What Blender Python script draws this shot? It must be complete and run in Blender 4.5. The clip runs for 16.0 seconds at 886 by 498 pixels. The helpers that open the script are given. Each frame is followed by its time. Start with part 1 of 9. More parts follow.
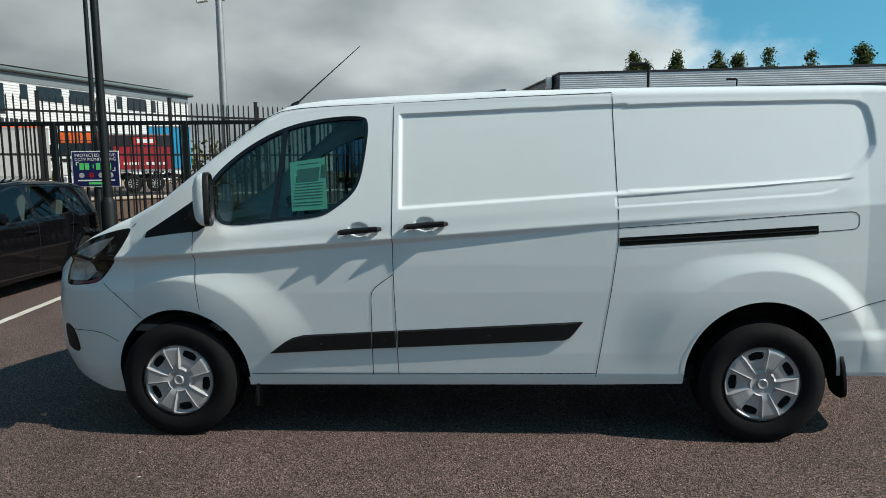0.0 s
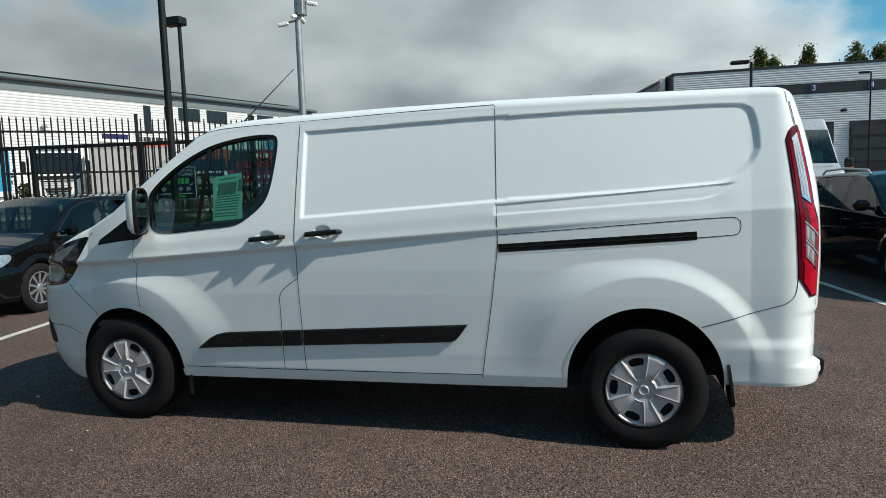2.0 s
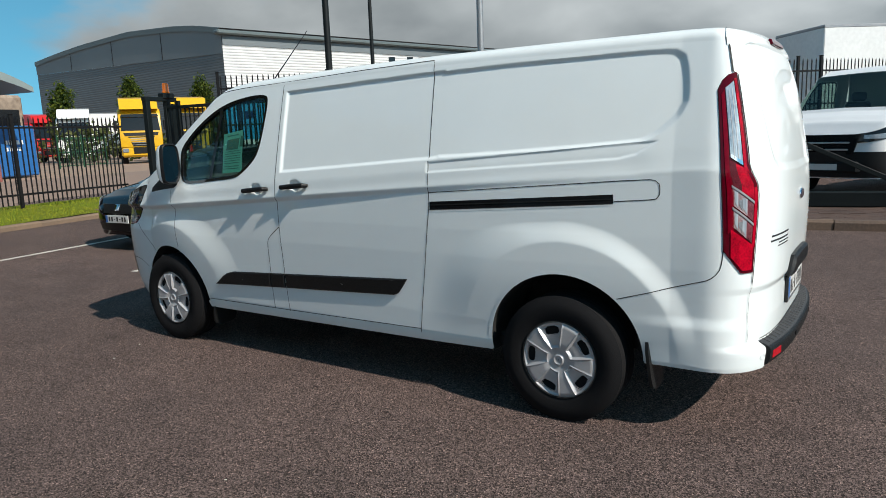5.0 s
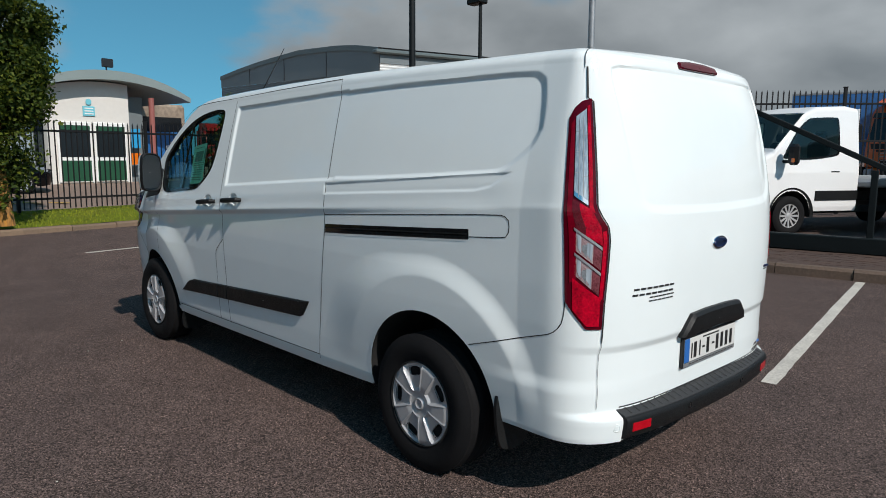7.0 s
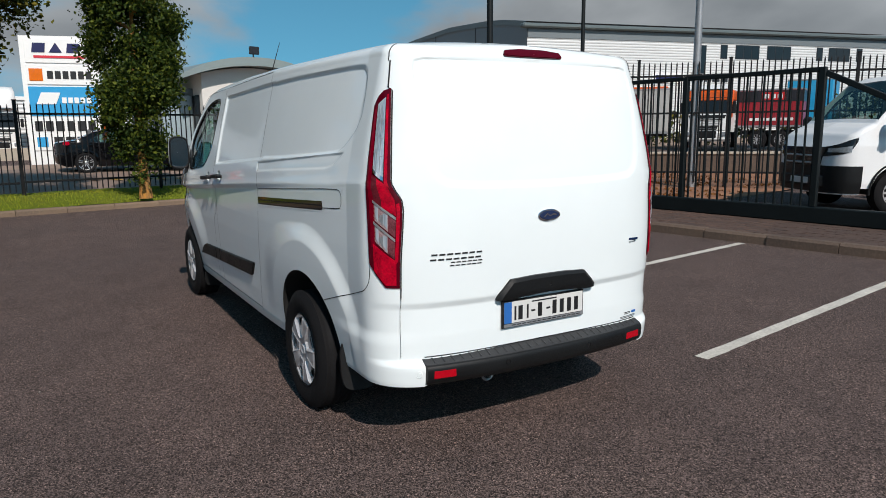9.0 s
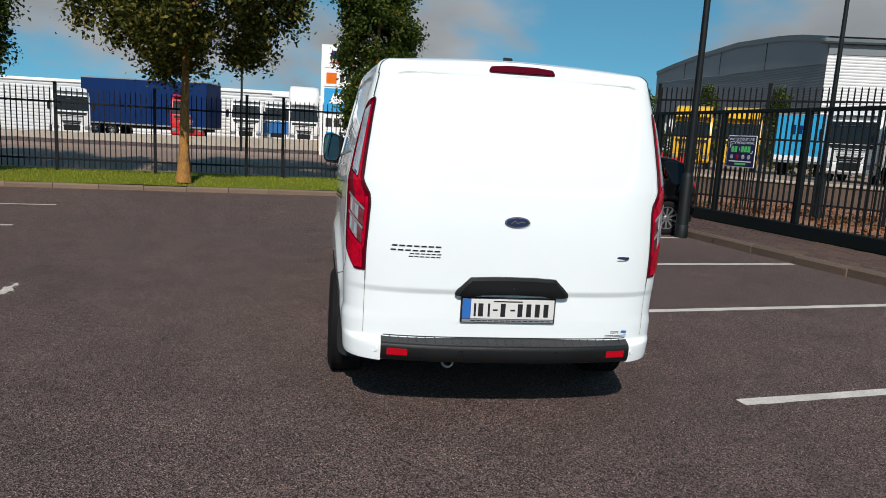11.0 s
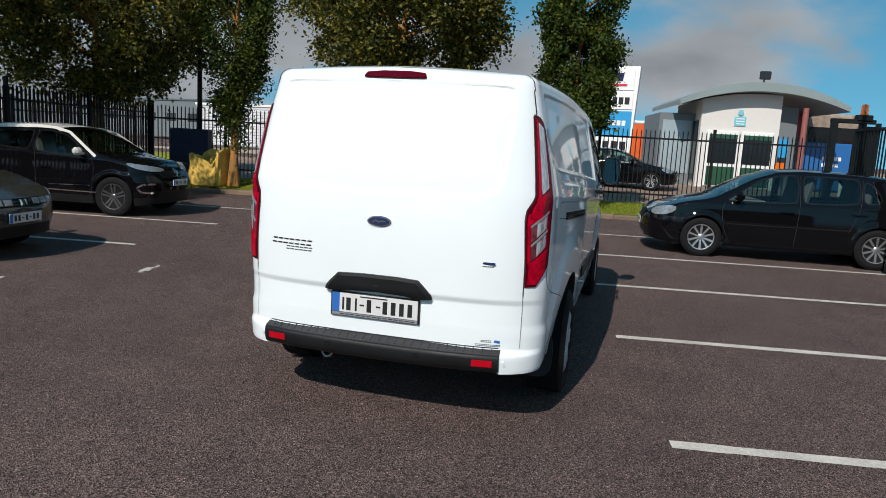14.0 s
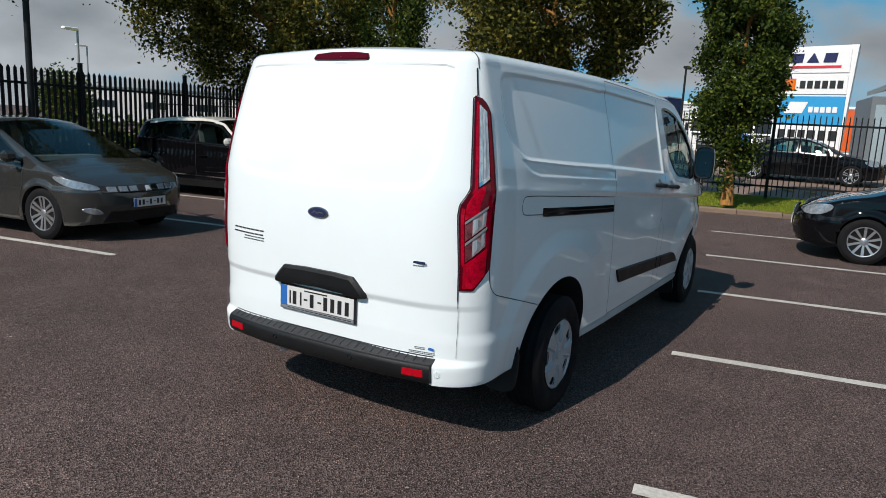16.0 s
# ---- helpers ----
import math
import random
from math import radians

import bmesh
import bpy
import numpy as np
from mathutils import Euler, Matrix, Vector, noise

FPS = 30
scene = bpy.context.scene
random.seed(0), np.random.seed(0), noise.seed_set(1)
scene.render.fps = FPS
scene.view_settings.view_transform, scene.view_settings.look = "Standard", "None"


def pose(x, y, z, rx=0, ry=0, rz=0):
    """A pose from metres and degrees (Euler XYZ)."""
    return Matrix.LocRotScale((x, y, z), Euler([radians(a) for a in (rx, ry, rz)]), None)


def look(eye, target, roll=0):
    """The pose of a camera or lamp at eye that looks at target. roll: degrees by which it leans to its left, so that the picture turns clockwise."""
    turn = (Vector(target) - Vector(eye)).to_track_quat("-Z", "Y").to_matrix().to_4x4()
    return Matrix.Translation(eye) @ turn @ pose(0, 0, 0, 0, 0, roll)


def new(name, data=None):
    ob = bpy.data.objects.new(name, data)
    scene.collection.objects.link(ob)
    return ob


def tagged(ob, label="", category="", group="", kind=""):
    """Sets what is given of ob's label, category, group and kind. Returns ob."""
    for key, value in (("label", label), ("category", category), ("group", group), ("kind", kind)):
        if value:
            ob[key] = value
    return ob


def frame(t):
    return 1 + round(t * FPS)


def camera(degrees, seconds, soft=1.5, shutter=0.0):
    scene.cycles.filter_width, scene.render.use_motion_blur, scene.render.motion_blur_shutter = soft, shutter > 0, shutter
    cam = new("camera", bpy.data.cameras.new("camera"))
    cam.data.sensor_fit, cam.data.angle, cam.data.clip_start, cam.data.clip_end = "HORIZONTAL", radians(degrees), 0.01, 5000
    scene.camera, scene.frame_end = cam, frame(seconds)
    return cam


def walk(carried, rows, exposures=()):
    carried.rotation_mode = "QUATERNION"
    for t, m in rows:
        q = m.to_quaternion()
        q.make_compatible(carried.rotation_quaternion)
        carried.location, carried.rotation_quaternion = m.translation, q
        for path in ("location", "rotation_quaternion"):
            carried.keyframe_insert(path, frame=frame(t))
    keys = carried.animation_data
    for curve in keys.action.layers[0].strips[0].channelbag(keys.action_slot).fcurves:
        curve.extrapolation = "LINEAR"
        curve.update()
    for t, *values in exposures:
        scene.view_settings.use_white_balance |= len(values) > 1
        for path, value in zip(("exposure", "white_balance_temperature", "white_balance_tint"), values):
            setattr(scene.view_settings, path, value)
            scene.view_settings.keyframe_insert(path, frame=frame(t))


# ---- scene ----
cam = camera(65.7, 16.0, soft=0.9)
PATH = [
    (0, (0.162, -4.729, 1.535), (0.026, -2.747, 1.302), -0.8),
    (0.5, (0.478, -4.767, 1.52), (0.274, -2.786, 1.334), -2.5),
    (1, (0.812, -4.867, 1.549), (0.513, -2.897, 1.368), -1.2),
    (1.5, (1.126, -4.822, 1.513), (0.722, -2.871, 1.333), 0.1),
    (2, (1.501, -4.777, 1.522), (1.016, -2.847, 1.32), -1.9),
    (2.5, (1.861, -4.808, 1.552), (1.259, -2.911, 1.351), -0.6),
    (3, (2.179, -4.668, 1.516), (1.499, -2.796, 1.334), 0.8),
    (3.5, (2.481, -4.519, 1.546), (1.682, -2.696, 1.352), 0.2),
    (4, (2.812, -4.385, 1.54), (1.826, -2.666, 1.275), 0.6),
    (4.2, (2.876, -4.391, 1.537), (1.89, -2.675, 1.244), -1.3),
    (6.3, (3.583, -3.34, 1.516), (2.246, -1.884, 1.207), 0.3),
    (6.5, (3.678, -3.253, 1.533), (2.311, -1.819, 1.258), 0.6),
    (7, (4.039, -3.072, 1.52), (2.598, -1.712, 1.252), 0.3),
    (7.5, (4.382, -2.948, 1.552), (2.875, -1.673, 1.233), -0.7),
    (8, (4.632, -2.661, 1.546), (3.048, -1.485, 1.218), 0.4),
    (8.2, (4.76, -2.563, 1.545), (3.149, -1.423, 1.22), -0.4),
    (10.3, (5.951, -1.381, 1.563), (4.084, -0.773, 1.18), 1.2),
    (10.5, (5.997, -1.242, 1.535), (4.102, -0.723, 1.159), 0.7),
    (11, (6.126, -0.908, 1.559), (4.173, -0.619, 1.237), 3.3),
    (11.5, (6.305, -0.518, 1.552), (4.333, -0.394, 1.246), 2.4),
    (12, (6.321, -0.147, 1.53), (4.346, -0.17, 1.217), 2.5),
    (12.5, (6.332, 0.261, 1.549), (4.364, 0.073, 1.247), 3.3),
    (13, (6.371, 0.661, 1.563), (4.428, 0.296, 1.261), 4.3),
    (13.5, (6.24, 0.986, 1.551), (4.319, 0.514, 1.256), 4.7),
    (14, (6.097, 1.296, 1.568), (4.188, 0.78, 1.266), 3.2),
    (14.5, (5.99, 1.625, 1.588), (4.161, 0.907, 1.217), 4.1),
    (15, (5.781, 1.845, 1.581), (3.982, 1.03, 1.269), 4.8),
    (15.5, (5.531, 2.068, 1.583), (3.746, 1.223, 1.266), 3.2),
    (16, (5.269, 2.355, 1.605), (3.588, 1.331, 1.251), 2.8),
]
walk(cam, [(t, look(eye, target, roll)) for t, eye, target, roll in PATH],
     [(0.0, 0.31, 6780, 8.5), (4.0, 0.34, 6820, 10.5), (6.3, 0.18, 6660, 12.5), (7.1, -0.09, 6620, 13), (10.5, 0.0, 6700, 15.5), (16.0, 0.0, 6600, 14.5)])

# ---- light ----
SUN_TO = Vector((1.14, -0.19, 1.0)).normalized()
sun = new("sun", bpy.data.lights.new("sun", "SUN"))
sun.data.energy, sun.data.angle, sun.data.color = 4.3, radians(0.53), (1.0, 0.955, 0.88)
sun.matrix_world = look(SUN_TO * 60, (0, 0, 0))

world = bpy.data.worlds.new("sky")
scene.world = world
world.use_nodes = True
wt = world.node_tree
wt.nodes.clear()


def wn(kind, **kw):
    n = wt.nodes.new(kind)
    for k, v in kw.items():
        n.inputs[k].default_value = v
    return n


w_out = wn("ShaderNodeOutputWorld")
w_bg = wn("ShaderNodeBackground")
w_sky = wn("ShaderNodeTexSky")
w_sky.sky_type, w_sky.sun_disc = "NISHITA", False
w_sky.sun_elevation = math.asin(SUN_TO.z)
w_sky.sun_rotation = math.atan2(SUN_TO.x, SUN_TO.y)
w_sky.air_density, w_sky.dust_density, w_sky.ozone_density = 1.0, 0.1, 1.2
w_tc = wn("ShaderNodeTexCoord")
w_sep = wn("ShaderNodeSeparateXYZ")
wt.links.new(w_tc.outputs["Generated"], w_sep.inputs[0])


def wmath(op, a, b=0.0, clamp=False):
    n = wt.nodes.new("ShaderNodeMath")
    n.operation, n.use_clamp = op, clamp
    for k, v in enumerate((a, b)):
        if isinstance(v, (int, float)):
            n.inputs[k].default_value = v
        else:
            wt.links.new(v, n.inputs[k])
    return n.outputs[0]


# clouds lie on a plane high above: project the view direction on it
w_den = wmath("MAXIMUM", wmath("ADD", w_sep.outputs[2], 0.42), 0.05)
w_cx, w_cy = wmath("DIVIDE", w_sep.outputs[0], w_den), wmath("DIVIDE", w_sep.outputs[1], w_den)
w_com = wn("ShaderNodeCombineXYZ")
wt.links.new(w_cx, w_com.inputs[0])
wt.links.new(w_cy, w_com.inputs[1])
w_n1 = wn("ShaderNodeTexNoise", Scale=1.3, Detail=8.0, Roughness=0.52, Distortion=0.15)
w_n2 = wn("ShaderNodeTexNoise", Scale=2.3, Detail=6.0, Roughness=0.42, Distortion=0.1)
for n in (w_n1, w_n2):
    wt.links.new(w_com.outputs[0], n.inputs["Vector"])
# the blue shows low down too: the clear sky is read a little above the line of sight
w_high = wn("ShaderNodeVectorMath")
w_high.operation = "ADD"
w_high.inputs[1].default_value = (0, 0, 0.22)
wt.links.new(w_tc.outputs["Generated"], w_high.inputs[0])
w_unit = wn("ShaderNodeVectorMath")
w_unit.operation = "NORMALIZE"
wt.links.new(w_high.outputs[0], w_unit.inputs[0])
wt.links.new(w_unit.outputs[0], w_sky.inputs[0])
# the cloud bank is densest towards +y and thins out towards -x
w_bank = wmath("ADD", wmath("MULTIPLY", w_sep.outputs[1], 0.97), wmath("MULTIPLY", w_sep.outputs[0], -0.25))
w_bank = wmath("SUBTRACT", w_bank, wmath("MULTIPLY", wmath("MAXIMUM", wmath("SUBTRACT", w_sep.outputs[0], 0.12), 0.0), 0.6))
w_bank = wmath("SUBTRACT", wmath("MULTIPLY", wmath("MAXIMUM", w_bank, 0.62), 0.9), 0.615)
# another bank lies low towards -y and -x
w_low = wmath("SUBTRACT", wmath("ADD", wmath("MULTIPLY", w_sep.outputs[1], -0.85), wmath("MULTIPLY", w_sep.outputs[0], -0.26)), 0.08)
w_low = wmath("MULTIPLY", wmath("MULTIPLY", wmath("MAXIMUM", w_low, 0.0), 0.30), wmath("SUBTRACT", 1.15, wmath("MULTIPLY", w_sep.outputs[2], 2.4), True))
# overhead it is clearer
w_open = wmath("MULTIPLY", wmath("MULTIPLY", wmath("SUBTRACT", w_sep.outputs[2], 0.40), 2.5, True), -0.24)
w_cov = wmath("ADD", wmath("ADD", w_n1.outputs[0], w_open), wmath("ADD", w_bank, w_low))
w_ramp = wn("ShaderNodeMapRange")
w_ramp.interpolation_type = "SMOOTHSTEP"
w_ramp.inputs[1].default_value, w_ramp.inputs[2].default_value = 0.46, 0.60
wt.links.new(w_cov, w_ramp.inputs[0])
w_col = wn("ShaderNodeValToRGB")
w_col.color_ramp.elements[0].position, w_col.color_ramp.elements[0].color = 0.32, (1.70, 2.02, 2.22, 1)
w_col.color_ramp.elements[1].position, w_col.color_ramp.elements[1].color = 0.67, (3.85, 4.32, 4.55, 1)
# thin cloud and its edges are white, the thick middle grey
w_thick = wn("ShaderNodeMapRange")
w_thick.interpolation_type = "SMOOTHSTEP"
w_thick.inputs[1].default_value, w_thick.inputs[2].default_value = 0.50, 0.80
wt.links.new(w_cov, w_thick.inputs[0])
wt.links.new(wmath("SUBTRACT", wmath("ADD", w_n2.outputs[0], 0.09), wmath("MULTIPLY", w_thick.outputs[0], 0.17)), w_col.inputs[0])
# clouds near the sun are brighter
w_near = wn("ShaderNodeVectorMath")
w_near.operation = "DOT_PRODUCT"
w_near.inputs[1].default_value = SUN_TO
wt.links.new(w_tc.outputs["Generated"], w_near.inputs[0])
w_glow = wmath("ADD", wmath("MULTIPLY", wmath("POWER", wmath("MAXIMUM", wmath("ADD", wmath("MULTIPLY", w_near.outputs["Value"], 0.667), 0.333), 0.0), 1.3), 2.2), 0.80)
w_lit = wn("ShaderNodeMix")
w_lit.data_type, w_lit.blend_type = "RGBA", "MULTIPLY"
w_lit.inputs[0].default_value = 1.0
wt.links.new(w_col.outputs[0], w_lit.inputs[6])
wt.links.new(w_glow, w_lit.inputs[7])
w_mix = wn("ShaderNodeMix")
w_mix.data_type = "RGBA"
wt.links.new(w_ramp.outputs[0], w_mix.inputs[0])
w_tint = wn("ShaderNodeMix")
w_tint.data_type, w_tint.blend_type = "RGBA", "MULTIPLY"
w_tint.inputs[0].default_value, w_tint.inputs[7].default_value = 1.0, (0.46, 1.03, 0.98, 1)
wt.links.new(w_sky.outputs[0], w_tint.inputs[6])
wt.links.new(w_tint.outputs[2], w_mix.inputs[6])
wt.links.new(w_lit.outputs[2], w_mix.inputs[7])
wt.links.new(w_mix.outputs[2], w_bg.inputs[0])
w_bg.inputs[1].default_value = 0.12
wt.links.new(w_bg.outputs[0], w_out.inputs[0])

# ---- materials ----
def mat(name, color, rough=0.5, metal=0.0, var=0.15, scale=8.0, bump=0.0, bscale=60.0, coat=0.0, alt=None, fine=40.0, spec=0.5, piece=0.0, aniso=None):
    """A surface with colour variation at two scales, and relief. alt: the second colour; piece: variation from piece to piece."""
    m = bpy.data.materials.new(name)
    m.use_nodes = True
    t = m.node_tree
    b = t.nodes["Principled BSDF"]
    b.inputs["Metallic"].default_value = metal
    b.inputs["Specular IOR Level"].default_value = spec
    b.inputs["Coat Weight"].default_value = coat
    b.inputs["Coat Roughness"].default_value = 0.03
    tc = t.nodes.new("ShaderNodeTexCoord")
    src = tc.outputs["Object"]
    if aniso:
        mp = t.nodes.new("ShaderNodeMapping")
        mp.inputs["Scale"].default_value = aniso
        t.links.new(src, mp.inputs[0])
        src = mp.outputs[0]
    n1, n2 = t.nodes.new("ShaderNodeTexNoise"), t.nodes.new("ShaderNodeTexNoise")
    n1.inputs["Scale"].default_value, n1.inputs["Detail"].default_value = scale, 4
    n2.inputs["Scale"].default_value, n2.inputs["Detail"].default_value = fine, 6
    for n in (n1, n2):
        t.links.new(src, n.inputs["Vector"])
    add = t.nodes.new("ShaderNodeMath")
    add.operation = "ADD"
    t.links.new(n1.outputs[0], add.inputs[0])
    t.links.new(n2.outputs[0], add.inputs[1])
    fac = add.outputs[0]
    if piece:
        oi = t.nodes.new("ShaderNodeObjectInfo")
        mm = t.nodes.new("ShaderNodeMath")
        mm.operation = "MULTIPLY_ADD"
        mm.inputs[1].default_value, mm.inputs[2].default_value = piece, -piece / 2
        t.links.new(oi.outputs["Random"], mm.inputs[0])
        a2 = t.nodes.new("ShaderNodeMath")
        a2.operation = "ADD"
        t.links.new(fac, a2.inputs[0])
        t.links.new(mm.outputs[0], a2.inputs[1])
        fac = a2.outputs[0]
    r = t.nodes.new("ShaderNodeMapRange")
    r.inputs[1].default_value, r.inputs[2].default_value = 0.6, 1.4
    t.links.new(fac, r.inputs[0])
    mix = t.nodes.new("ShaderNodeMix")
    mix.data_type = "RGBA"
    c2 = alt or tuple(c * (1 - var) for c in color)
    mix.inputs[6].default_value, mix.inputs[7].default_value = (*c2, 1), (*color, 1)
    t.links.new(r.outputs[0], mix.inputs[0])
    t.links.new(mix.outputs[2], b.inputs["Base Color"])
    rr = t.nodes.new("ShaderNodeMapRange")
    rr.inputs[1].default_value, rr.inputs[2].default_value = 0.3, 0.7
    rr.inputs[3].default_value, rr.inputs[4].default_value = max(0.02, rough * 0.85), min(1, rough * 1.12)
    t.links.new(n1.outputs[0], rr.inputs[0])
    t.links.new(rr.outputs[0], b.inputs["Roughness"])
    if bump:
        n3 = t.nodes.new("ShaderNodeTexNoise")
        n3.inputs["Scale"].default_value, n3.inputs["Detail"].default_value = bscale, 3
        t.links.new(src, n3.inputs["Vector"])
        bp = t.nodes.new("ShaderNodeBump")
        bp.inputs["Strength"].default_value, bp.inputs["Distance"].default_value = 1.0, bump
        t.links.new(n3.outputs[0], bp.inputs["Height"])
        t.links.new(bp.outputs[0], b.inputs["Normal"])
    return m


def glass(name, tint, rough=0.0):
    """Thin tinted window glass."""
    m = bpy.data.materials.new(name)
    m.use_nodes = True
    t = m.node_tree
    t.nodes.clear()
    out = t.nodes.new("ShaderNodeOutputMaterial")
    tr, gl, mx, lw, pw, ma = (t.nodes.new(k) for k in ("ShaderNodeBsdfTransparent", "ShaderNodeBsdfGlossy", "ShaderNodeMixShader", "ShaderNodeLayerWeight", "ShaderNodeMath", "ShaderNodeMath"))
    tr.inputs[0].default_value = (*tint, 1)
    gl.inputs["Roughness"].default_value = rough
    lw.inputs[0].default_value = 0.5
    pw.operation, ma.operation = "POWER", "MULTIPLY_ADD"
    pw.inputs[1].default_value, ma.inputs[1].default_value, ma.inputs[2].default_value = 5.0, 0.9, 0.06
    t.links.new(lw.outputs["Facing"], pw.inputs[0])
    t.links.new(pw.outputs[0], ma.inputs[0])
    t.links.new(ma.outputs[0], mx.inputs[0])
    t.links.new(tr.outputs[0], mx.inputs[1])
    t.links.new(gl.outputs[0], mx.inputs[2])
    t.links.new(mx.outputs[0], out.inputs[0])
    return m


def asphalt_mat():
    m = mat("asphalt", (0.150, 0.106, 0.093), 0.9, scale=0.35, fine=2.2, alt=(0.085, 0.062, 0.056), spec=0.2)
    t = m.node_tree
    b = t.nodes["Principled BSDF"]
    base = b.inputs["Base Color"].links[0].from_socket
    tc = t.nodes["Texture Coordinate"]
    vo = t.nodes.new("ShaderNodeTexVoronoi")
    vo.inputs["Scale"].default_value = 165.0
    t.links.new(tc.outputs["Object"], vo.inputs["Vector"])
    ramp = t.nodes.new("ShaderNodeValToRGB")
    ramp.color_ramp.elements[0].color, ramp.color_ramp.elements[1].color = (0.14, 0.14, 0.14, 1), (4.2, 4.0, 3.8, 1)
    for at, v in ((0.45, 0.72), (0.88, 1.75), (0.975, 2.1)):
        ramp.color_ramp.elements.new(at).color = (v, v, v, 1)
    sep = t.nodes.new("ShaderNodeSeparateColor")
    t.links.new(vo.outputs["Color"], sep.inputs[0])
    t.links.new(sep.outputs[0], ramp.inputs[0])
    mul = t.nodes.new("ShaderNodeMix")
    mul.data_type, mul.blend_type = "RGBA", "MULTIPLY"
    mul.inputs[0].default_value = 1.0
    t.links.new(base, mul.inputs[6])
    t.links.new(ramp.outputs[0], mul.inputs[7])
    t.links.new(mul.outputs[2], b.inputs["Base Color"])
    bp = t.nodes.new("ShaderNodeBump")
    bp.inputs["Strength"].default_value, bp.inputs["Distance"].default_value = 1.0, 0.008
    t.links.new(vo.outputs["Distance"], bp.inputs["Height"])
    t.links.new(bp.outputs[0], b.inputs["Normal"])
    return m


M = {}
M["asphalt"] = asphalt_mat()
M["line"] = mat("line_paint", (0.74, 0.70, 0.62), 0.75, alt=(0.36, 0.33, 0.29), scale=3.0, fine=45.0, bump=0.002, bscale=180)
M["kerb"] = mat("kerb_concrete", (0.24, 0.165, 0.11), 0.9, alt=(0.12, 0.085, 0.06), scale=2.5, fine=30, bump=0.003, piece=0.3)
M["kerbdark"] = mat("weathered_kerb", (0.155, 0.105, 0.075), 0.9, alt=(0.075, 0.052, 0.04), scale=2.5, fine=30, bump=0.003, piece=0.35)
M["brick"] = mat("paver_brick", (0.110, 0.062, 0.044), 0.9, alt=(0.055, 0.034, 0.027), scale=3, fine=60, bump=0.002, piece=0.6)
M["joint"] = mat("paver_joint", (0.06, 0.05, 0.042), 0.95, scale=5)
M["soil"] = mat("gravel", (0.36, 0.17, 0.085), 0.95, alt=(0.16, 0.07, 0.04), scale=2, fine=25, bump=0.01, bscale=40)
M["yard"] = mat("yard_paving", (0.36, 0.25, 0.18), 0.9, alt=(0.22, 0.15, 0.11), scale=0.4, fine=5, bump=0.003)
M["road"] = mat("road_surface", (0.27, 0.19, 0.145), 0.88, alt=(0.18, 0.125, 0.10), scale=0.3, fine=12, bump=0.003)
M["wallstone"] = mat("kerb_wall", (0.46, 0.39, 0.31), 0.9, alt=(0.30, 0.26, 0.21), scale=1, fine=20, bump=0.004)
M["grass"] = mat("lawn_soil", (0.105, 0.160, 0.014), 0.95, alt=(0.15, 0.15, 0.022), scale=1.6, fine=30, bump=0.02, bscale=70, spec=0.08)
M["blade"] = mat("grass_blade", (0.175, 0.255, 0.018), 0.8, alt=(0.27, 0.25, 0.03), scale=1.2, fine=9, spec=0.08)
M["white"] = mat("white_paint", (0.775, 0.825, 0.825), 0.04, var=0.03, scale=0.7, fine=6, spec=0.55)
M["whitevan"] = mat("white_van_paint", (0.78, 0.79, 0.79), 0.08, var=0.05, scale=1.5)
M["black"] = mat("black_plastic", (0.008, 0.0085, 0.009), 0.5, spec=0.3, var=0.3, scale=4, fine=300, bump=0.0006, bscale=700)
M["gloss"] = mat("gloss_black", (0.010, 0.011, 0.012), 0.06, var=0.2)
M["gap"] = mat("panel_gap", (0.012, 0.012, 0.013), 0.8)
M["dark"] = mat("underbody", (0.012, 0.012, 0.012), 0.85, var=0.4)
M["rubber"] = mat("tyre_rubber", (0.009, 0.009, 0.010), 0.85, spec=0.2, var=0.35, scale=9, fine=80, bump=0.001, bscale=200)
M["silver"] = mat("silver_plastic", (0.46, 0.46, 0.47), 0.34, metal=0.25, var=0.12, scale=5)
M["alloy"] = mat("alloy", (0.55, 0.55, 0.56), 0.3, metal=0.85, var=0.12)
M["chrome"] = mat("chrome", (0.8, 0.8, 0.82), 0.07, metal=1.0, var=0.04)
M["red"] = mat("red_lens", (0.60, 0.002, 0.022), 0.06, alt=(0.14, 0.001, 0.008), scale=30, fine=110, spec=0.2, bump=0.0010, bscale=120)
M["reflector"] = mat("reflector_red", (0.46, 0.003, 0.012), 0.12, var=0.3, scale=60, fine=200, spec=0.3)
M["darkred"] = mat("dark_red_lens", (0.090, 0.001, 0.008), 0.06, var=0.3, scale=60, spec=0.22)
M["clear"] = mat("clear_lens", (0.50, 0.54, 0.57), 0.10, metal=0.5, alt=(0.16, 0.18, 0.20), scale=30, fine=150, bump=0.001, bscale=150)
M["reverse"] = mat("reversing_lens", (0.60, 0.68, 0.74), 0.08, metal=0.3, alt=(0.20, 0.26, 0.31), scale=30, fine=120, bump=0.0006, bscale=90, aniso=(1, 1, 0.06))
M["chamber"] = mat("lamp_chamber", (0.66, 0.54, 0.54), 0.08, metal=0.3, alt=(0.16, 0.04, 0.05), scale=26, fine=260, bump=0.0016, bscale=130)
M["deepred"] = mat("deep_red_lens", (0.20, 0.001, 0.012), 0.06, var=0.3, scale=40, spec=0.2)
M["smokedred"] = mat("smoked_red_lens", (0.16, 0.012, 0.022), 0.08, var=0.7, scale=45, fine=200, spec=0.3, bump=0.001, bscale=200)
# rough bumper plastic, its colour raised to stand for sun on the ledge
M["step"] = mat("sunlit_step_plastic", (0.032, 0.033, 0.035), 0.6, var=0.3, scale=6, fine=200, bump=0.0008, bscale=500)
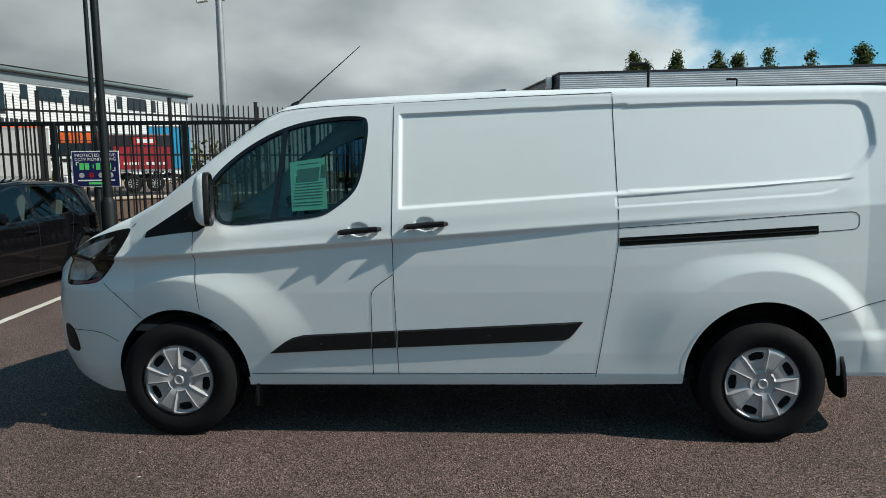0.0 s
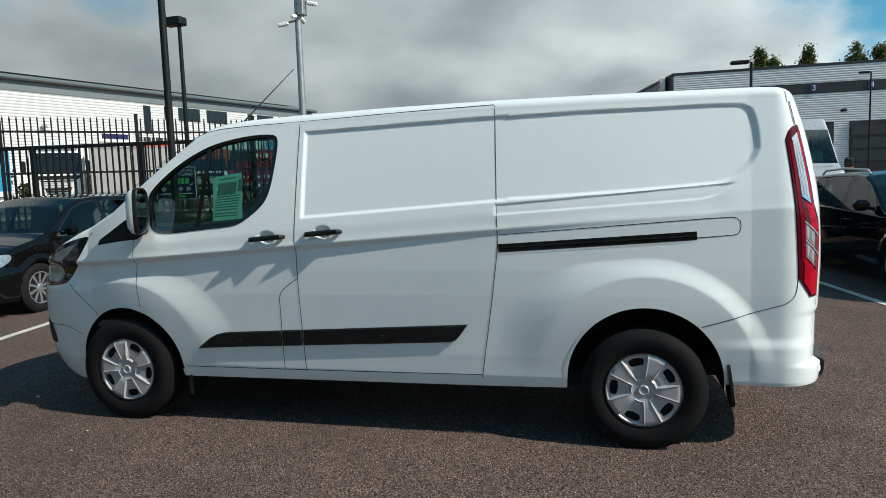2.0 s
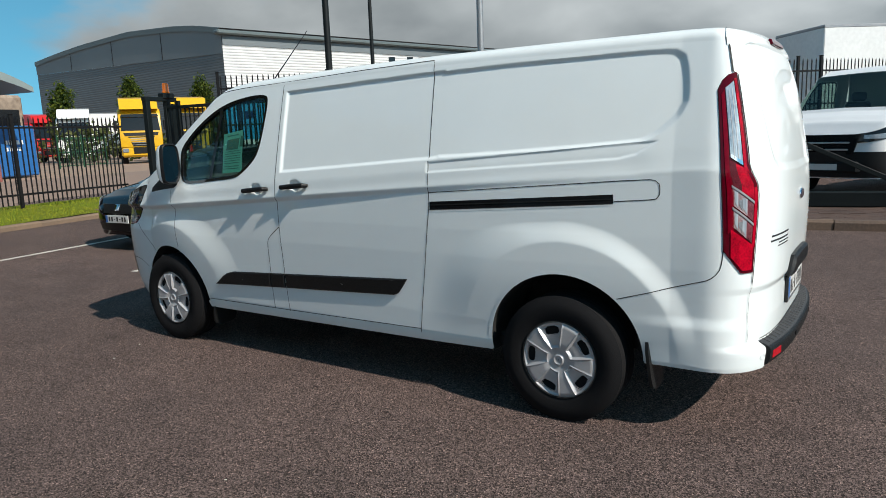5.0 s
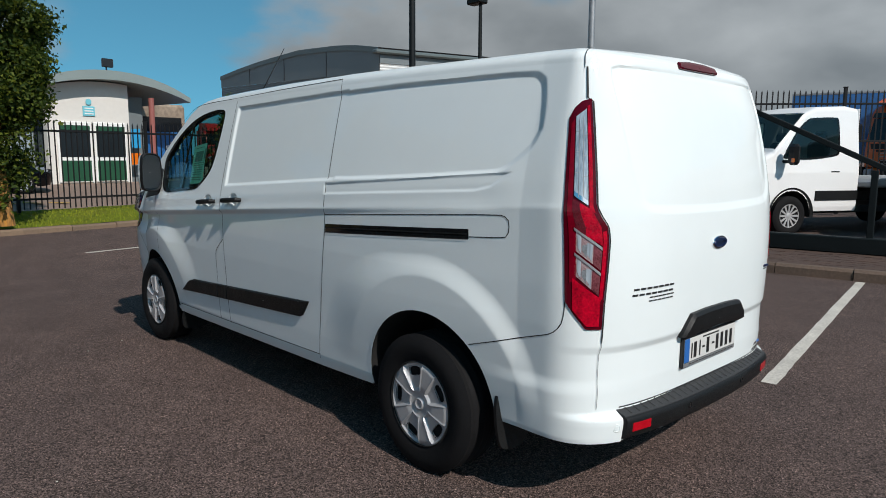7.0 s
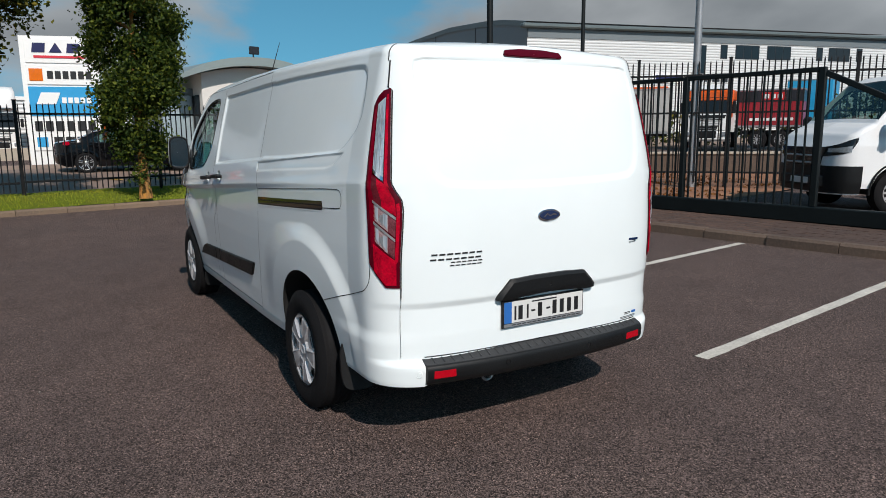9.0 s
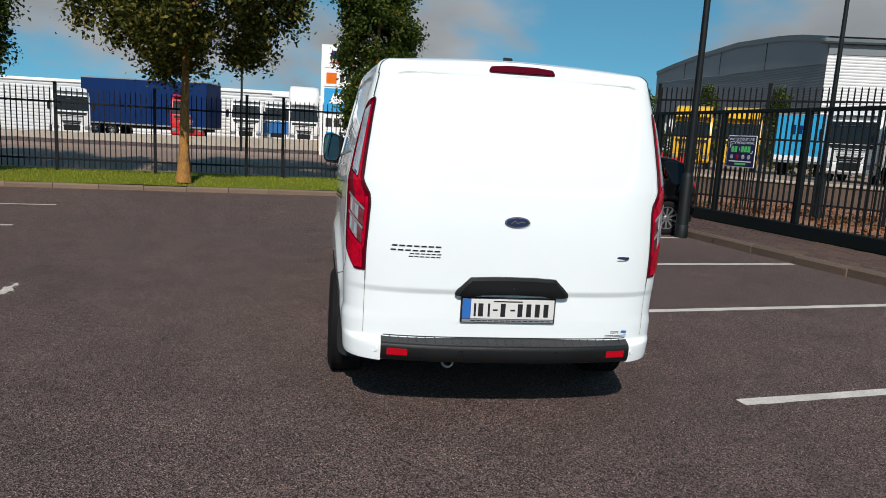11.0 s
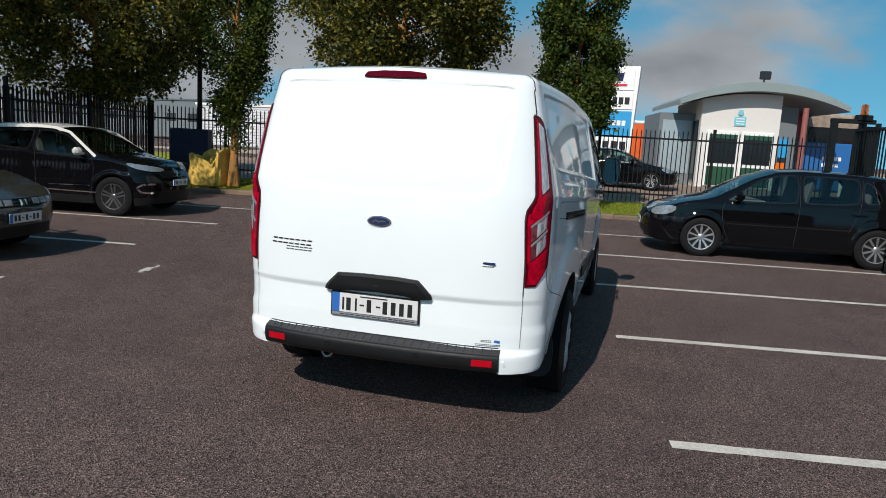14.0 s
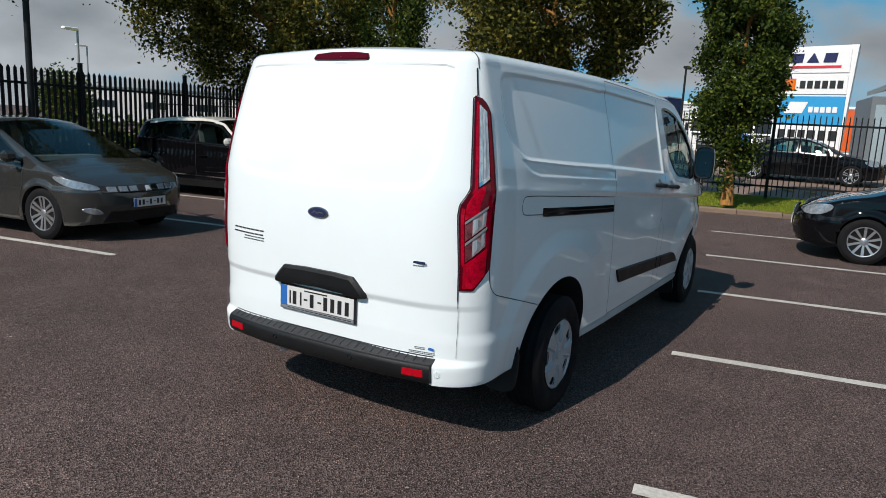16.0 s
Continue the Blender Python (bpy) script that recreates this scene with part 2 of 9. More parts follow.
M["smoked"] = mat("smoked_lens", (0.34, 0.10, 0.12), 0.08, metal=0.4, alt=(0.05, 0.004, 0.008), scale=24, fine=150, bump=0.001, bscale=150)
M["carlamp"] = mat("car_lamp", (0.30, 0.33, 0.35), 0.08, metal=0.6, var=0.5, scale=28, fine=120, bump=0.002, bscale=60)
M["amber"] = mat("amber_lens", (0.75, 0.16, 0.01), 0.15, var=0.2, coat=0.5)
M["plate"] = mat("plate_white", (0.62, 0.62, 0.60), 0.35, var=0.04)
M["ink"] = mat("ink_black", (0.012, 0.012, 0.013), 0.45)
M["eu"] = mat("plate_blue", (0.02, 0.13, 0.42), 0.4, var=0.1)
M["badge"] = mat("badge_blue", (0.012, 0.025, 0.075), 0.15, coat=0.8)
M["seat"] = mat("seat_cloth", (0.12, 0.122, 0.125), 0.9, scale=12, fine=200, bump=0.002)
M["trimgrey"] = mat("interior_plastic", (0.19, 0.195, 0.195), 0.6, var=0.2)
M["paper"] = mat("paper", (0.13, 0.50, 0.42), 0.8, var=0.06)
M["pglass"] = glass("van_glass", (0.42, 0.57, 0.53))
M["print"] = mat("faint_print", (0.06, 0.20, 0.18), 0.8, var=0.3, scale=60)
M["mirror"] = mat("mirror_glass", (0.75, 0.78, 0.80), 0.02, metal=1.0, var=0.02)
M["fence"] = mat("fence_black", (0.009, 0.009, 0.010), 0.6, spec=0.22, var=0.35, scale=6, fine=60)
M["gate"] = mat("gate_dark_green", (0.006, 0.010, 0.011), 0.55, spec=0.22, var=0.35, scale=3, fine=40)
M["pole"] = mat("pole_paint", (0.008, 0.011, 0.012), 0.55, spec=0.25, var=0.4, scale=2, fine=40)
M["galv"] = mat("galvanised_steel", (0.36, 0.37, 0.38), 0.5, metal=0.6, var=0.25, scale=5)
M["bark"] = mat("bark", (0.26, 0.19, 0.12), 0.95, alt=(0.10, 0.085, 0.06), scale=5, fine=30, bump=0.02, bscale=22, aniso=(1, 1, 0.35))
M["moss"] = mat("lichen_bark", (0.50, 0.22, 0.035), 0.95, alt=(0.11, 0.075, 0.04), scale=7, fine=40, bump=0.035, bscale=25, aniso=(1, 1, 0.4))

# ---- mesh tools ----
class MB:
    """Gathers faces for one mesh."""

    def __init__(self):
        self.v, self.f = [], []

    def add(self, verts, faces, m=None):
        k = len(self.v)
        self.v += [tuple(m @ Vector(p)) if m is not None else tuple(p) for p in verts]
        self.f += [tuple(k + i for i in f) for f in faces]
        return self

    def box(self, c, s, bevel=0.0, m=None):
        x, y, z = (d / 2 for d in s)
        b = min(bevel, x * 0.9, y * 0.9, z * 0.9)
        loc = Matrix.Translation(c)
        m = loc if m is None else m @ loc
        if b <= 0:
            vs = [(i * x, j * y, k * z) for i in (-1, 1) for j in (-1, 1) for k in (-1, 1)]
            return self.add(vs, [(0, 1, 3, 2), (4, 6, 7, 5), (0, 4, 5, 1), (2, 3, 7, 6), (0, 2, 6, 4), (1, 5, 7, 3)], m)
        vs, idx = [], {}
        for i in (-1, 1):
            for j in (-1, 1):
                for k in (-1, 1):
                    for ax in range(3):
                        p = [i * (x - b), j * (y - b), k * (z - b)]
                        p[ax] = (i * x, j * y, k * z)[ax]
                        idx[i, j, k, ax] = len(vs)
                        vs.append(p)
        fs = []
        for ax in range(3):
            o1, o2 = (ax + 1) % 3, (ax + 2) % 3
            for s0 in (-1, 1):
                q = []
                for s1, s2 in ((-1, -1), (1, -1), (1, 1), (-1, 1)):
                    key = [0, 0, 0]
                    key[ax], key[o1], key[o2] = s0, s1, s2
                    q.append(idx[(*key, ax)])
                fs.append(q if s0 > 0 else q[::-1])
            for s1 in (-1, 1):
                for s2 in (-1, 1):
                    ka, kb = [0, 0, 0], [0, 0, 0]
                    ka[ax], ka[o1], ka[o2] = -1, s1, s2
                    kb[ax], kb[o1], kb[o2] = 1, s1, s2
                    q = [idx[(*ka, o1)], idx[(*kb, o1)], idx[(*kb, o2)], idx[(*ka, o2)]]
                    fs.append(q[::-1] if s1 * s2 > 0 else q)
        for i in (-1, 1):
            for j in (-1, 1):
                for k in (-1, 1):
                    q = [idx[i, j, k, a] for a in range(3)]
                    fs.append(q if i * j * k > 0 else q[::-1])
        return self.add(vs, fs, m)

    def tube(self, pts, r, n=8, caps=True, squash=1.0):
        pts = [Vector(p) for p in pts]
        rs = r if isinstance(r, (list, tuple)) else [r] * len(pts)
        k0 = len(self.v)
        up = Vector((0, 0, 1))
        prev = None
        for i, p in enumerate(pts):
            d = (pts[min(i + 1, len(pts) - 1)] - pts[max(i - 1, 0)]).normalized()
            a = d.cross(up if abs(d.z) < 0.95 else Vector((0, 1, 0))).normalized() if prev is None else (prev - d * prev.dot(d)).normalized()
            prev = a
            b = d.cross(a)
            for q in range(n):
                th = 2 * math.pi * q / n
                self.v.append(tuple(p + rs[i] * (math.cos(th) * a + squash * math.sin(th) * b)))
        for i in range(len(pts) - 1):
            for q in range(n):
                c = k0 + i * n
                self.f.append((c + q, c + (q + 1) % n, c + n + (q + 1) % n, c + n + q))
        if caps:
            self.f.append(tuple(k0 + q for q in range(n))[::-1])
            e = k0 + (len(pts) - 1) * n
            self.f.append(tuple(e + q for q in range(n)))
        return self

    def lathe(self, profile, n=32, axis="y", m=None, caps=True):
        """profile: (radius, height along the axis)"""
        vs, fs = [], []
        for r, h in profile:
            for q in range(n):
                th = 2 * math.pi * q / n
                c, s = r * math.cos(th), r * math.sin(th)
                vs.append({"y": (c, h, s), "z": (c, s, h), "x": (h, c, s)}[axis])
        for i in range(len(profile) - 1):
            for q in range(n):
                fs.append((i * n + q, i * n + (q + 1) % n, (i + 1) * n + (q + 1) % n, (i + 1) * n + q))
        if caps and profile[0][0] > 1e-5:
            fs.append(tuple(range(n))[::-1])
        if caps and profile[-1][0] > 1e-5:
            fs.append(tuple((len(profile) - 1) * n + q for q in range(n)))
        return self.add(vs, fs, m)

    def prism(self, poly, y0, y1, m=None, axis="y"):
        """A flat outline (u, w) drawn out along an axis."""
        n = len(poly)
        put = {"y": lambda u, w, h: (u, h, w), "x": lambda u, w, h: (h, u, w), "z": lambda u, w, h: (u, w, h)}[axis]
        vs = [put(u, w, y0) for u, w in poly] + [put(u, w, y1) for u, w in poly]
        fs = [tuple(range(n)), tuple(range(2 * n - 1, n - 1, -1))]
        fs += [(i, i + n, (i + 1) % n + n, (i + 1) % n) for i in range(n)]
        return self.add(vs, fs, m)

    def grid(self, P, keep=None, close=False):
        """P: an array (rows, columns, 3)."""
        r, c = P.shape[:2]
        k = len(self.v)
        cells = np.argwhere(np.ones((r - 1, c - 1), bool) if keep is None else keep)
        a = cells[:, 0] * c + cells[:, 1]
        q = np.stack([a, a + 1, a + c + 1, a + c], 1)
        used, q = np.unique(q, return_inverse=True)
        self.v += list(map(tuple, P.reshape(-1, 3)[used].tolist()))
        self.f += list(map(tuple, (k + q.reshape(-1, 4)).tolist()))
        return self

    def mesh(self, name, smooth=35.0):
        me = bpy.data.meshes.new(name)
        me.from_pydata(self.v, [], self.f)
        bm = bmesh.new()
        bm.from_mesh(me)
        loose = [v for v in bm.verts if not v.link_faces]
        if loose:
            bmesh.ops.delete(bm, geom=loose, context="VERTS")
        bmesh.ops.recalc_face_normals(bm, faces=bm.faces)
        bm.to_mesh(me)
        bm.free()
        if smooth:
            me.shade_smooth()
            me.set_sharp_from_angle(angle=radians(smooth))
        return me


def part(name, mb, material, parent=None, label="", m=None, smooth=35.0, kind=""):
    """Links a gathered mesh as one object, under a thing or a part if given."""
    me = mb if isinstance(mb, bpy.types.Mesh) else mb.mesh(name, smooth)
    if not me.materials:
        me.materials.append(M[material] if isinstance(material, str) else material)
    ob = new(name, me)
    if parent:
        ob.parent = parent
    if m is not None:
        ob.matrix_basis = m
    return tagged(ob, label, kind=kind)


def thing(name, label, category, group="", m=None, kind=""):
    ob = new(name)
    ob.empty_display_size = 0.1
    if m is not None:
        ob.matrix_basis = m
    return tagged(ob, label, category, group, kind)


def words(name, text, size, material, m, parent=None, label="", align="CENTER"):
    cu = bpy.data.curves.new(name, "FONT")
    cu.body, cu.size, cu.align_x, cu.align_y, cu.extrude = text, size, align, "CENTER", 0.001
    tmp = bpy.data.objects.new(name, cu)
    scene.collection.objects.link(tmp)
    me = bpy.data.meshes.new_from_object(tmp.evaluated_get(bpy.context.evaluated_depsgraph_get()))
    bpy.data.objects.remove(tmp)
    me.materials.clear()
    me.materials.append(M[material])
    return part(name, me, material, parent, label, m)


def smoothstep(a, b, x):
    t = np.clip((np.asarray(x, float) - a) / (b - a), 0, 1)
    return t * t * (3 - 2 * t)


def chaikin(poly, n=2, closed=True):
    p = np.array(poly, float)
    for _ in range(n):
        q = np.roll(p, -1, 0) if closed else p[1:]
        a = p if closed else p[:-1]
        new_p = np.empty((2 * len(a), p.shape[1]))
        new_p[0::2], new_p[1::2] = 0.75 * a + 0.25 * q, 0.25 * a + 0.75 * q
        p = new_p if closed else np.vstack([p[:1], new_p, p[-1:]])
    return p


def soften(poly, r, n=2):
    """An outline with its corners rounded over about r."""
    p = np.array(poly, float)
    out = []
    for a, b, c in zip(np.roll(p, 1, 0), p, np.roll(p, -1, 0)):
        for q in (a, c):
            d = q - b
            ln = np.hypot(*d)
            out.append(b + d * min(r / max(ln, 1e-6), 0.45))
    return chaikin(out, n)


def resample(pts, step):
    p = np.array(pts, float)
    d = np.r_[0, np.cumsum(np.hypot(*np.diff(p, axis=0).T))]
    n = max(2, int(d[-1] / step) + 1)
    t = np.linspace(0, d[-1], n)
    return np.stack([np.interp(t, d, p[:, k]) for k in range(2)], 1)


def sdf_poly(x, z, poly):
    """Signed distance to a closed outline, negative inside."""
    x, z = np.asarray(x, float), np.asarray(z, float)
    d = np.full(x.shape, 1e9)
    inside = np.zeros(x.shape, bool)
    p = np.array(poly, float)
    for (ax, az), (bx, bz) in zip(p, np.roll(p, -1, 0)):
        ex, ez = bx - ax, bz - az
        t = np.clip(((x - ax) * ex + (z - az) * ez) / max(ex * ex + ez * ez, 1e-12), 0, 1)
        d = np.minimum(d, np.hypot(x - ax - t * ex, z - az - t * ez))
        hit = ((az > z) != (bz > z)) & (x < ex * (z - az) / (ez if abs(ez) > 1e-12 else 1e-12) + ax)
        inside ^= hit
    return np.where(inside, -d, d)


def outline_normals(p, closed=True):
    nx = np.roll(p, -1, 0) - np.roll(p, 1, 0)
    if not closed:
        nx[0], nx[-1] = p[1] - p[0], p[-1] - p[-2]
    nx /= np.maximum(np.hypot(nx[:, 0], nx[:, 1])[:, None], 1e-9)
    return np.stack([nx[:, 1], -nx[:, 0]], 1)


def inset(poly, d):
    """Moves a closed outline inwards by d (outline of either turn)."""
    p = np.array(poly, float)
    area = 0.5 * np.sum(p[:, 0] * np.roll(p[:, 1], -1) - np.roll(p[:, 0], -1) * p[:, 1])
    return p - outline_normals(p) * d * (1 if area > 0 else -1)


class Surf:
    """A surface fn(p, q) -> points, with offset patches, rings and ribbons on it."""

    def __init__(self, fn, out):
        self.fn, self.out = fn, out

    def at(self, p, q, off=0.0):
        p, q = np.asarray(p, float), np.asarray(q, float)
        c = self.fn(p, q)
        if np.ndim(off) == 0 and off == 0.0:
            return c
        e = 0.012
        n = np.cross(self.fn(p + e, q) - self.fn(p - e, q), self.fn(p, q + e) - self.fn(p, q - e))
        n /= np.maximum(np.linalg.norm(n, axis=-1, keepdims=True), 1e-9)
        s = np.sign((n * np.array(self.out)).sum(-1, keepdims=True))
        return c + n * np.where(s == 0, 1, s) * (off if np.ndim(off) == 0 else np.asarray(off)[..., None])

    def ribbon(self, mb, pts, width, off=0.0015, closed=False):
        p = np.array(pts, float)
        n = outline_normals(p, closed)
        if closed:
            p, n = np.vstack([p, p[:1]]), np.vstack([n, n[:1]])
        a, b = p + n * width / 2, p - n * width / 2
        A, B = self.at(a[:, 0], a[:, 1], off), self.at(b[:, 0], b[:, 1], off)
        return mb.grid(np.stack([A, B]))

    def plate(self, mb, poly, off, thick=0.0, rings=6, bevel=0.004):
        """A filled outline (star-shaped about its middle), offset from the surface, with sides down to it."""
        p = np.array(poly, float)
        c = p.mean(0)
        rows = []
        if thick:
            rows.append(self.at(p[:, 0], p[:, 1], off - thick))
            rows.append(self.at(p[:, 0], p[:, 1], off - bevel))
        for k in range(rings):
            f = 1 - k / rings
            q = inset(p, bevel) if k == 0 and thick else c + (p - c) * f
            rows.append(self.at(q[:, 0], q[:, 1], off))
        q = c + (p - c) * 0.02
        rows.append(self.at(q[:, 0], q[:, 1], off))
        R = np.stack(rows)
        return mb.grid(np.concatenate([R, R[:, :1]], 1))

# ---- ground, kerbs, lines ----
UA, UB = Vector((0.9871, 0.1599, 0)), Vector((-0.1599, 0.9871, 0))
LOT = Matrix.Rotation(math.atan2(0.1599, 0.9871), 4, "Z")


def lot(a, b, z=0.0):
    """A place by the grid of the car park: a along the row of bays, b across it."""
    return UA * a + UB * b + Vector((0, 0, z))


def lot_pose(a, b, z=0.0, turn=0.0):
    return Matrix.Translation(lot(a, b, z)) @ LOT @ Matrix.Rotation(radians(turn), 4, "Z")


KERB_A, KERB_B, FENCE_A = -10.75, 6.2, -12.4
# one sheet to the horizon, level in the car park, slightly higher beyond its edges
ga = np.unique(np.r_[-1500, -700, -300, -120, np.arange(-60, 61, 4.0), np.arange(-44, -20, 1.0), -14.2, -12.9, -12.5, -10.9, -10.6, 120, 300, 700, 1500])
gb = np.unique(np.r_[-1500, -700, -300, -120, np.arange(-60, 61, 4.0), np.arange(7.0, 15.0, 1.0), 6.0, 6.35, 8.2, -9.7, -10.1, 120, 300, 700, 1500])
AA, BB = np.meshgrid(ga, gb, indexing="ij")


def yard_z(a, b):
    """The land beyond the front boundary rises a little, then falls to the lorry yard."""
    return 0.42 * smoothstep(-12.5, -22.0, a) - 0.55 * smoothstep(-25.0, -38.0, a) * smoothstep(14.0, 8.0, b)


GZ = yard_z(AA, BB)
GZ = np.maximum(GZ, 0.14 * smoothstep(6.6, 8.2, BB))
P = np.stack([0.9871 * AA - 0.1599 * BB, 0.1599 * AA + 0.9871 * BB, GZ], -1)
ground = part("ground", MB().grid(P), "asphalt", None, "brown-grey asphalt of the car park", kind="structure")
tagged(ground, category="ground")

rp = MB()
for (a0, a1, dz) in ((-22.0, -150.0, 0.012),):
    q = np.stack([np.stack([np.array(lot(a, b, float(yard_z(a, b)) + dz)) for b in np.linspace(-80, 90, 86)]) for a in np.r_[np.linspace(a0, -40, 30), np.linspace(-45, a1, 12)]])
    rp.grid(q)
tagged(part("yard", rp, "yard", None, "brownish paved truck yard behind the fence", kind="structure"), category="yard")
# the paved drive in front of the gatehouse
rd = MB().grid(np.stack([np.stack([np.array(lot(a, b, float(0.42 * smoothstep(-12.5, -22.0, a)) + 0.02)) for b in np.linspace(-40, 30, 24)]) for a in np.linspace(-22.1, -13.4, 14)]))
tagged(part("road", rd, "road", None, "dark access road outside the fence", kind="structure"), category="road")

# bay lines
def paint(name, a0, b0, a1, b1, w, label):
    p, q = lot(a0, b0), lot(a1, b1)
    d = q - p
    m = Matrix.Translation((p + q) / 2 + Vector((0, 0, 0.003))) @ Matrix.Rotation(math.atan2(d.y, d.x), 4, "Z")
    n = max(2, int(d.length / 0.12))
    xs = np.linspace(-d.length / 2, d.length / 2, n)
    rng = np.random.RandomState(int(abs(a0 * 77 + b0 * 31)) + 3)
    e1, e2 = w / 2 + rng.normal(0, 0.0025, n), -w / 2 + rng.normal(0, 0.0025, n)
    G = np.stack([np.stack([xs, e1, np.full(n, 0.0015)], -1), np.stack([xs, e2, np.full(n, 0.0015)], -1)])
    return tagged(part(name, MB().grid(G), "line", None, label, m=m, smooth=0), category="line", group="bay lines", kind="structure")


for a in (2.52, 0.31, -2.07, -4.57, -7.32):
    paint("bay_line", a, 1.24 if a > 0 else 1.32, a, 6.08, 0.10, "worn white bay line on asphalt")
for a in (4.9, 7.3):
    paint("bay_line", a, 1.2, a, 6.08, 0.10, "worn white bay line on asphalt")
for a in (7.4, 4.9, 2.45, 0.0, -2.42, -4.95, -7.52):
    paint("bay_line", a, -4.76, a, -9.6, 0.10, "worn white bay line on asphalt")
# spilt and scuffed paint near the aisle
spl, rng = MB(), np.random.RandomState(17)
for k in range(120):
    core = k < 80
    u, v = rng.normal(0, 0.075 if core else 0.16), rng.normal(0, 0.016 if core else 0.045)
    r = (0.022 * rng.rand() + 0.012) if core else (0.008 * rng.rand() + 0.003)
    n = rng.randint(6, 10)
    spl.add([(u + 1.6 * r * (0.6 + 0.6 * rng.rand()) * math.cos(t), v + 0.7 * r * (0.6 + 0.6 * rng.rand()) * math.sin(t), 0.003 + 0.00001 * k) for t in np.linspace(0, 2 * math.pi, n + 1)[:-1]], [tuple(range(n))])
tagged(part("paint_splash", spl, "line", None, "scuffed splash of white paint on the asphalt", m=Matrix.Translation((-0.3, -3.85, 0)) @ LOT, smooth=0, kind="stuff"), category="stain")
flk = MB()
for (x, y, r) in ((-1.62, -1.52, 0.012), (-1.77, -1.22, 0.010), (0.6, -2.3, 0.008), (3.9, -1.9, 0.03), (2.9, -2.6, 0.012), (4.4, 2.6, 0.012), (3.5, -3.6, 0.01), (5.0, -0.4, 0.010)):
    flk.add([(x + r * math.cos(t), y + 0.7 * r * math.sin(t), 0.004) for t in np.linspace(0, 2 * math.pi, 7)[:-1]], [tuple(range(6))])
tagged(part("litter", flk, "line", None, "pale specks lying on the asphalt", smooth=0, kind="stuff"), category="litter")

# lawn along the front
la = np.linspace(KERB_A - 0.12, FENCE_A - 0.9, 14)
lb = np.linspace(-14, 9.5, 90)
LA, LB = np.meshgrid(la, lb, indexing="ij")
LZ = 0.11 + 0.15 * smoothstep(KERB_A - 0.1, FENCE_A, LA) + 0.012 * np.sin(LA * 5.1 + LB * 2.3) * np.sin(LB * 3.7)
lawn = part("lawn", MB().grid(np.stack([0.9871 * LA - 0.1599 * LB, 0.1599 * LA + 0.9871 * LB, LZ], -1)), "grass", None, "strip of mown grass behind the kerb", kind="structure")
tagged(lawn, category="lawn")


def lawn_z(a):
    return 0.11 + 0.15 * float(smoothstep(KERB_A - 0.1, FENCE_A, a))


bl = MB()
rng = np.random.RandomState(11)
for k in range(15000):
    a, b = KERB_A - 0.14 - rng.rand() * 1.9, -13.8 + rng.rand() * 23
    p, h, th = lot(a, b, lawn_z(a)), 0.025 + 0.045 * rng.rand(), rng.rand() * 6.28
    dx, dy, lx, ly = 0.006 * math.cos(th), 0.006 * math.sin(th), rng.normal(0, 0.018), rng.normal(0, 0.018)
    bl.v += [(p.x - dx, p.y - dy, p.z), (p.x + dx, p.y + dy, p.z), (p.x + lx, p.y + ly, p.z + h)]
    bl.f.append((len(bl.v) - 3, len(bl.v) - 2, len(bl.v) - 1))
me = bpy.data.meshes.new("grass")
me.from_pydata(bl.v, [], bl.f)
tagged(part("grass", me, "blade", None, "short green and straw-coloured grass blades", kind="stuff"), category="grass")

# soil strip behind the sliding gate and along the back fence
tagged(part("soil_bed", MB().grid(np.stack([np.stack([np.array(lot(a, b, 0.170 + 0.02 * math.sin(3 * a + b))) for b in np.linspace(8.05, 18.5, 36)]) for a in np.linspace(-13.4, -2.2, 34)])), "soil", None,
            "strip of reddish gravel and dry leaves", kind="structure"), category="soil")


# ---- fences ----
def fence_run(name, p, q, z0, height, post_h, post_step, picket_step, rails, picket=(0.022, 0.022), post=0.07, label="", pointed=True, material="fence", z1=None, flat=False):
    """A railing of posts, rails and pickets between two places."""
    p, q = Vector(p), Vector(q)
    d = q - p
    run = Vector((d.x, d.y, 0)).length
    m = Matrix.Translation((p.x, p.y, z0)) @ Matrix.Rotation(math.atan2(d.y, d.x), 4, "Z")
    f = thing(name, label, "fence", m=m)
    w, t = picket
    base = 0.10
    if pointed:
        pk = MB().add([(-w / 2, -t / 2, base), (w / 2, -t / 2, base), (w / 2, t / 2, base), (-w / 2, t / 2, base), (-w / 2, -t / 2, height - 0.06), (w / 2, -t / 2, height - 0.06), (w / 2, t / 2, height - 0.06),
                       (-w / 2, t / 2, height - 0.06), (0, 0, height)], [(0, 3, 2, 1), (0, 1, 5, 4), (1, 2, 6, 5), (2, 3, 7, 6), (3, 0, 4, 7), (4, 5, 8), (5, 6, 8), (6, 7, 8), (7, 4, 8)]).mesh("picket", 0)
    else:
        pk = MB().box((0, 0, (height + base) / 2), (w, t, height - base)).mesh("picket", 0)
    pk.materials.append(M[material])
    n = int(run / picket_step)
    for k in range(n):
        x = (k + 0.5) * picket_step
        if (x % post_step) < picket_step * 0.45 or (x % post_step) > post_step - picket_step * 0.45:
            continue
        part("picket", pk, material, f, m=Matrix.Translation((x, 0, 0)))
    po = MB().box((0, 0, post_h / 2), (post, post, post_h), 0.006).box((0, 0, post_h + 0.008), (post + 0.02, post + 0.02, 0.016), 0.004).mesh("post", 0)
    po.materials.append(M[material])
    for k in range(int(run / post_step) + 1):
        part("post", po, material, f, m=Matrix.Translation((k * post_step, 0, 0)))
    for z in rails:
        part("rail", MB().box((run / 2, 0, z), (run, 0.04, 0.045), 0.005), material, f)
    return f


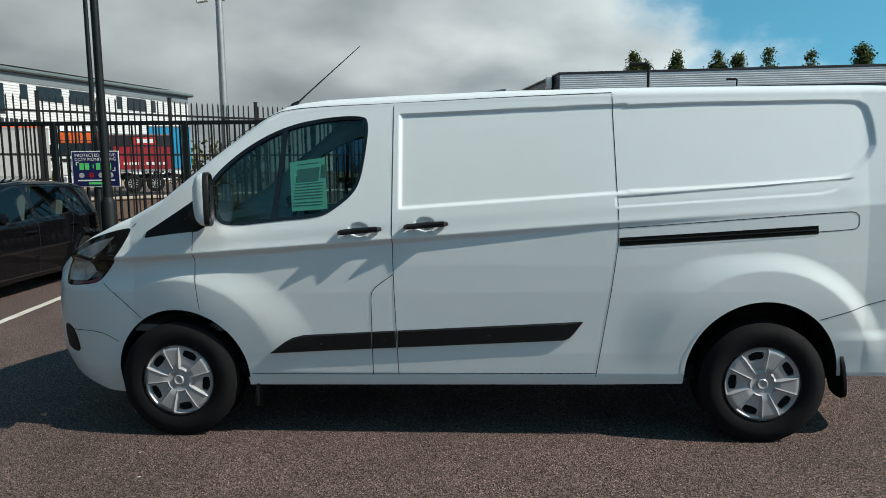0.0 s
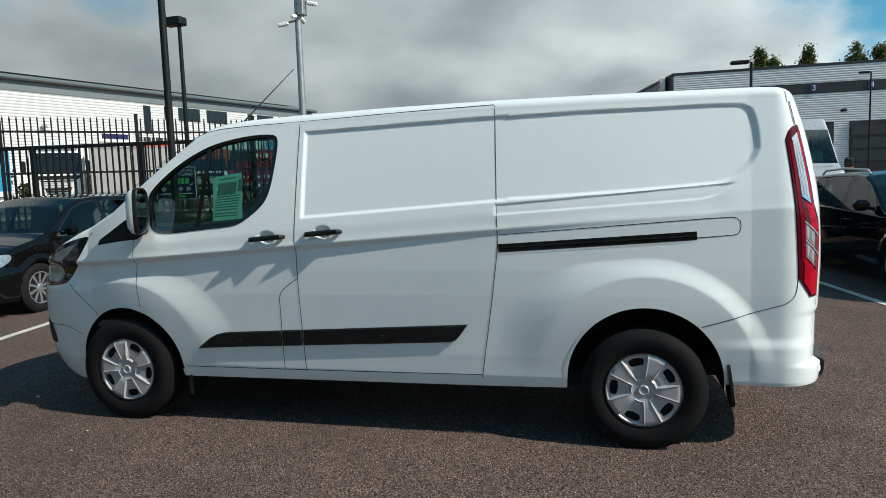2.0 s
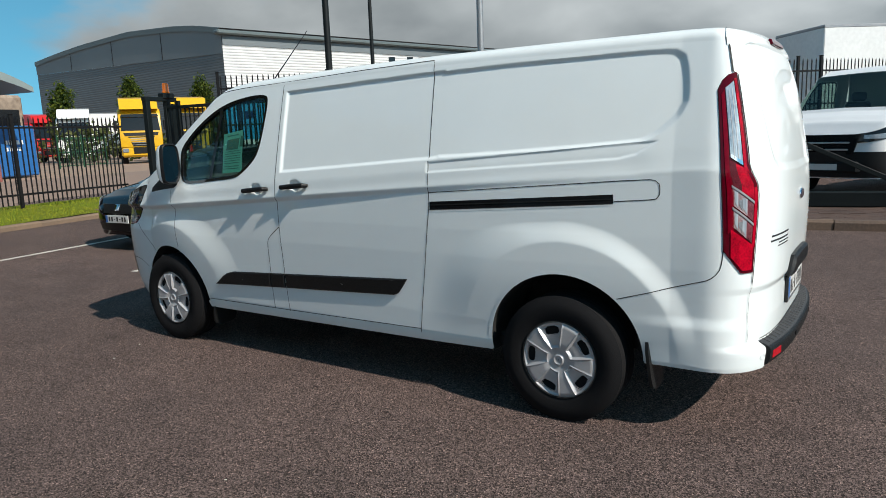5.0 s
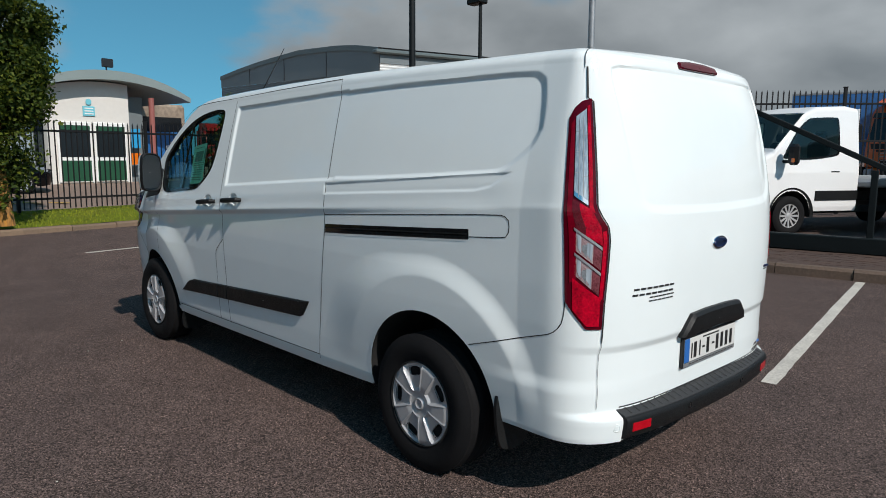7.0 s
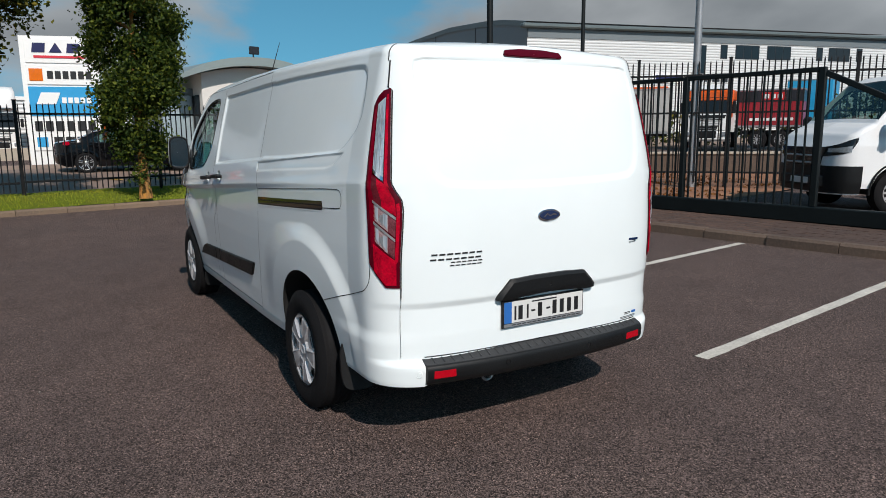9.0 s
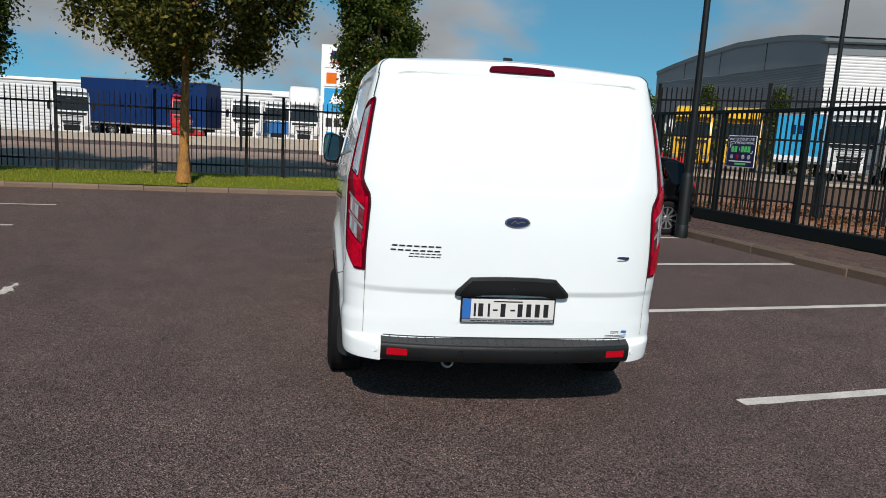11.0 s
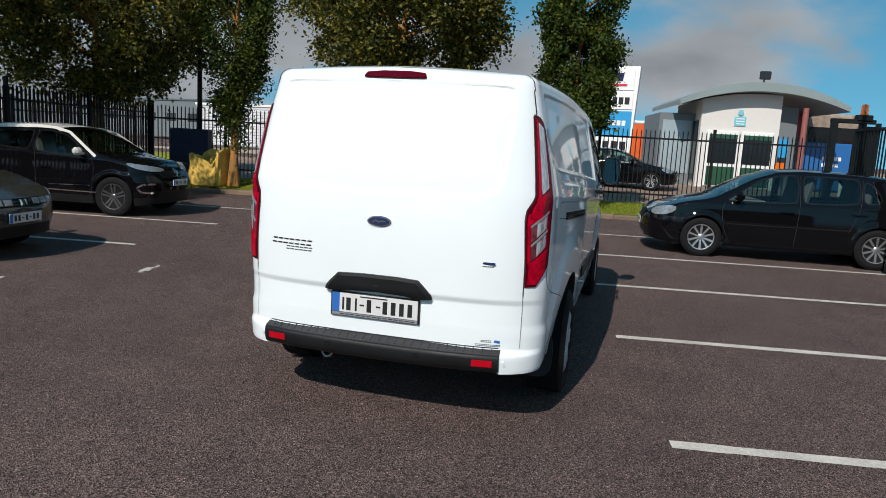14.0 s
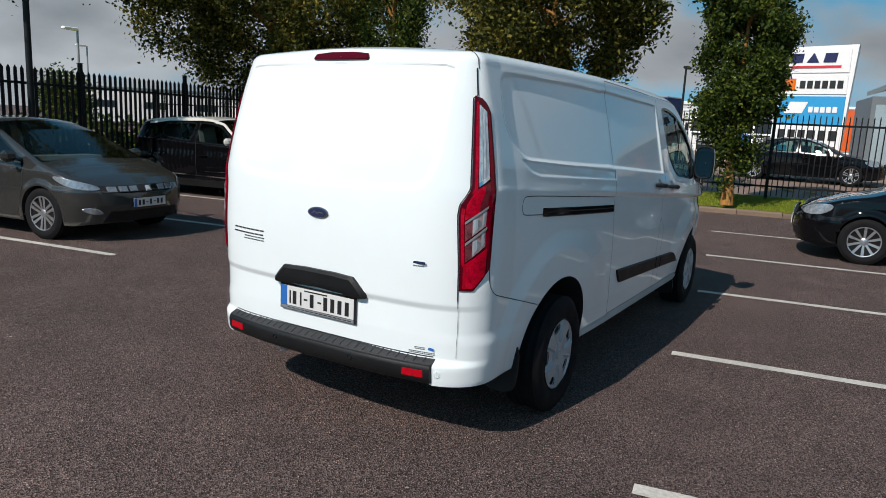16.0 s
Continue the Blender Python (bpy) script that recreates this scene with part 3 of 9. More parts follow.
# front boundary: railings on the lawn, lower panels by the gatehouse
pA = lambda b: lot(FENCE_A, b)
fence_run("front_railings", pA(-16.5), pA(-0.6), 0.24, 1.98, 2.06, 2.15, 0.115, (0.30, 1.62), label="black steel railings with pointed pickets along the grass")
fence_run("front_gate", pA(-0.55), pA(8.1), 0.24, 2.02, 2.06, 2.9, 0.118, (0.32, 1.78), label="black steel gate panels on the front boundary", pointed=True)
# back boundary
fence_run("back_railings", lot(FENCE_A, -10.15), lot(9.0, -10.0), 0.04, 2.25, 2.38, 2.75, 0.125, (0.35, 1.95), picket=(0.064, 0.012), label="black palisade fence behind the parked cars")
# tall fence behind the sliding gate
for p_, q_ in (((-10.75, 6.9, 0), (-5.5, 11.9, 0)), ((-5.5, 11.9, 0), (1.0, 17.3, 0)), ((1.0, 17.3, 0), (8.0, 26.3, 0))):
    fence_run("tall_fence", p_, q_, 0.18, 2.95, 3.0, 2.6, 0.125, (0.35, 1.75, 2.62), picket=(0.03, 0.012), label="tall black palisade fence with spiked tops")


def sliding_gate():
    """The open sliding gate: a thick lower beam, close bars, and a braced tail."""
    a0, a1, b = -10.6, 0.5, 7.87
    m = lot_pose(a0, b, 0.14)
    g = thing("sliding_gate", "dark green sliding steel gate standing open along the pavement", "gate", m=m)
    run = a1 - a0
    part("beam", MB().box(((run + 4.2) / 2, 0, 0.12), (run + 4.2, 0.16, 0.24), 0.015), "gate", g, "thick lower beam")
    part("top_rail", MB().box((run / 2, 0, 2.255), (run, 0.07, 0.07), 0.008), "gate", g)
    bar = MB().box((0, 0, 1.23), (0.028, 0.028, 2.0), 0.004).mesh("bar", 0)
    bar.materials.append(M["gate"])
    for k in range(int(run / 0.135)):
        part("bar", bar, "gate", g, m=Matrix.Translation((0.08 + k * 0.135, 0, 0)))
    po = MB().box((0, 0, 1.265), (0.09, 0.09, 2.05), 0.008).mesh("post", 0)
    po.materials.append(M["gate"])
    for k in range(6):
        part("post", po, "gate", g, m=Matrix.Translation((0.03 + k * (run - 0.06) / 5, 0, 0)))
    ln = math.hypot(4.1, 1.98)
    part("brace", MB().box((0, 0, 0), (ln, 0.07, 0.08), 0.008, pose(run + 2.07, 0, 1.21, 0, math.degrees(math.atan2(1.98, 4.1)), 0)), "gate", g, "diagonal brace of the tail")
    part("strut", MB().box((run + 1.9, 0, 0.72), (0.09, 0.07, 0.98), 0.008), "gate", g)
    part("end_plate", MB().box((run + 4.2, 0, 0.13), (0.02, 0.18, 0.28)), "gate", g)


sliding_gate()

# ---- the white panel van ----
VX, VQ = 2.33, 0.42
F_ARCH, R_ARCH = (-1.635, 0.345, 0.408), (1.655, 0.375, 0.420)
WINDOW = [(-1.40, 1.51), (-1.21, 1.672), (-0.985, 1.787), (-0.74, 1.832), (-0.548, 1.838), (-0.508, 1.80), (-0.53, 1.60), (-0.558, 1.462), (-0.605, 1.388),
          (-0.72, 1.302), (-0.80, 1.272), (-1.02, 1.256), (-1.315, 1.226), (-1.385, 1.275), (-1.412, 1.438)]
PANEL_A = [(-0.338, 1.315), (0.92, 1.390), (0.92, 1.876), (-0.338, 1.842)]
PANEL_B = [(0.80, 1.383), (2.065, 1.448), (2.175, 1.515), (2.245, 1.595), (2.255, 1.66), (2.235, 1.82), (2.205, 1.866), (2.15, 1.879), (0.80, 1.874)]
PANEL_C = [(0.70, 1.36), (2.13, 1.455), (2.03, 1.390), (1.94, 1.370), (0.70, 1.305)]

PANEL_S = soften(PANEL_B, 0.035)

BOWLS = ((-0.568, 1.202), (-0.200, 1.228))


def v_crease(x):
    return 1.112 + 0.067 * (x + 1.0)


def v_width(x, z):
    """Half width of the body at a place along it and a height, with its swages, recesses and wheel arches."""
    lower = np.interp(z, [0.2, 0.3, 0.38, 0.5, 0.68, 0.85, 1.0, 1.1, 1.4], [0.895, 0.922, 0.944, 0.953, 0.960, 0.968, 0.970, 0.968, 0.962])
    upper = 0.988 - 0.20 * (z - 1.2) - 0.045 * (z - 1.2) ** 2
    zc = v_crease(x)
    fade = 1 - 0.75 * smoothstep(1.98, 2.16, x)
    b = smoothstep(zc - 0.034, zc + 0.004, z)
    w = lower * (1 - b) + upper * b
    w = w - 0.006 * fade * smoothstep(zc + 0.10, zc + 0.02, z) * b
    d = np.minimum(sdf_poly(x, z, PANEL_A), sdf_poly(x, z, PANEL_S))
    w = w - 0.013 * np.clip((0.002 - d) / (0.016 + 0.014 * smoothstep(2.0, 2.2, x)), 0, 1)
    w = w - 0.006 * np.clip((0.002 - sdf_poly(x, z, PANEL_C)) / 0.010, 0, 1) * smoothstep(0.84, 0.86, x) * smoothstep(-0.004, 0.006, d)
    # bowls behind the door handles
    for bx, bz in BOWLS:
        w = w - 0.020 * smoothstep(1.0, 0.55, np.hypot((x - bx) / 0.062, (z - bz) / 0.046))
    for cx, cz, r in (F_ARCH, R_ARCH):
        d = np.hypot(x - cx, z - cz)
        # crisp above, fading softly into the doors
        soft = smoothstep(0.1, 1.0, (x - cx) / np.maximum(d, 1e-6) * (1 if cx < 0 else -1))
        big = (1 - np.clip((d - r - 0.165) / (0.105 + 0.16 * soft), 0, 1) ** 1.3) ** 1.6 * smoothstep(0.34, 0.80, z)
        w = w + 0.028 * big
    w = w - 0.042 * (np.maximum(0, np.minimum(x, 2.2) - 0.7) / 1.22) ** 2
    w = w - 0.060 * (np.maximum(0, -1.3 - x) / 0.6) ** 2
    # the lip of the rear bumper
    w = w + 0.013 * smoothstep(1.95, 2.3, x) * smoothstep(0.63, 0.56, z)
    return w


RZ = np.linspace(0.3, 2.0, 341)
RX = np.interp(RZ, [0.3, 0.44, 0.462, 0.488, 0.6, 0.735, 0.765, 0.98, 1.14, 1.4, 1.7, 1.86, 1.93, 1.97, 2.0], [2.635, 2.650, 2.648, 2.604, 2.611, 2.612, 2.626, 2.636, 2.636, 2.618, 2.562, 2.512, 2.475, 2.43, 2.38])
RK = np.exp(-0.5 * (np.arange(-50, 51) * 0.005 / 0.07) ** 2)
RM = np.convolve(np.pad(RX, 50, mode="edge"), RK / RK.sum(), "valid")
RB = smoothstep(0.82, 1.0, RZ) * smoothstep(1.94, 1.80, RZ)
RX = RX * (1 - RB) + RM * RB


def v_rear(z):
    """How far back the rear face reaches at a height."""
    return np.interp(z, RZ, RX)


def v_front(z):
    return np.interp(z, [0.2, 0.32, 0.45, 0.62, 0.8, 0.92, 1.05, 1.2, 1.4], [0.62, 0.72, 0.775, 0.780, 0.760, 0.745, 0.70, 0.61, 0.42])


def v_top(x):
    return np.interp(x, [-2.66, -2.6, -2.5, -2.4, -2.2, -2.0, -1.9, -1.7, -1.4, -1.1, -1.0, -0.9, -0.75, -0.4, 0.2, 0.86, 2.2, 2.4, 2.64],
                     [0.92, 1.00, 1.075, 1.135, 1.245, 1.318, 1.346, 1.445, 1.67, 1.885, 1.93, 1.952, 1.968, 1.982, 1.997, 2.002, 1.996, 1.985, 1.97])


def v_bottom(x):
    return np.interp(x, [-2.66, -2.45, -2.2, -2.05, -1.9, 1.2, 2.05, 2.1, 2.64], [0.40, 0.30, 0.225, 0.22, 0.31, 0.325, 0.36, 0.362, 0.362])


def v_side(x, z, sgn):
    """The side of the body; beyond the straight part it turns round the corners."""
    x, z = np.asarray(x, float), np.asarray(z, float)
    w = v_width(np.clip(x, -1.9, VX), z)
    sr = np.clip((x - VX) / (v_rear(z) - VX), 0, 1)
    sf = np.clip((-1.9 - x) / v_front(z), 0, 1)
    w = w * (1 - sr ** (1 / VQ)) ** 0.25 * (1 - sf ** 2.6) ** (1 / 2.6)
    return np.stack([x, sgn * w, z], -1)


def v_back(y, z):
    """The rear face."""
    y, z = np.asarray(y, float), np.asarray(z, float)
    w = v_width(np.full(z.shape, VX), z)
    s = np.clip(np.abs(y) / w, 0, 1)
    return np.stack([VX + (v_rear(z) - VX) * (1 - s ** 4) ** VQ, y, z], -1)


LEFT = Surf(lambda x, z: v_side(x, z, -1), (0, -1, 0))
RIGHT = Surf(lambda x, z: v_side(x, z, 1), (0, 1, 0))
BACK = Surf(v_back, (1, 0, 0))


def wheel_cover(r=0.211):
    """A wheel cover with five openings, seen from -y; its face lies at y = 0."""
    n, rings = 260, 60
    R = np.linspace(0.003, r, rings)
    th = np.linspace(0, 2 * math.pi, n + 1)[:-1]
    rr, tt = np.meshgrid(R, th, indexing="ij")
    ph = (tt * 5 / (2 * math.pi)) % 1.0 - 0.5
    arc = np.abs(ph) * 2 * math.pi / 5 * rr
    y = -0.012 * smoothstep(0.035, 0.10, rr) + 0.012 * smoothstep(0.176, r, rr) + 0.010 * smoothstep(r - 0.006, r, rr)
    y = y - 0.010 * smoothstep(0.031, 0.026, rr) + 0.004 * smoothstep(0.022, 0.019, rr)
    wedge = np.maximum(arc - (0.024 + 0.40 * (rr - 0.072)), np.maximum(0.070 - rr, rr - 0.196) * 0.9)
    y = y + 0.013 * np.clip((0.002 - wedge) / 0.009, 0, 1) - 0.003 * smoothstep(0.005, 0.001, np.abs(wedge - 0.003))
    P = np.stack([rr * np.sin(tt), y, rr * np.cos(tt)], -1)
    rc, ac = (rr[:-1] + rr[1:]) / 2, arc[:-1]
    hole = (np.abs(rc - 0.160) / 0.0215) ** 4 + (ac / (0.040 + 0.25 * (rc - 0.160))) ** 4 < 1.0
    P = np.concatenate([P, P[:, :1]], 1)
    mb = MB().grid(P, keep=~hole)
    mb.lathe([(r, 0.006), (r + 0.004, 0.010), (r + 0.004, 0.030), (r - 0.004, 0.04)], 64, caps=False)
    return mb


def opening_wall():
    """The wall round one opening of the wheel cover."""
    a0, q = math.pi / 5, np.linspace(0, 2 * math.pi, 33)
    cq, sq = np.cos(q), np.sin(q)
    rad, off = 0.160 + 0.0225 * np.sign(cq) * np.abs(cq) ** 0.5, 0.042 * np.sign(sq) * np.abs(sq) ** 0.5
    an = a0 + off / rad
    return MB().grid(np.stack([np.stack([rad * np.sin(an), np.full(33, yy), rad * np.cos(an)], -1) for yy in (0.004, 0.034)])).mesh("opening_wall")


def tyre(r_out=0.338, r_rim=0.212, width=0.215):
    mb = MB()
    h = width / 2
    prof = [(r_rim - 0.02, -h + 0.02), (r_rim + 0.004, -h + 0.004), (r_rim + 0.02, -h - 0.002), (r_rim + 0.06, -h - 0.009), (r_out - 0.035, -h - 0.004), (r_out - 0.014, -h + 0.010)]
    for k, y in enumerate(np.linspace(-h + 0.022, h - 0.022, 9)):
        g = 0.0 if k % 2 == 0 else -0.007
        prof += [(r_out + g, y - 0.004), (r_out + g, y + 0.004)]
    prof += [(rr, -yy) for rr, yy in prof[5::-1]]
    mb.lathe(prof, 72)
    return mb


def van_wheel(parent, x, side):
    """side: -1 for the left of the van."""
    w = part("wheel", MB().lathe([(0.05, 0.10), (0.19, 0.10), (0.200, 0.06), (0.212, 0.0), (0.206, -0.01), (0.198, 0.045), (0.05, 0.07)], 48), "dark", parent,
             m=Matrix.Translation((x, side * 0.965, 0.336)) @ Matrix.Rotation(0 if side < 0 else math.pi, 4, "Z"))
    part("tyre", tyre(), "rubber", w, "black rubber tyre", m=Matrix.Translation((0, 0.098, 0)))
    part("wheel_cover", wheel_cover(), "silver", w, "silver plastic five-spoke wheel cover", m=Matrix.Rotation(-0.19 if x < 0 else 0.375, 4, "Y"))
    wall = opening_wall()
    for k in range(5):
        part("opening_wall", wall, "silver", w, m=Matrix.Rotation((-0.19 if x < 0 else 0.375) + k * 2 * math.pi / 5, 4, "Y"))


van = thing("panel_van", "white long-wheelbase panel van, clean, parked on asphalt", "van")

# shell: stations round the plan, rows up the side and over the roof
st_mid = np.linspace(-1.9, VX, 560)
rear_s = (1 - (1 - np.linspace(0, 1, 86)[1:] ** 1.7) ** 4) ** VQ
front_s = np.sin(np.linspace(0.0, 1.0, 121)[1:] ** 1.3 * math.pi / 2) ** (2 / 2.6)
nominal = np.r_[(-1.9 - 0.755 * front_s)[::-1], st_mid, VX + (2.63 - VX) * rear_s]
kind_s = np.r_[-front_s[::-1], np.zeros(len(st_mid)), rear_s]
side_f = np.linspace(0, 1, 290)
top_z, bot_z = v_top(nominal), v_bottom(nominal)
rad = np.interp(nominal, [-2.66, -2.0, -1.5, -0.9, 2.64], [0.05, 0.06, 0.07, 0.080, 0.075])
camber = np.interp(nominal, [-2.66, -1.9, -1.0, 2.2, 2.64], [0.10, 0.06, 0.032, 0.032, 0.025])
sh_z = top_z - camber - rad * 0.8
rows = []
for f in side_f:
    z = bot_z + (sh_z - bot_z) * f
    # the rows lean with the swage lines in the middle of the side
    z = z + 0.056 * (np.clip(nominal, -1.9, VX) - 0.3) * float(smoothstep(0.02, 0.32, f) * smoothstep(1.0, 0.74, f))
    rows.append((z, np.ones_like(z), np.zeros_like(z)))
for al in np.linspace(0, math.pi / 2, 9)[1:]:
    rows.append((sh_z + rad * 0.8 * math.sin(al), np.ones_like(sh_z), rad * (1 - math.cos(al))))
for k in np.linspace(0, 1, 16)[1:]:
    rows.append((sh_z + rad * 0.8 + camber * (1 - (1 - k) ** 2), np.full_like(sh_z, 1 - k), rad))
V = []
for z, shrink, ins in rows:
    zz = np.minimum(z, 1.999)
    xs = np.where(kind_s > 0, VX + (v_rear(zz) - VX) * kind_s, np.where(kind_s < 0, -1.9 + v_front(np.minimum(zz, sh_z)) * kind_s, nominal))
    w = -v_side(xs, np.minimum(zz, sh_z + 0.02), -1)[:, 1]
    sr, sf = np.clip(kind_s, 0, 1), np.clip(-kind_s, 0, 1)
    w = v_width(np.clip(xs, -1.9, VX), np.minimum(zz, sh_z)) * (1 - sr ** (1 / VQ)) ** 0.25 * (1 - sf ** 2.6) ** (1 / 2.6)
    V.append(np.stack([xs, -np.maximum(0, w - ins * np.minimum(1, w / 0.3)) * shrink, z], -1))
V = np.stack(V)
# the field of the tailgate lies a little deeper than its frame
FIELD = soften([(-0.8, 1.275), (0.58, 1.285), (0.665, 1.40), (0.672, 1.86), (0.64, 1.890), (-0.8, 1.896)], 0.05)
pressed = (V[..., 0] > 2.40) * np.clip((0.002 - sdf_poly(-V[..., 1], V[..., 2], FIELD)) / np.interp(V[..., 2], [1.45, 1.75], [0.034, 0.010]), 0, 1)
V[..., 0] -= 0.009 * pressed
# snap to the openings, then cut them
n_side = len(side_f) + 6


def v_cut(x, z):
    d = sdf_poly(x, z, chaikin(WINDOW, 2)) + 0.010
    for cx, cz, r in (F_ARCH, R_ARCH):
        dd = np.hypot(x - cx, z - cz) - r
        dd = np.where(z < cz, np.maximum(np.abs(x - cx) - r, -9), dd)
        d = np.minimum(d, dd)
    return d


X, Z = V[:n_side, :, 0], V[:n_side, :, 2]
for _ in range(2):
    d = v_cut(X, Z)
    e = 0.002
    gx, gz = (v_cut(X + e, Z) - v_cut(X - e, Z)) / (2 * e), (v_cut(X, Z + e) - v_cut(X, Z - e)) / (2 * e)
    near = (np.abs(d) < 0.0062) & ((kind_s <= 0) & (kind_s > -0.45))[None, :]
    X, Z = np.where(near, X - d * gx, X), np.where(near, Z - d * gz, Z)
moved = v_side(X, Z, -1)
mask = (np.abs(v_cut(V[:n_side, :, 0], V[:n_side, :, 2])) < 0.0062) & ((kind_s <= 0) & (kind_s > -0.45))[None, :]
mask[len(side_f):] = False
V[:n_side][mask] = moved[mask]
Cx = (V[:-1, :-1] + V[1:, 1:] + V[1:, :-1] + V[:-1, 1:]) / 4
cut = (v_cut(Cx[..., 0], Cx[..., 2]) < 0) & (np.arange(len(V) - 1) < n_side)[:, None] & (np.abs(Cx[..., 0] - 0.06) < 2.14)
row_i = np.arange(len(V) - 1)[:, None]
cx_, cz_ = Cx[..., 0], Cx[..., 2]
cut |= (cx_ > 2.3) & (cz_ < 0.491) & (np.abs(Cx[..., 1]) < 0.688)      # the black bumper closes this
is_screen = (row_i >= len(side_f) + 5) & (cx_ > -1.93) & (cx_ < -1.06)
hood = (cx_ < -1.55) & (row_i >= len(side_f) - 2) & ~is_screen


def v_doorline(z):
    """The seam between the sliding door and the rear quarter."""
    return np.interp(z, [0.33, 0.38, 0.83, 1.10, 1.16, 1.95], [0.745, 0.752, 0.822, 0.858, 0.862, 0.838])


def v_bumpline(x):
    return np.interp(x, [1.90, 2.39, 2.66], [0.672, 0.815, 0.83])


region = np.zeros(cx_.shape, int)
roofish = row_i >= len(side_f) + 4
doors_z = (cz_ > 0.37)
region = np.where(~roofish & doors_z & (cx_ > -1.505) & (cx_ < -0.375), 1, region)
region = np.where(~roofish & doors_z & (cx_ >= -0.375) & (cx_ < v_doorline(cz_)), 2, region)
region = np.where(~roofish & (cx_ > 1.9) & (cz_ < v_bumpline(cx_)) & (np.abs(Cx[..., 1]) > 0.5), 3, region)
region = np.where(~roofish & (cx_ < -1.505), 4, region)
region = np.where(hood, 5, region)
is_reardoor = (np.abs(Cx[..., 1]) < 0.775) & (cx_ > 2.40) & (cz_ < 1.93) & ~roofish
region = np.where(is_reardoor & (region != 3), 6, region)
region = np.where(is_screen, 7, region)
body = None
names = {0: ("body_shell", "white", ""), 1: ("front_door", "white", ""), 2: ("sliding_door", "white", ""), 3: ("bumper_corner", "white", ""), 4: ("front_wing", "white", ""),
         5: ("bonnet", "white", ""), 6: ("tailgate", "white", "white tailgate"), 7: ("windscreen", "pglass", "tinted windscreen")}
for k, (nm, ma, lab) in names.items():
    keep = (region == k) & ~cut
    if k in (0, 5, 6, 7):
        mb = MB().grid(V, keep)
        mb.grid(V * np.array([1, -1, 1]), keep)
        me = mb.mesh(nm, 0)
        bm = bmesh.new()
        bm.from_mesh(me)
        bmesh.ops.remove_doubles(bm, verts=bm.verts, dist=0.0006)
        bmesh.ops.recalc_face_normals(bm, faces=bm.faces)
        bm.to_mesh(me)
        bm.free()
        me.shade_smooth()
        me.set_sharp_from_angle(angle=radians(38))
        part(nm, me, ma, van, lab)
    else:
        for sg in (1, -1):
            part(nm, MB().grid(V * np.array([1, sg, 1]), keep), ma, van, lab, smooth=38.0)

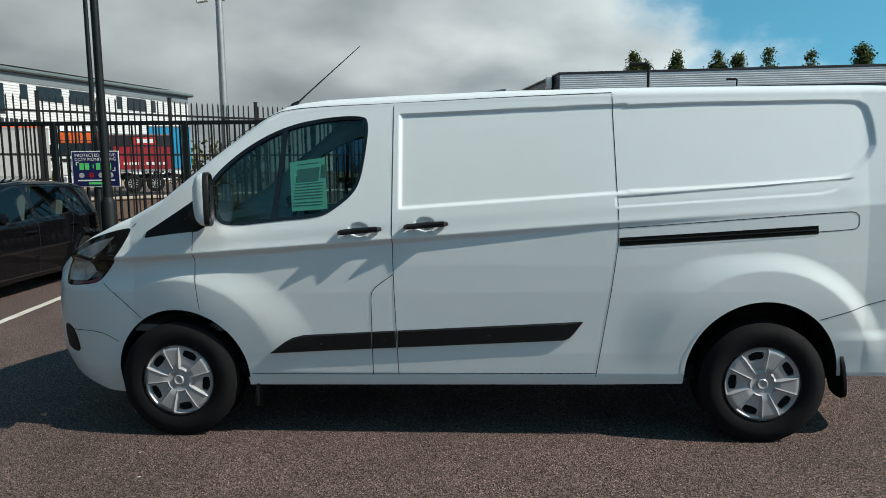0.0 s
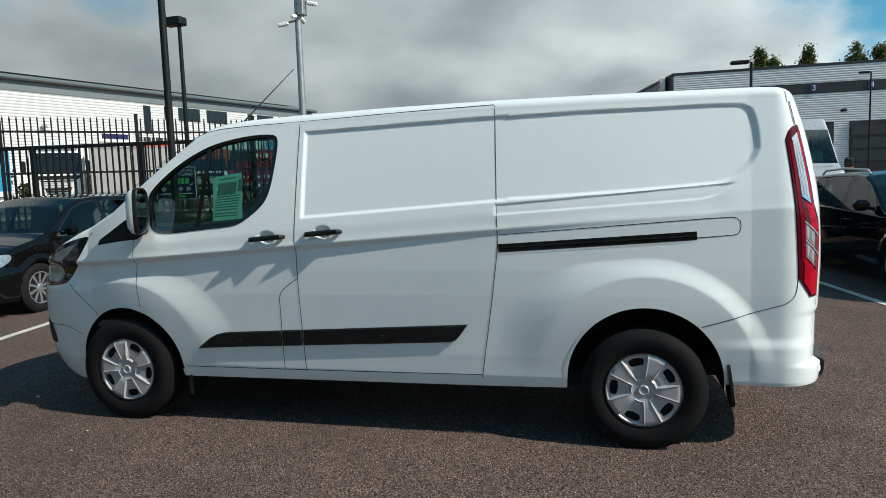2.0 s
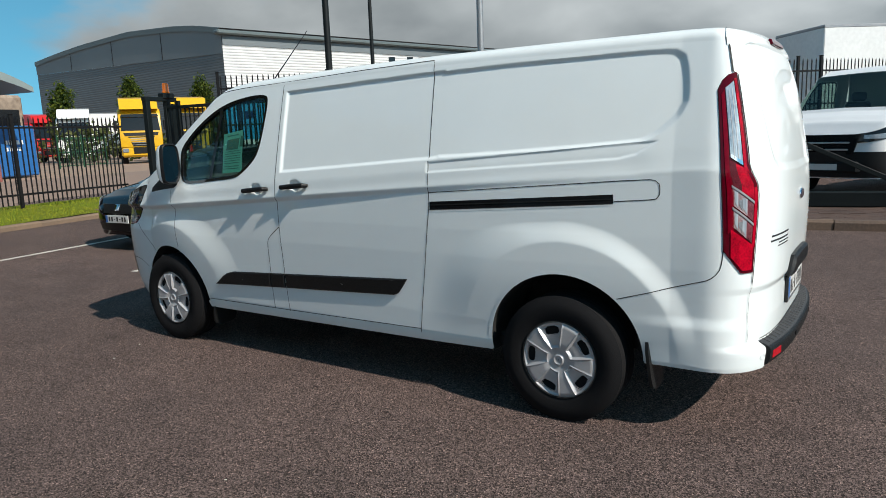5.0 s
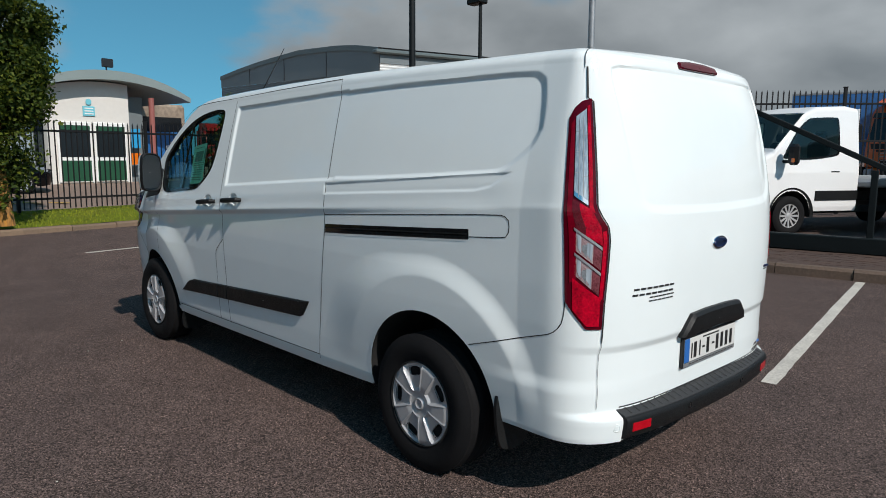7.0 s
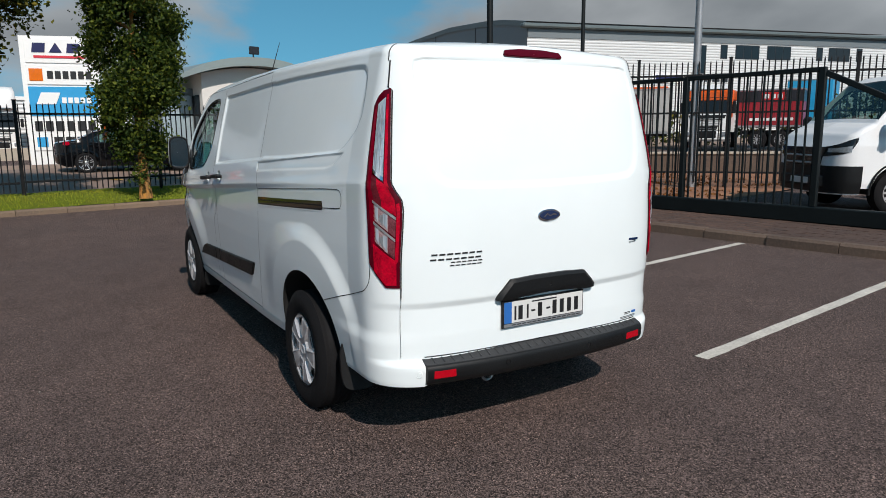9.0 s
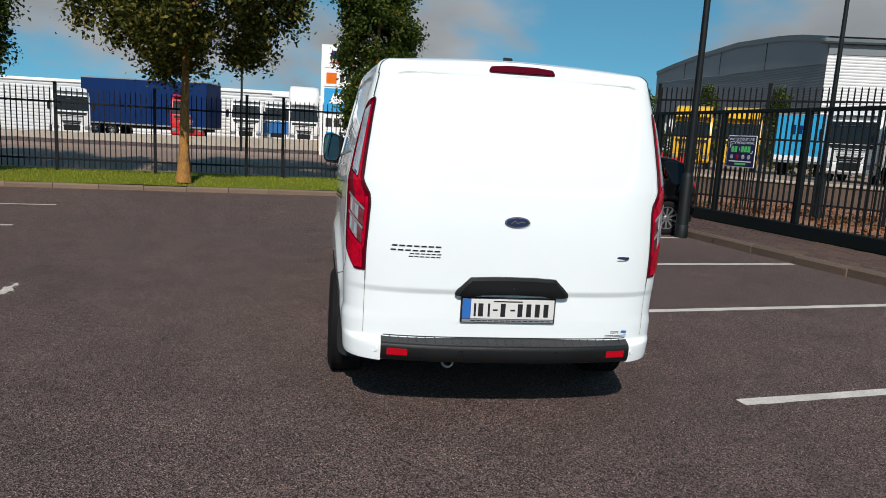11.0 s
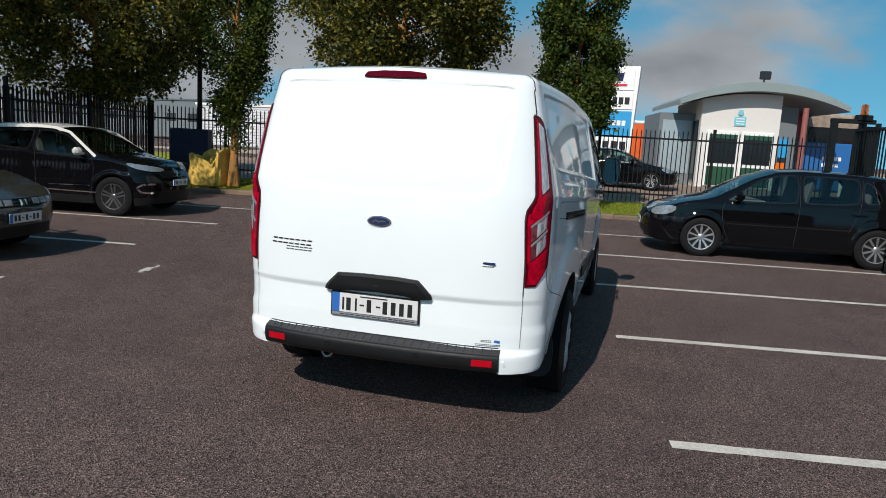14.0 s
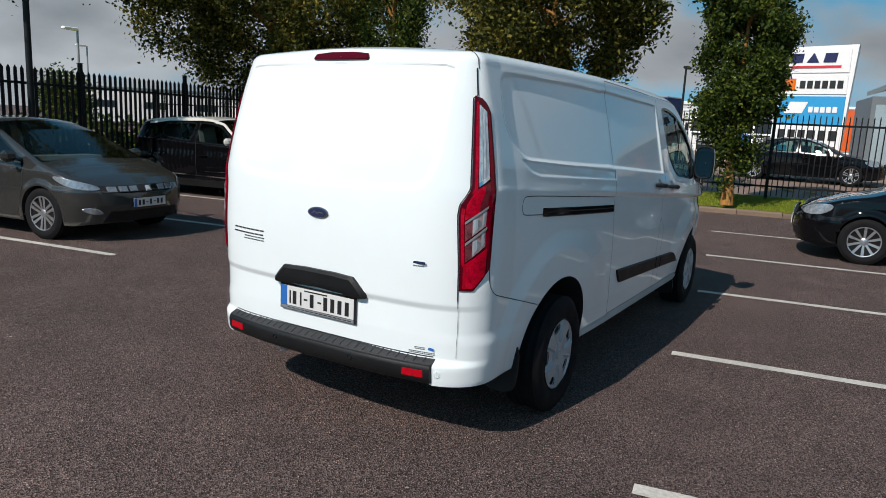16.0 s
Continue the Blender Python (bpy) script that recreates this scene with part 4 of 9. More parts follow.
for S, sg in ((LEFT, -1), (RIGHT, 1)):
    win = chaikin(WINDOW, 3)
    # side glass, its black surround and the quarterlight bar
    fr = MB()
    inn = inset(win, 0.020)
    A, A2, B, B2 = S.at(win[:, 0], win[:, 1], 0.003), S.at(win[:, 0], win[:, 1], -0.004), S.at(inn[:, 0], inn[:, 1], 0.001), S.at(inn[:, 0], inn[:, 1], -0.03)
    fr.grid(np.concatenate([np.stack([A2, A, B, B2]), np.stack([A2, A, B, B2])[:, :1]], 1))
    S.ribbon(fr, resample([(-0.985, 1.775), (-1.00, 1.60), (-1.045, 1.262)], 0.03), 0.030, 0.001)
    part("window_surround", fr, "gloss", van, "black window surround")
    gl = MB()
    S.plate(gl, inset(win, 0.012), -0.008)
    gob = part("side_window", gl, "pglass", van, "tinted side window")
    gob.visible_shadow = False
    # black corner panel ahead of the mirror
    tri = MB()
    S.plate(tri, chaikin([(-1.87, 1.155), (-1.60, 1.192), (-1.44, 1.205), (-1.415, 1.30), (-1.425, 1.44), (-1.56, 1.34)], 1), 0.004, 0.004)
    part("mirror_sail", tri, "black", van, "black plastic panel at the window's foot")
    # panel gaps
    for line in ([(-1.508, 1.20), (-1.514, 1.01), (-1.505, 0.88), (-1.493, 0.755)], [(-0.372, 1.885), (-0.375, 1.5), (-0.378, 1.2), (-0.377, 0.95), (-0.370, 0.70), (-0.360, 0.366)],
                 [(v_doorline(z), z) for z in np.linspace(0.325, 1.93, 30)], [(-0.377, 0.952), (-0.475, 0.885), (-0.503, 0.85), (-0.507, 0.80), (-0.507, 0.367)],
                 [(-1.235, 0.368), (-0.36, 0.372), (0.75, 0.384)], [(-1.62, 1.47), (-1.35, 1.668), (-1.10, 1.838), (-0.98, 1.880), (-0.72, 1.895), (-0.374, 1.902), (0.25, 1.925), (0.838, 1.938)],
                 [(x, v_bumpline(x)) for x in np.linspace(1.945, 2.37, 12)] + [(2.40, 0.83), (2.425, 0.87), (2.432, 0.96)],
                 [(0.862, 1.200), (1.6, 1.246), (2.09, 1.276), (2.135, 1.268), (2.148, 1.245), (2.147, 1.20), (2.135, 1.182), (2.10, 1.178), (1.93, 1.168)],
                 [(-1.862, 0.690), (-1.92, 0.745), (-1.985, 0.812), (-2.09, 0.90)], [(-2.36, 0.604), (-2.141, 0.611), (-2.026, 0.548)], [(-1.86, 1.250), (-1.888, 1.222)]):
        part("panel_gap", S.ribbon(MB(), resample(chaikin(line, 1, closed=False), 0.025), 0.0042, 0.0013), "gap", van, "dark joint between panels")
    # runner of the sliding door
    rail = MB()
    S.ribbon(rail, resample([(0.866, 1.127), (1.928, 1.181)], 0.05), 0.043, 0.0018)
    part("door_runner", rail, "gloss", van, "black sliding-door runner")
    lip = MB()
    S.ribbon(lip, resample([(0.866, 1.104), (1.926, 1.158)], 0.05), 0.005, 0.004)
    S.ribbon(lip, resample([(0.866, 1.130), (1.92, 1.180)], 0.05), 0.006, 0.004)
    part("runner_lip", lip, "black", van)
    # rubbing strips on the doors, in three pieces
    lo = lambda x: 0.5215 + 0.0475 * (x + 0.51) + 0.003
    hi = lambda x: 0.622 + 0.0505 * (x + 0.51)
    for x0, x1, nose in ((-1.10, -0.512, -1), (-0.503, -0.372, 0), (-0.360, 0.675, 1)):
        if nose < 0:
            o = [(x0, lo(x0)), (x1, lo(x1)), (x1, hi(x1)), (-0.90, hi(-0.9)), (-0.965, hi(-0.965) - 0.012), (-1.01, lo(-1.0) + 0.062)]
        elif nose > 0:
            o = [(x0, lo(x0)), (0.57, lo(0.57)), (0.603, lo(0.6) + 0.012), (0.635, lo(0.6) + 0.05), (x1, hi(x1)), (x0, hi(x0))]
        else:
            o = [(x0, lo(x0)), (x1, lo(x1)), (x1, hi(x1)), (x0, hi(x0))]
        o = np.array(o)
        o = np.vstack([resample(np.vstack([o[i], o[(i + 1) % len(o)]]), 0.05)[:-1] for i in range(len(o))])
        st = MB()
        S.plate(st, o, 0.014, 0.016, rings=5, bevel=0.007)
        part("rubbing_strip", st, "black", van, "black plastic rubbing strip")
    # sill
    sill = MB()
    S.ribbon(sill, resample([(-1.235, 0.338), (0.75, 0.352), (1.232, 0.360)], 0.06), 0.030, 0.010)
    S.ribbon(sill, resample([(-1.235, 0.312), (0.75, 0.328), (1.232, 0.334)], 0.06), 0.024, 0.004)
    part("sill", sill, "white", van)
    # door handles with their bowls
    for x0, x1, z0, z1 in ((-0.67, -0.443, 1.189, 1.206), (-0.302, -0.075, 1.217, 1.232)):
        xm, zm = (x0 + x1) / 2, (z0 + z1) / 2
        h = MB()
        pts = [S.at(np.array([xx]), np.array([zz]), oo)[0] for xx, zz, oo in ((x0, z0, 0.004), (x0 + 0.012, z0 + 0.001, 0.030), (xm, zm, 0.034), (x1 - 0.012, z1, 0.030), (x1, z1, 0.004))]
        h.tube(pts, [0.012, 0.0155, 0.017, 0.0155, 0.012], 10, squash=1.0)
        part("door_handle", h, "black", van, "black door handle")
    # wheel arches: dark liner and a lip
    for cx, cz, r in (F_ARCH, R_ARCH):
        ang = np.linspace(-0.14, math.pi + 0.14, 50)
        ox, oz = cx + r * np.cos(ang), cz + r * np.sin(ang)
        low = oz < cz
        ox = np.where(low, cx + np.sign(ox - cx) * r, ox)
        rim = S.at(ox, oz, 0.0)
        inner = rim.copy()
        inner[:, 1] = sg * 0.55
        lip_in = rim.copy()
        lip_in[:, 1] -= sg * 0.02
        part("arch_liner", MB().grid(np.stack([rim - [0, sg * 0.004, 0], inner])).prism(list(zip(ox, oz)), sg * 0.55, sg * 0.548), "dark", van, "dark wheel arch liner")
        a2 = MB()
        S.ribbon(a2, np.stack([cx + (r + 0.004) * np.cos(np.linspace(0.0, math.pi, 50)), cz + (r + 0.004) * np.sin(np.linspace(0.0, math.pi, 50))], 1), 0.012, 0.002)
        part("arch_lip", a2, "white", van)
    # mudflaps
    for x, wz, top, wy in ((-1.215, 0.155, 0.34, 0.845), (2.085, 0.225, 0.52, 0.83)):
        h = top - wz
        edge = chaikin([(-0.11, h / 2), (0.09, h / 2), (0.10, -h * 0.3), (0.06, -h / 2), (-0.07, -h / 2), (-0.11, -h * 0.36)], 2)
        fl = MB().prism([(y * sg, z) for y, z in edge], -0.008, 0.008)
        part("mudflap", fl, "black", van, "black rubber mudflap", m=Matrix.Translation((x + 0.02, sg * wy, (top + wz) / 2)) @ Matrix.Rotation(0.10 if x < 0 else -0.12, 4, "Y") @ Matrix.Rotation(math.pi / 2, 4, "Z"))
    # mirror: arm, white cap, dark glass side
    mx, my, mz = -1.395, sg * 1.115, 1.385
    arm = MB().tube([(-1.50, sg * 0.93, 1.27), (-1.45, sg * 1.0, 1.30), (-1.42, sg * 1.07, 1.335)], [0.06, 0.055, 0.05], 10)
    mir = part("mirror", arm, "black", van, "black door mirror with a white cap")
    shell, cap, glm = MB(), MB(), MB()
    o = chaikin([(-0.115, -0.145), (0.095, -0.150), (0.125, -0.09), (0.120, 0.10), (0.085, 0.150), (-0.075, 0.145), (-0.115, 0.09)], 2)
    def mring(scale, dx, turn=radians(13)):
        u, v = np.full(len(o), dx), (o[:, 0] * 0.74 - 0.018) * scale
        return np.stack([mx + u * math.cos(turn) + v * math.sin(turn), my - sg * 0.035 + sg * (v * math.cos(turn) - u * math.sin(turn)), mz + o[:, 1] * scale], 1)
    back = np.stack([mring(0.05, -0.052), mring(0.5, -0.048), mring(0.80, -0.036), mring(0.95, -0.014), mring(1.0, 0.010)])
    cap.grid(np.concatenate([back, back[:, :1]], 1))
    frm = np.stack([mring(1.0, 0.010), mring(1.0, 0.034), mring(0.95, 0.040), mring(0.90, 0.030)])
    shell.grid(np.concatenate([frm, frm[:, :1]], 1))
    gq = np.stack([mring(0.90, 0.030), mring(0.5, 0.030), mring(0.02, 0.030)])
    glm.grid(np.concatenate([gq, gq[:, :1]], 1))
    part("mirror_cap", cap, "white", mir, "white mirror cap")
    part("mirror_frame", shell, "black", mir)
    part("mirror_glass", glm, "mirror", mir, "mirror glass")
    # headlamp with its dark housing
    hl = MB()
    o = soften([(-2.375, 0.872), (-2.25, 0.882), (-2.125, 0.900), (-2.085, 0.935), (-2.01, 1.031), (-1.94, 1.124), (-1.885, 1.226), (-2.00, 1.204), (-2.15, 1.160), (-2.28, 1.090), (-2.355, 1.00), (-2.385, 0.93)], 0.02)
    S.plate(hl, o, 0.004, 0.006)
    head = part("headlamp", hl, "gloss", van, "headlamp with a dark housing")
    for poly, mt, nm, lab in (([(-2.350, 0.902), (-2.20, 0.905), (-2.13, 0.965), (-2.17, 1.03), (-2.28, 1.055), (-2.345, 0.985)], "clear", "lamp_lens", "clear lens"),
                              ([(-2.27, 1.070), (-2.14, 1.045), (-2.06, 1.10), (-1.985, 1.175), (-2.12, 1.138)], "carlamp", "lamp_blade", "pale blade above the lens"),
                              ([(-2.30, 0.886), (-2.13, 0.898), (-2.10, 0.928), (-2.12, 0.930), (-2.145, 0.908), (-2.30, 0.896)], "smoked", "lamp_strip", "pale strip along the foot")):
        h2 = MB()
        S.plate(h2, soften(poly, 0.012), 0.0065, 0.003)
        part(nm, h2, mt, head, lab)
    fog = MB()
    S.plate(fog, soften([(-2.44, 0.640), (-2.35, 0.625), (-2.308, 0.515), (-2.318, 0.452), (-2.44, 0.478)], 0.025), 0.003, 0.003)
    part("fog_recess", fog, "black", van, "black recess in the bumper")
    # tail lamp, wrapped round the corner: red housing, clear and red lenses
    inn_z, inn_s = LAMP_Z, LAMP_S = [0.80, 0.853, 0.95, 1.20, 1.25, 1.29, 1.33, 1.50, 1.75], [0.872, 0.872, 0.870, 0.856, 0.862, 0.888, 0.908, 0.924, 0.950]
    def tl(f, z):
        """f: 0 at the inner edge of the lamp, 1 at the outer one on the van's side, evenly along the skin"""
        f, z = np.asarray(f, float), np.asarray(z, float)
        w = v_width(np.full(z.shape, VX), z)
        a = np.interp(z, inn_z, inn_s)
        so = np.interp(z, [0.85, 1.3, 1.7], [0.980, 0.988, 0.9962])[:, None]
        ss = a[:, None] + (so - a[:, None]) * (1 - (1 - np.linspace(0, 1, 60)[None, :]) ** 2)
        q = v_back(sg * ss * w[:, None], np.repeat(z[:, None], 60, 1))
        run = np.concatenate([np.zeros((len(z), 1)), np.cumsum(np.linalg.norm(np.diff(q, axis=1), axis=2), 1)], 1)
        s = np.array([np.interp(fi * rr[-1], rr, si) for fi, rr, si in zip(f, run, ss)])
        return v_back(sg * s * w, z) + np.array([0.0045, sg * 0.0045, 0.0])
    def tl_patch(cols, lift, name, mt, par, label=""):
        """cols: rows of (f, z of the upper edge, z of the lower edge)"""
        c = np.array(cols, float)
        ff = np.linspace(c[0, 0], c[-1, 0], 14)
        zu, zl = np.interp(ff, c[:, 0], c[:, 1]), np.interp(ff, c[:, 0], c[:, 2])
        G = np.stack([tl(ff, zu + (zl - zu) * k) for k in np.linspace(0, 1, 30)])
        n = np.array([0.75, sg * 0.65, 0.0])
        G = G + n * lift
        edge = np.concatenate([G[0], G[1:, -1], G[-1, ::-1][1:], G[::-1, 0][1:]])
        mb = MB().grid(G)
        mb.grid(np.stack([edge, edge - n * (lift + 0.012)]))
        return part(name, mb, mt, par, label)
    lamp = tl_patch([(0.0, 1.748, 0.842), (0.45, 1.738, 0.842), (0.75, 1.716, 0.897), (1.0, 1.672, 0.952)], 0.0, "tail_lamp", "darkred", van, "tall red and clear tail lamp")
    # bright red light guides along both edges
    tl_patch([(0.10, 1.722, 1.300), (0.22, 1.718, 1.320)], 0.003, "red_lens", "red", lamp)
    tl_patch([(0.74, 1.672, 1.04), (0.90, 1.650, 1.03)], 0.003, "red_lens", "deepred", lamp)
    tl_patch([(0.05, 1.235, 0.97), (0.14, 1.232, 0.945)], 0.003, "red_lens", "red", lamp)
    # upper clear lens with its bars and ticks
    tl_patch([(0.26, 1.708, 1.335), (0.70, 1.678, 1.372)], 0.004, "clear_lens", "reverse", lamp, "clear reversing lens")
    for f in (0.40, 0.55):
        tl_patch([(f, 1.694 - 0.05 * f, 1.365), (f + 0.022, 1.694 - 0.05 * f, 1.365)], 0.0055, "lens_rib", "galv", lamp)
    for z in (1.605, 1.525, 1.445):
        tl_patch([(0.27, z + 0.003, z), (0.40, z, z - 0.003)], 0.0055, "lens_rib", "galv", lamp)
        tl_patch([(0.57, z + 0.018, z + 0.015), (0.70, z + 0.015, z + 0.012)], 0.0055, "lens_rib", "galv", lamp)
    tl_patch([(0.26, 1.352, 1.334), (0.70, 1.389, 1.371)], 0.0055, "lens_foot", "chrome", lamp, "bright foot of the lens")
    # red and smoked lenses below it
    tl_patch([(0.16, 1.318, 1.178), (0.52, 1.345, 1.215)], 0.004, "red_lens", "red", lamp, "bright red lens")
    tl_patch([(0.52, 1.345, 1.215), (0.74, 1.360, 1.245)], 0.004, "smoked_lens", "smokedred", lamp, "smoked lens")
    # two clear chambers under slanting silver bars
    for zi, zo in ((1.160, 1.238), (1.060, 1.140)):
        tl_patch([(0.16, zi, zi - 0.080), (0.36, zi + 0.026, zi - 0.054)], 0.003, "smoked_lens", "smoked", lamp, "smoked lens")
        tl_patch([(0.36, zi + 0.026, zi - 0.054), (0.76, zo, zo - 0.080)], 0.003, "clear_lens", "chamber", lamp, "clear lens")
        zf = lambda f: zi + 0.026 + (zo - zi - 0.026) * (f - 0.36) / 0.40
        for f0, f1, cut, mt in ((0.38, 0.50, 0.014, "reverse"), (0.50, 0.61, 0.040, "clear"), (0.63, 0.71, 0.010, "reverse")):
            tl_patch([(f0, zf(f0) - cut * 0.5, zf(f0) - 0.074), (f1, zf(f1) - cut, zf(f1) - 0.060)], 0.0045, "facet", mt, lamp)
        tl_patch([(0.16, zi + 0.011, zi), (0.78, zo + 0.011, zo)], 0.007, "lens_bar", "galv", lamp, "slanting silver bar")
    tl_patch([(0.10, 0.968, 0.856), (0.45, 1.005, 0.856), (0.82, 1.050, 0.922)], 0.004, "red_lens", "red", lamp, "red lens")
    van_wheel(van, -1.645, sg)
    van_wheel(van, 1.65, sg)

# tailgate joints, crease, lamp, handle, number plate, badges
tg = MB()
edge_y = lambda z: np.interp(z, [0.50, 0.84, 1.20, 1.27, 1.33, 1.50, 1.745, 1.875], [0.776, 0.776, 0.777, 0.782, 0.788, 0.792, 0.772, 0.745])
for sg in (-1, 1):
    zs = np.linspace(0.505, 1.875, 90)
    ey = np.where(zs < 1.745, np.interp(np.maximum(zs, 0.853), LAMP_Z, LAMP_S) * v_width(np.full(zs.shape, VX), np.maximum(zs, 0.853)) - 0.004, edge_y(zs))
    half = np.where(zs < 0.79, 0.0008, 0.0024)
    tg.grid(np.stack([v_back(sg * (ey + q), zs) + np.array([0.004, sg * 0.003, 0.0]) for q in (-half, half)]))
    # over the roof's edge, along the shell
    col = int(np.argmin(np.abs(V[len(side_f) - 1, :, 1] + 0.748) + 9 * (V[len(side_f) - 1, :, 0] < 2.38)))
    run = V[len(side_f) - 6:len(side_f) + 8, col] * np.array([1, -sg, 1]) + np.array([0.004, 0, 0.003])
    side = np.array([0, sg * 0.0026, 0])
    tg.grid(np.stack([run - side, run + side]))
BACK.ribbon(tg, [(y, 0.499) for y in np.linspace(-0.68, 0.68, 40)], 0.006, 0.0015)
part("tailgate_gap", tg, "gap", van, "dark joint round the tailgate")
bl = MB()
BACK.plate(bl, chaikin([(-0.185, 1.908), (-0.160, 1.943), (0.160, 1.943), (0.185, 1.908), (0.15, 1.905), (-0.15, 1.905)], 1), 0.014, 0.03, bevel=0.005)
part("brake_lamp", bl, "darkred", van, "high red brake lamp")
hb = MB()
o = np.array([(-0.318, 0.742), (-0.312, 0.762), (-0.24, 0.836), (-0.10, 0.843), (0.10, 0.843), (0.225, 0.836), (0.300, 0.762), (0.304, 0.742), (0.27, 0.733), (0.23, 0.744), (0.0, 0.752), (-0.24, 0.744), (-0.285, 0.733)])
o = o + [0.006, 0]
BACK.plate(hb, np.vstack([resample(np.vstack([o[i], o[(i + 1) % len(o)]]), 0.03)[:-1] for i in range(len(o))]), 0.030, 0.04, rings=4, bevel=0.014)
part("tailgate_handle", hb, "black", van, "black plastic tailgate handle")


def rear_plate(name, y0, y1, z0, z1, x_off, thick, material, parent, label="", bevel=0.002):
    """A flat piece fixed on the rear face."""
    c = BACK.at(np.array([(y0 + y1) / 2]), np.array([(z0 + z1) / 2]), 0.0)[0]
    return part(name, MB().box((c[0] + x_off + thick / 2, (y0 + y1) / 2, (z0 + z1) / 2), (thick, y1 - y0, z1 - z0), bevel), material, parent, label)


plate = rear_plate("number_plate", -0.277, 0.245, 0.588, 0.728, 0.0, 0.016, "ink", van, "white registration plate in a dark frame", 0.004)
rear_plate("plate_face", -0.268, 0.236, 0.612, 0.720, 0.016, 0.002, "plate", plate, "white plate face")
rear_plate("plate_band", -0.268, -0.222, 0.612, 0.720, 0.0182, 0.001, "eu", plate, "blue band")
rear_plate("plate_holder_strip", -0.268, 0.236, 0.592, 0.609, 0.016, 0.001, "galv", plate, "grey strip of the holder")
for k in range(14):
    rear_plate("strip_bar", -0.22 + k * 0.032, -0.196 + k * 0.032, 0.598, 0.603, 0.0172, 0.0006, "ink", plate)
for y0, w in ((-0.206, 0.012), (-0.182, 0.038), (-0.130, 0.012), (-0.102, 0.026), (-0.060, 0.038), (-0.006, 0.026), (0.034, 0.038), (0.082, 0.038), (0.130, 0.038), (0.178, 0.038)):
    if w == 0.026:
        rear_plate("plate_bar", y0, y0 + w, 0.655, 0.665, 0.0182, 0.0008, "ink", plate, "dark bar in place of a character")
        continue
    rear_plate("plate_bar", y0, y0 + min(w, 0.027), 0.624, 0.696, 0.0182, 0.0008, "ink", plate, "dark bar in place of a character")
rear_plate("plate_bar", -0.10, 0.06, 0.704, 0.711, 0.0182, 0.0008, "ink", plate)
bd = MB()
th = np.linspace(0, 2 * math.pi, 41)[:-1]
BACK.plate(bd, np.stack([-0.004 + 0.070 * np.cos(th), 1.137 + 0.030 * np.sin(th)], 1), 0.008, 0.009, bevel=0.003)
ov = part("badge", bd, "chrome", van, "oval badge with a chrome rim")
bd = MB()
BACK.plate(bd, np.stack([-0.004 + 0.062 * np.cos(th), 1.137 + 0.0245 * np.sin(th)], 1), 0.0105, 0.003)
part("badge_field", bd, "badge", ov, "dark blue field")
bd = MB()
BACK.ribbon(bd, [(-0.04, 1.130), (-0.02, 1.146), (-0.005, 1.133), (0.012, 1.141), (0.036, 1.139)], 0.006, 0.0125)
part("badge_stroke", bd, "chrome", ov)


def bar_run(y0, y1, z0, z1, n, skew, label, material="ink"):
    """A line of lettering that stands as plain bars, one for a character."""
    w, h = (y1 - y0) / n, (z1 - z0) * 0.25
    for k in range(n):
        a = y0 + k * w
        strokes = MB()
        for zb, sk in ((z0, 0.0), (z1 - h, skew)):
            poly = [(a + sk, zb), (a + w * 0.74 + sk, zb), (a + w * 0.74 + sk + skew * 0.25, zb + h), (a + sk + skew * 0.25, zb + h)]
            BACK.plate(strokes, np.array(poly), 0.0035, 0.0035, rings=2, bevel=0.0008)
        part("lettering_bar", strokes, material, van, label)


bar_run(-0.662, -0.397, 0.964, 0.995, 7, 0.006, "dark chromed bar in place of lettering")
bar_run(-0.566, -0.395, 0.934, 0.954, 6, 0.004, "dark chromed bar in place of lettering")
rear_plate("small_badge", 0.565, 0.642, 0.955, 0.968, 0.001, 0.004, "badge", van, "small dark badge")
bar_run(0.575, 0.635, 0.944, 0.948, 5, 0.0, "small grey bar in place of lettering")
bar_run(0.585, 0.640, 0.530, 0.540, 6, 0.0, "small dark bar in place of lettering")
bar_run(0.555, 0.690, 0.508, 0.518, 12, 0.0, "small dark bar in place of lettering")
rear_plate("small_sticker", 0.648, 0.686, 0.529, 0.543, 0.001, 0.002, "eu", van, "small blue sticker")

# rear bumper: black middle with a ribbed step, white corners belong to the shell
ys = np.linspace(-0.692, 0.692, 60)


def b_x(y):
    return 2.670 - 0.060 * np.abs(np.asarray(y) / 0.692) ** 2.6


def bumper_piece(prof, lift=0.0):
    """A profile (outwards, height) drawn along the bow of the bumper."""
    G = np.stack([np.stack([b_x(ys) + dx, ys, np.full_like(ys, z + lift)], -1) for dx, z in prof])
    mb = MB().grid(G)
    for e in (0, -1):
        mb.add([tuple(G[k, e]) for k in range(len(prof))], [tuple(range(len(prof)))])
    return mb


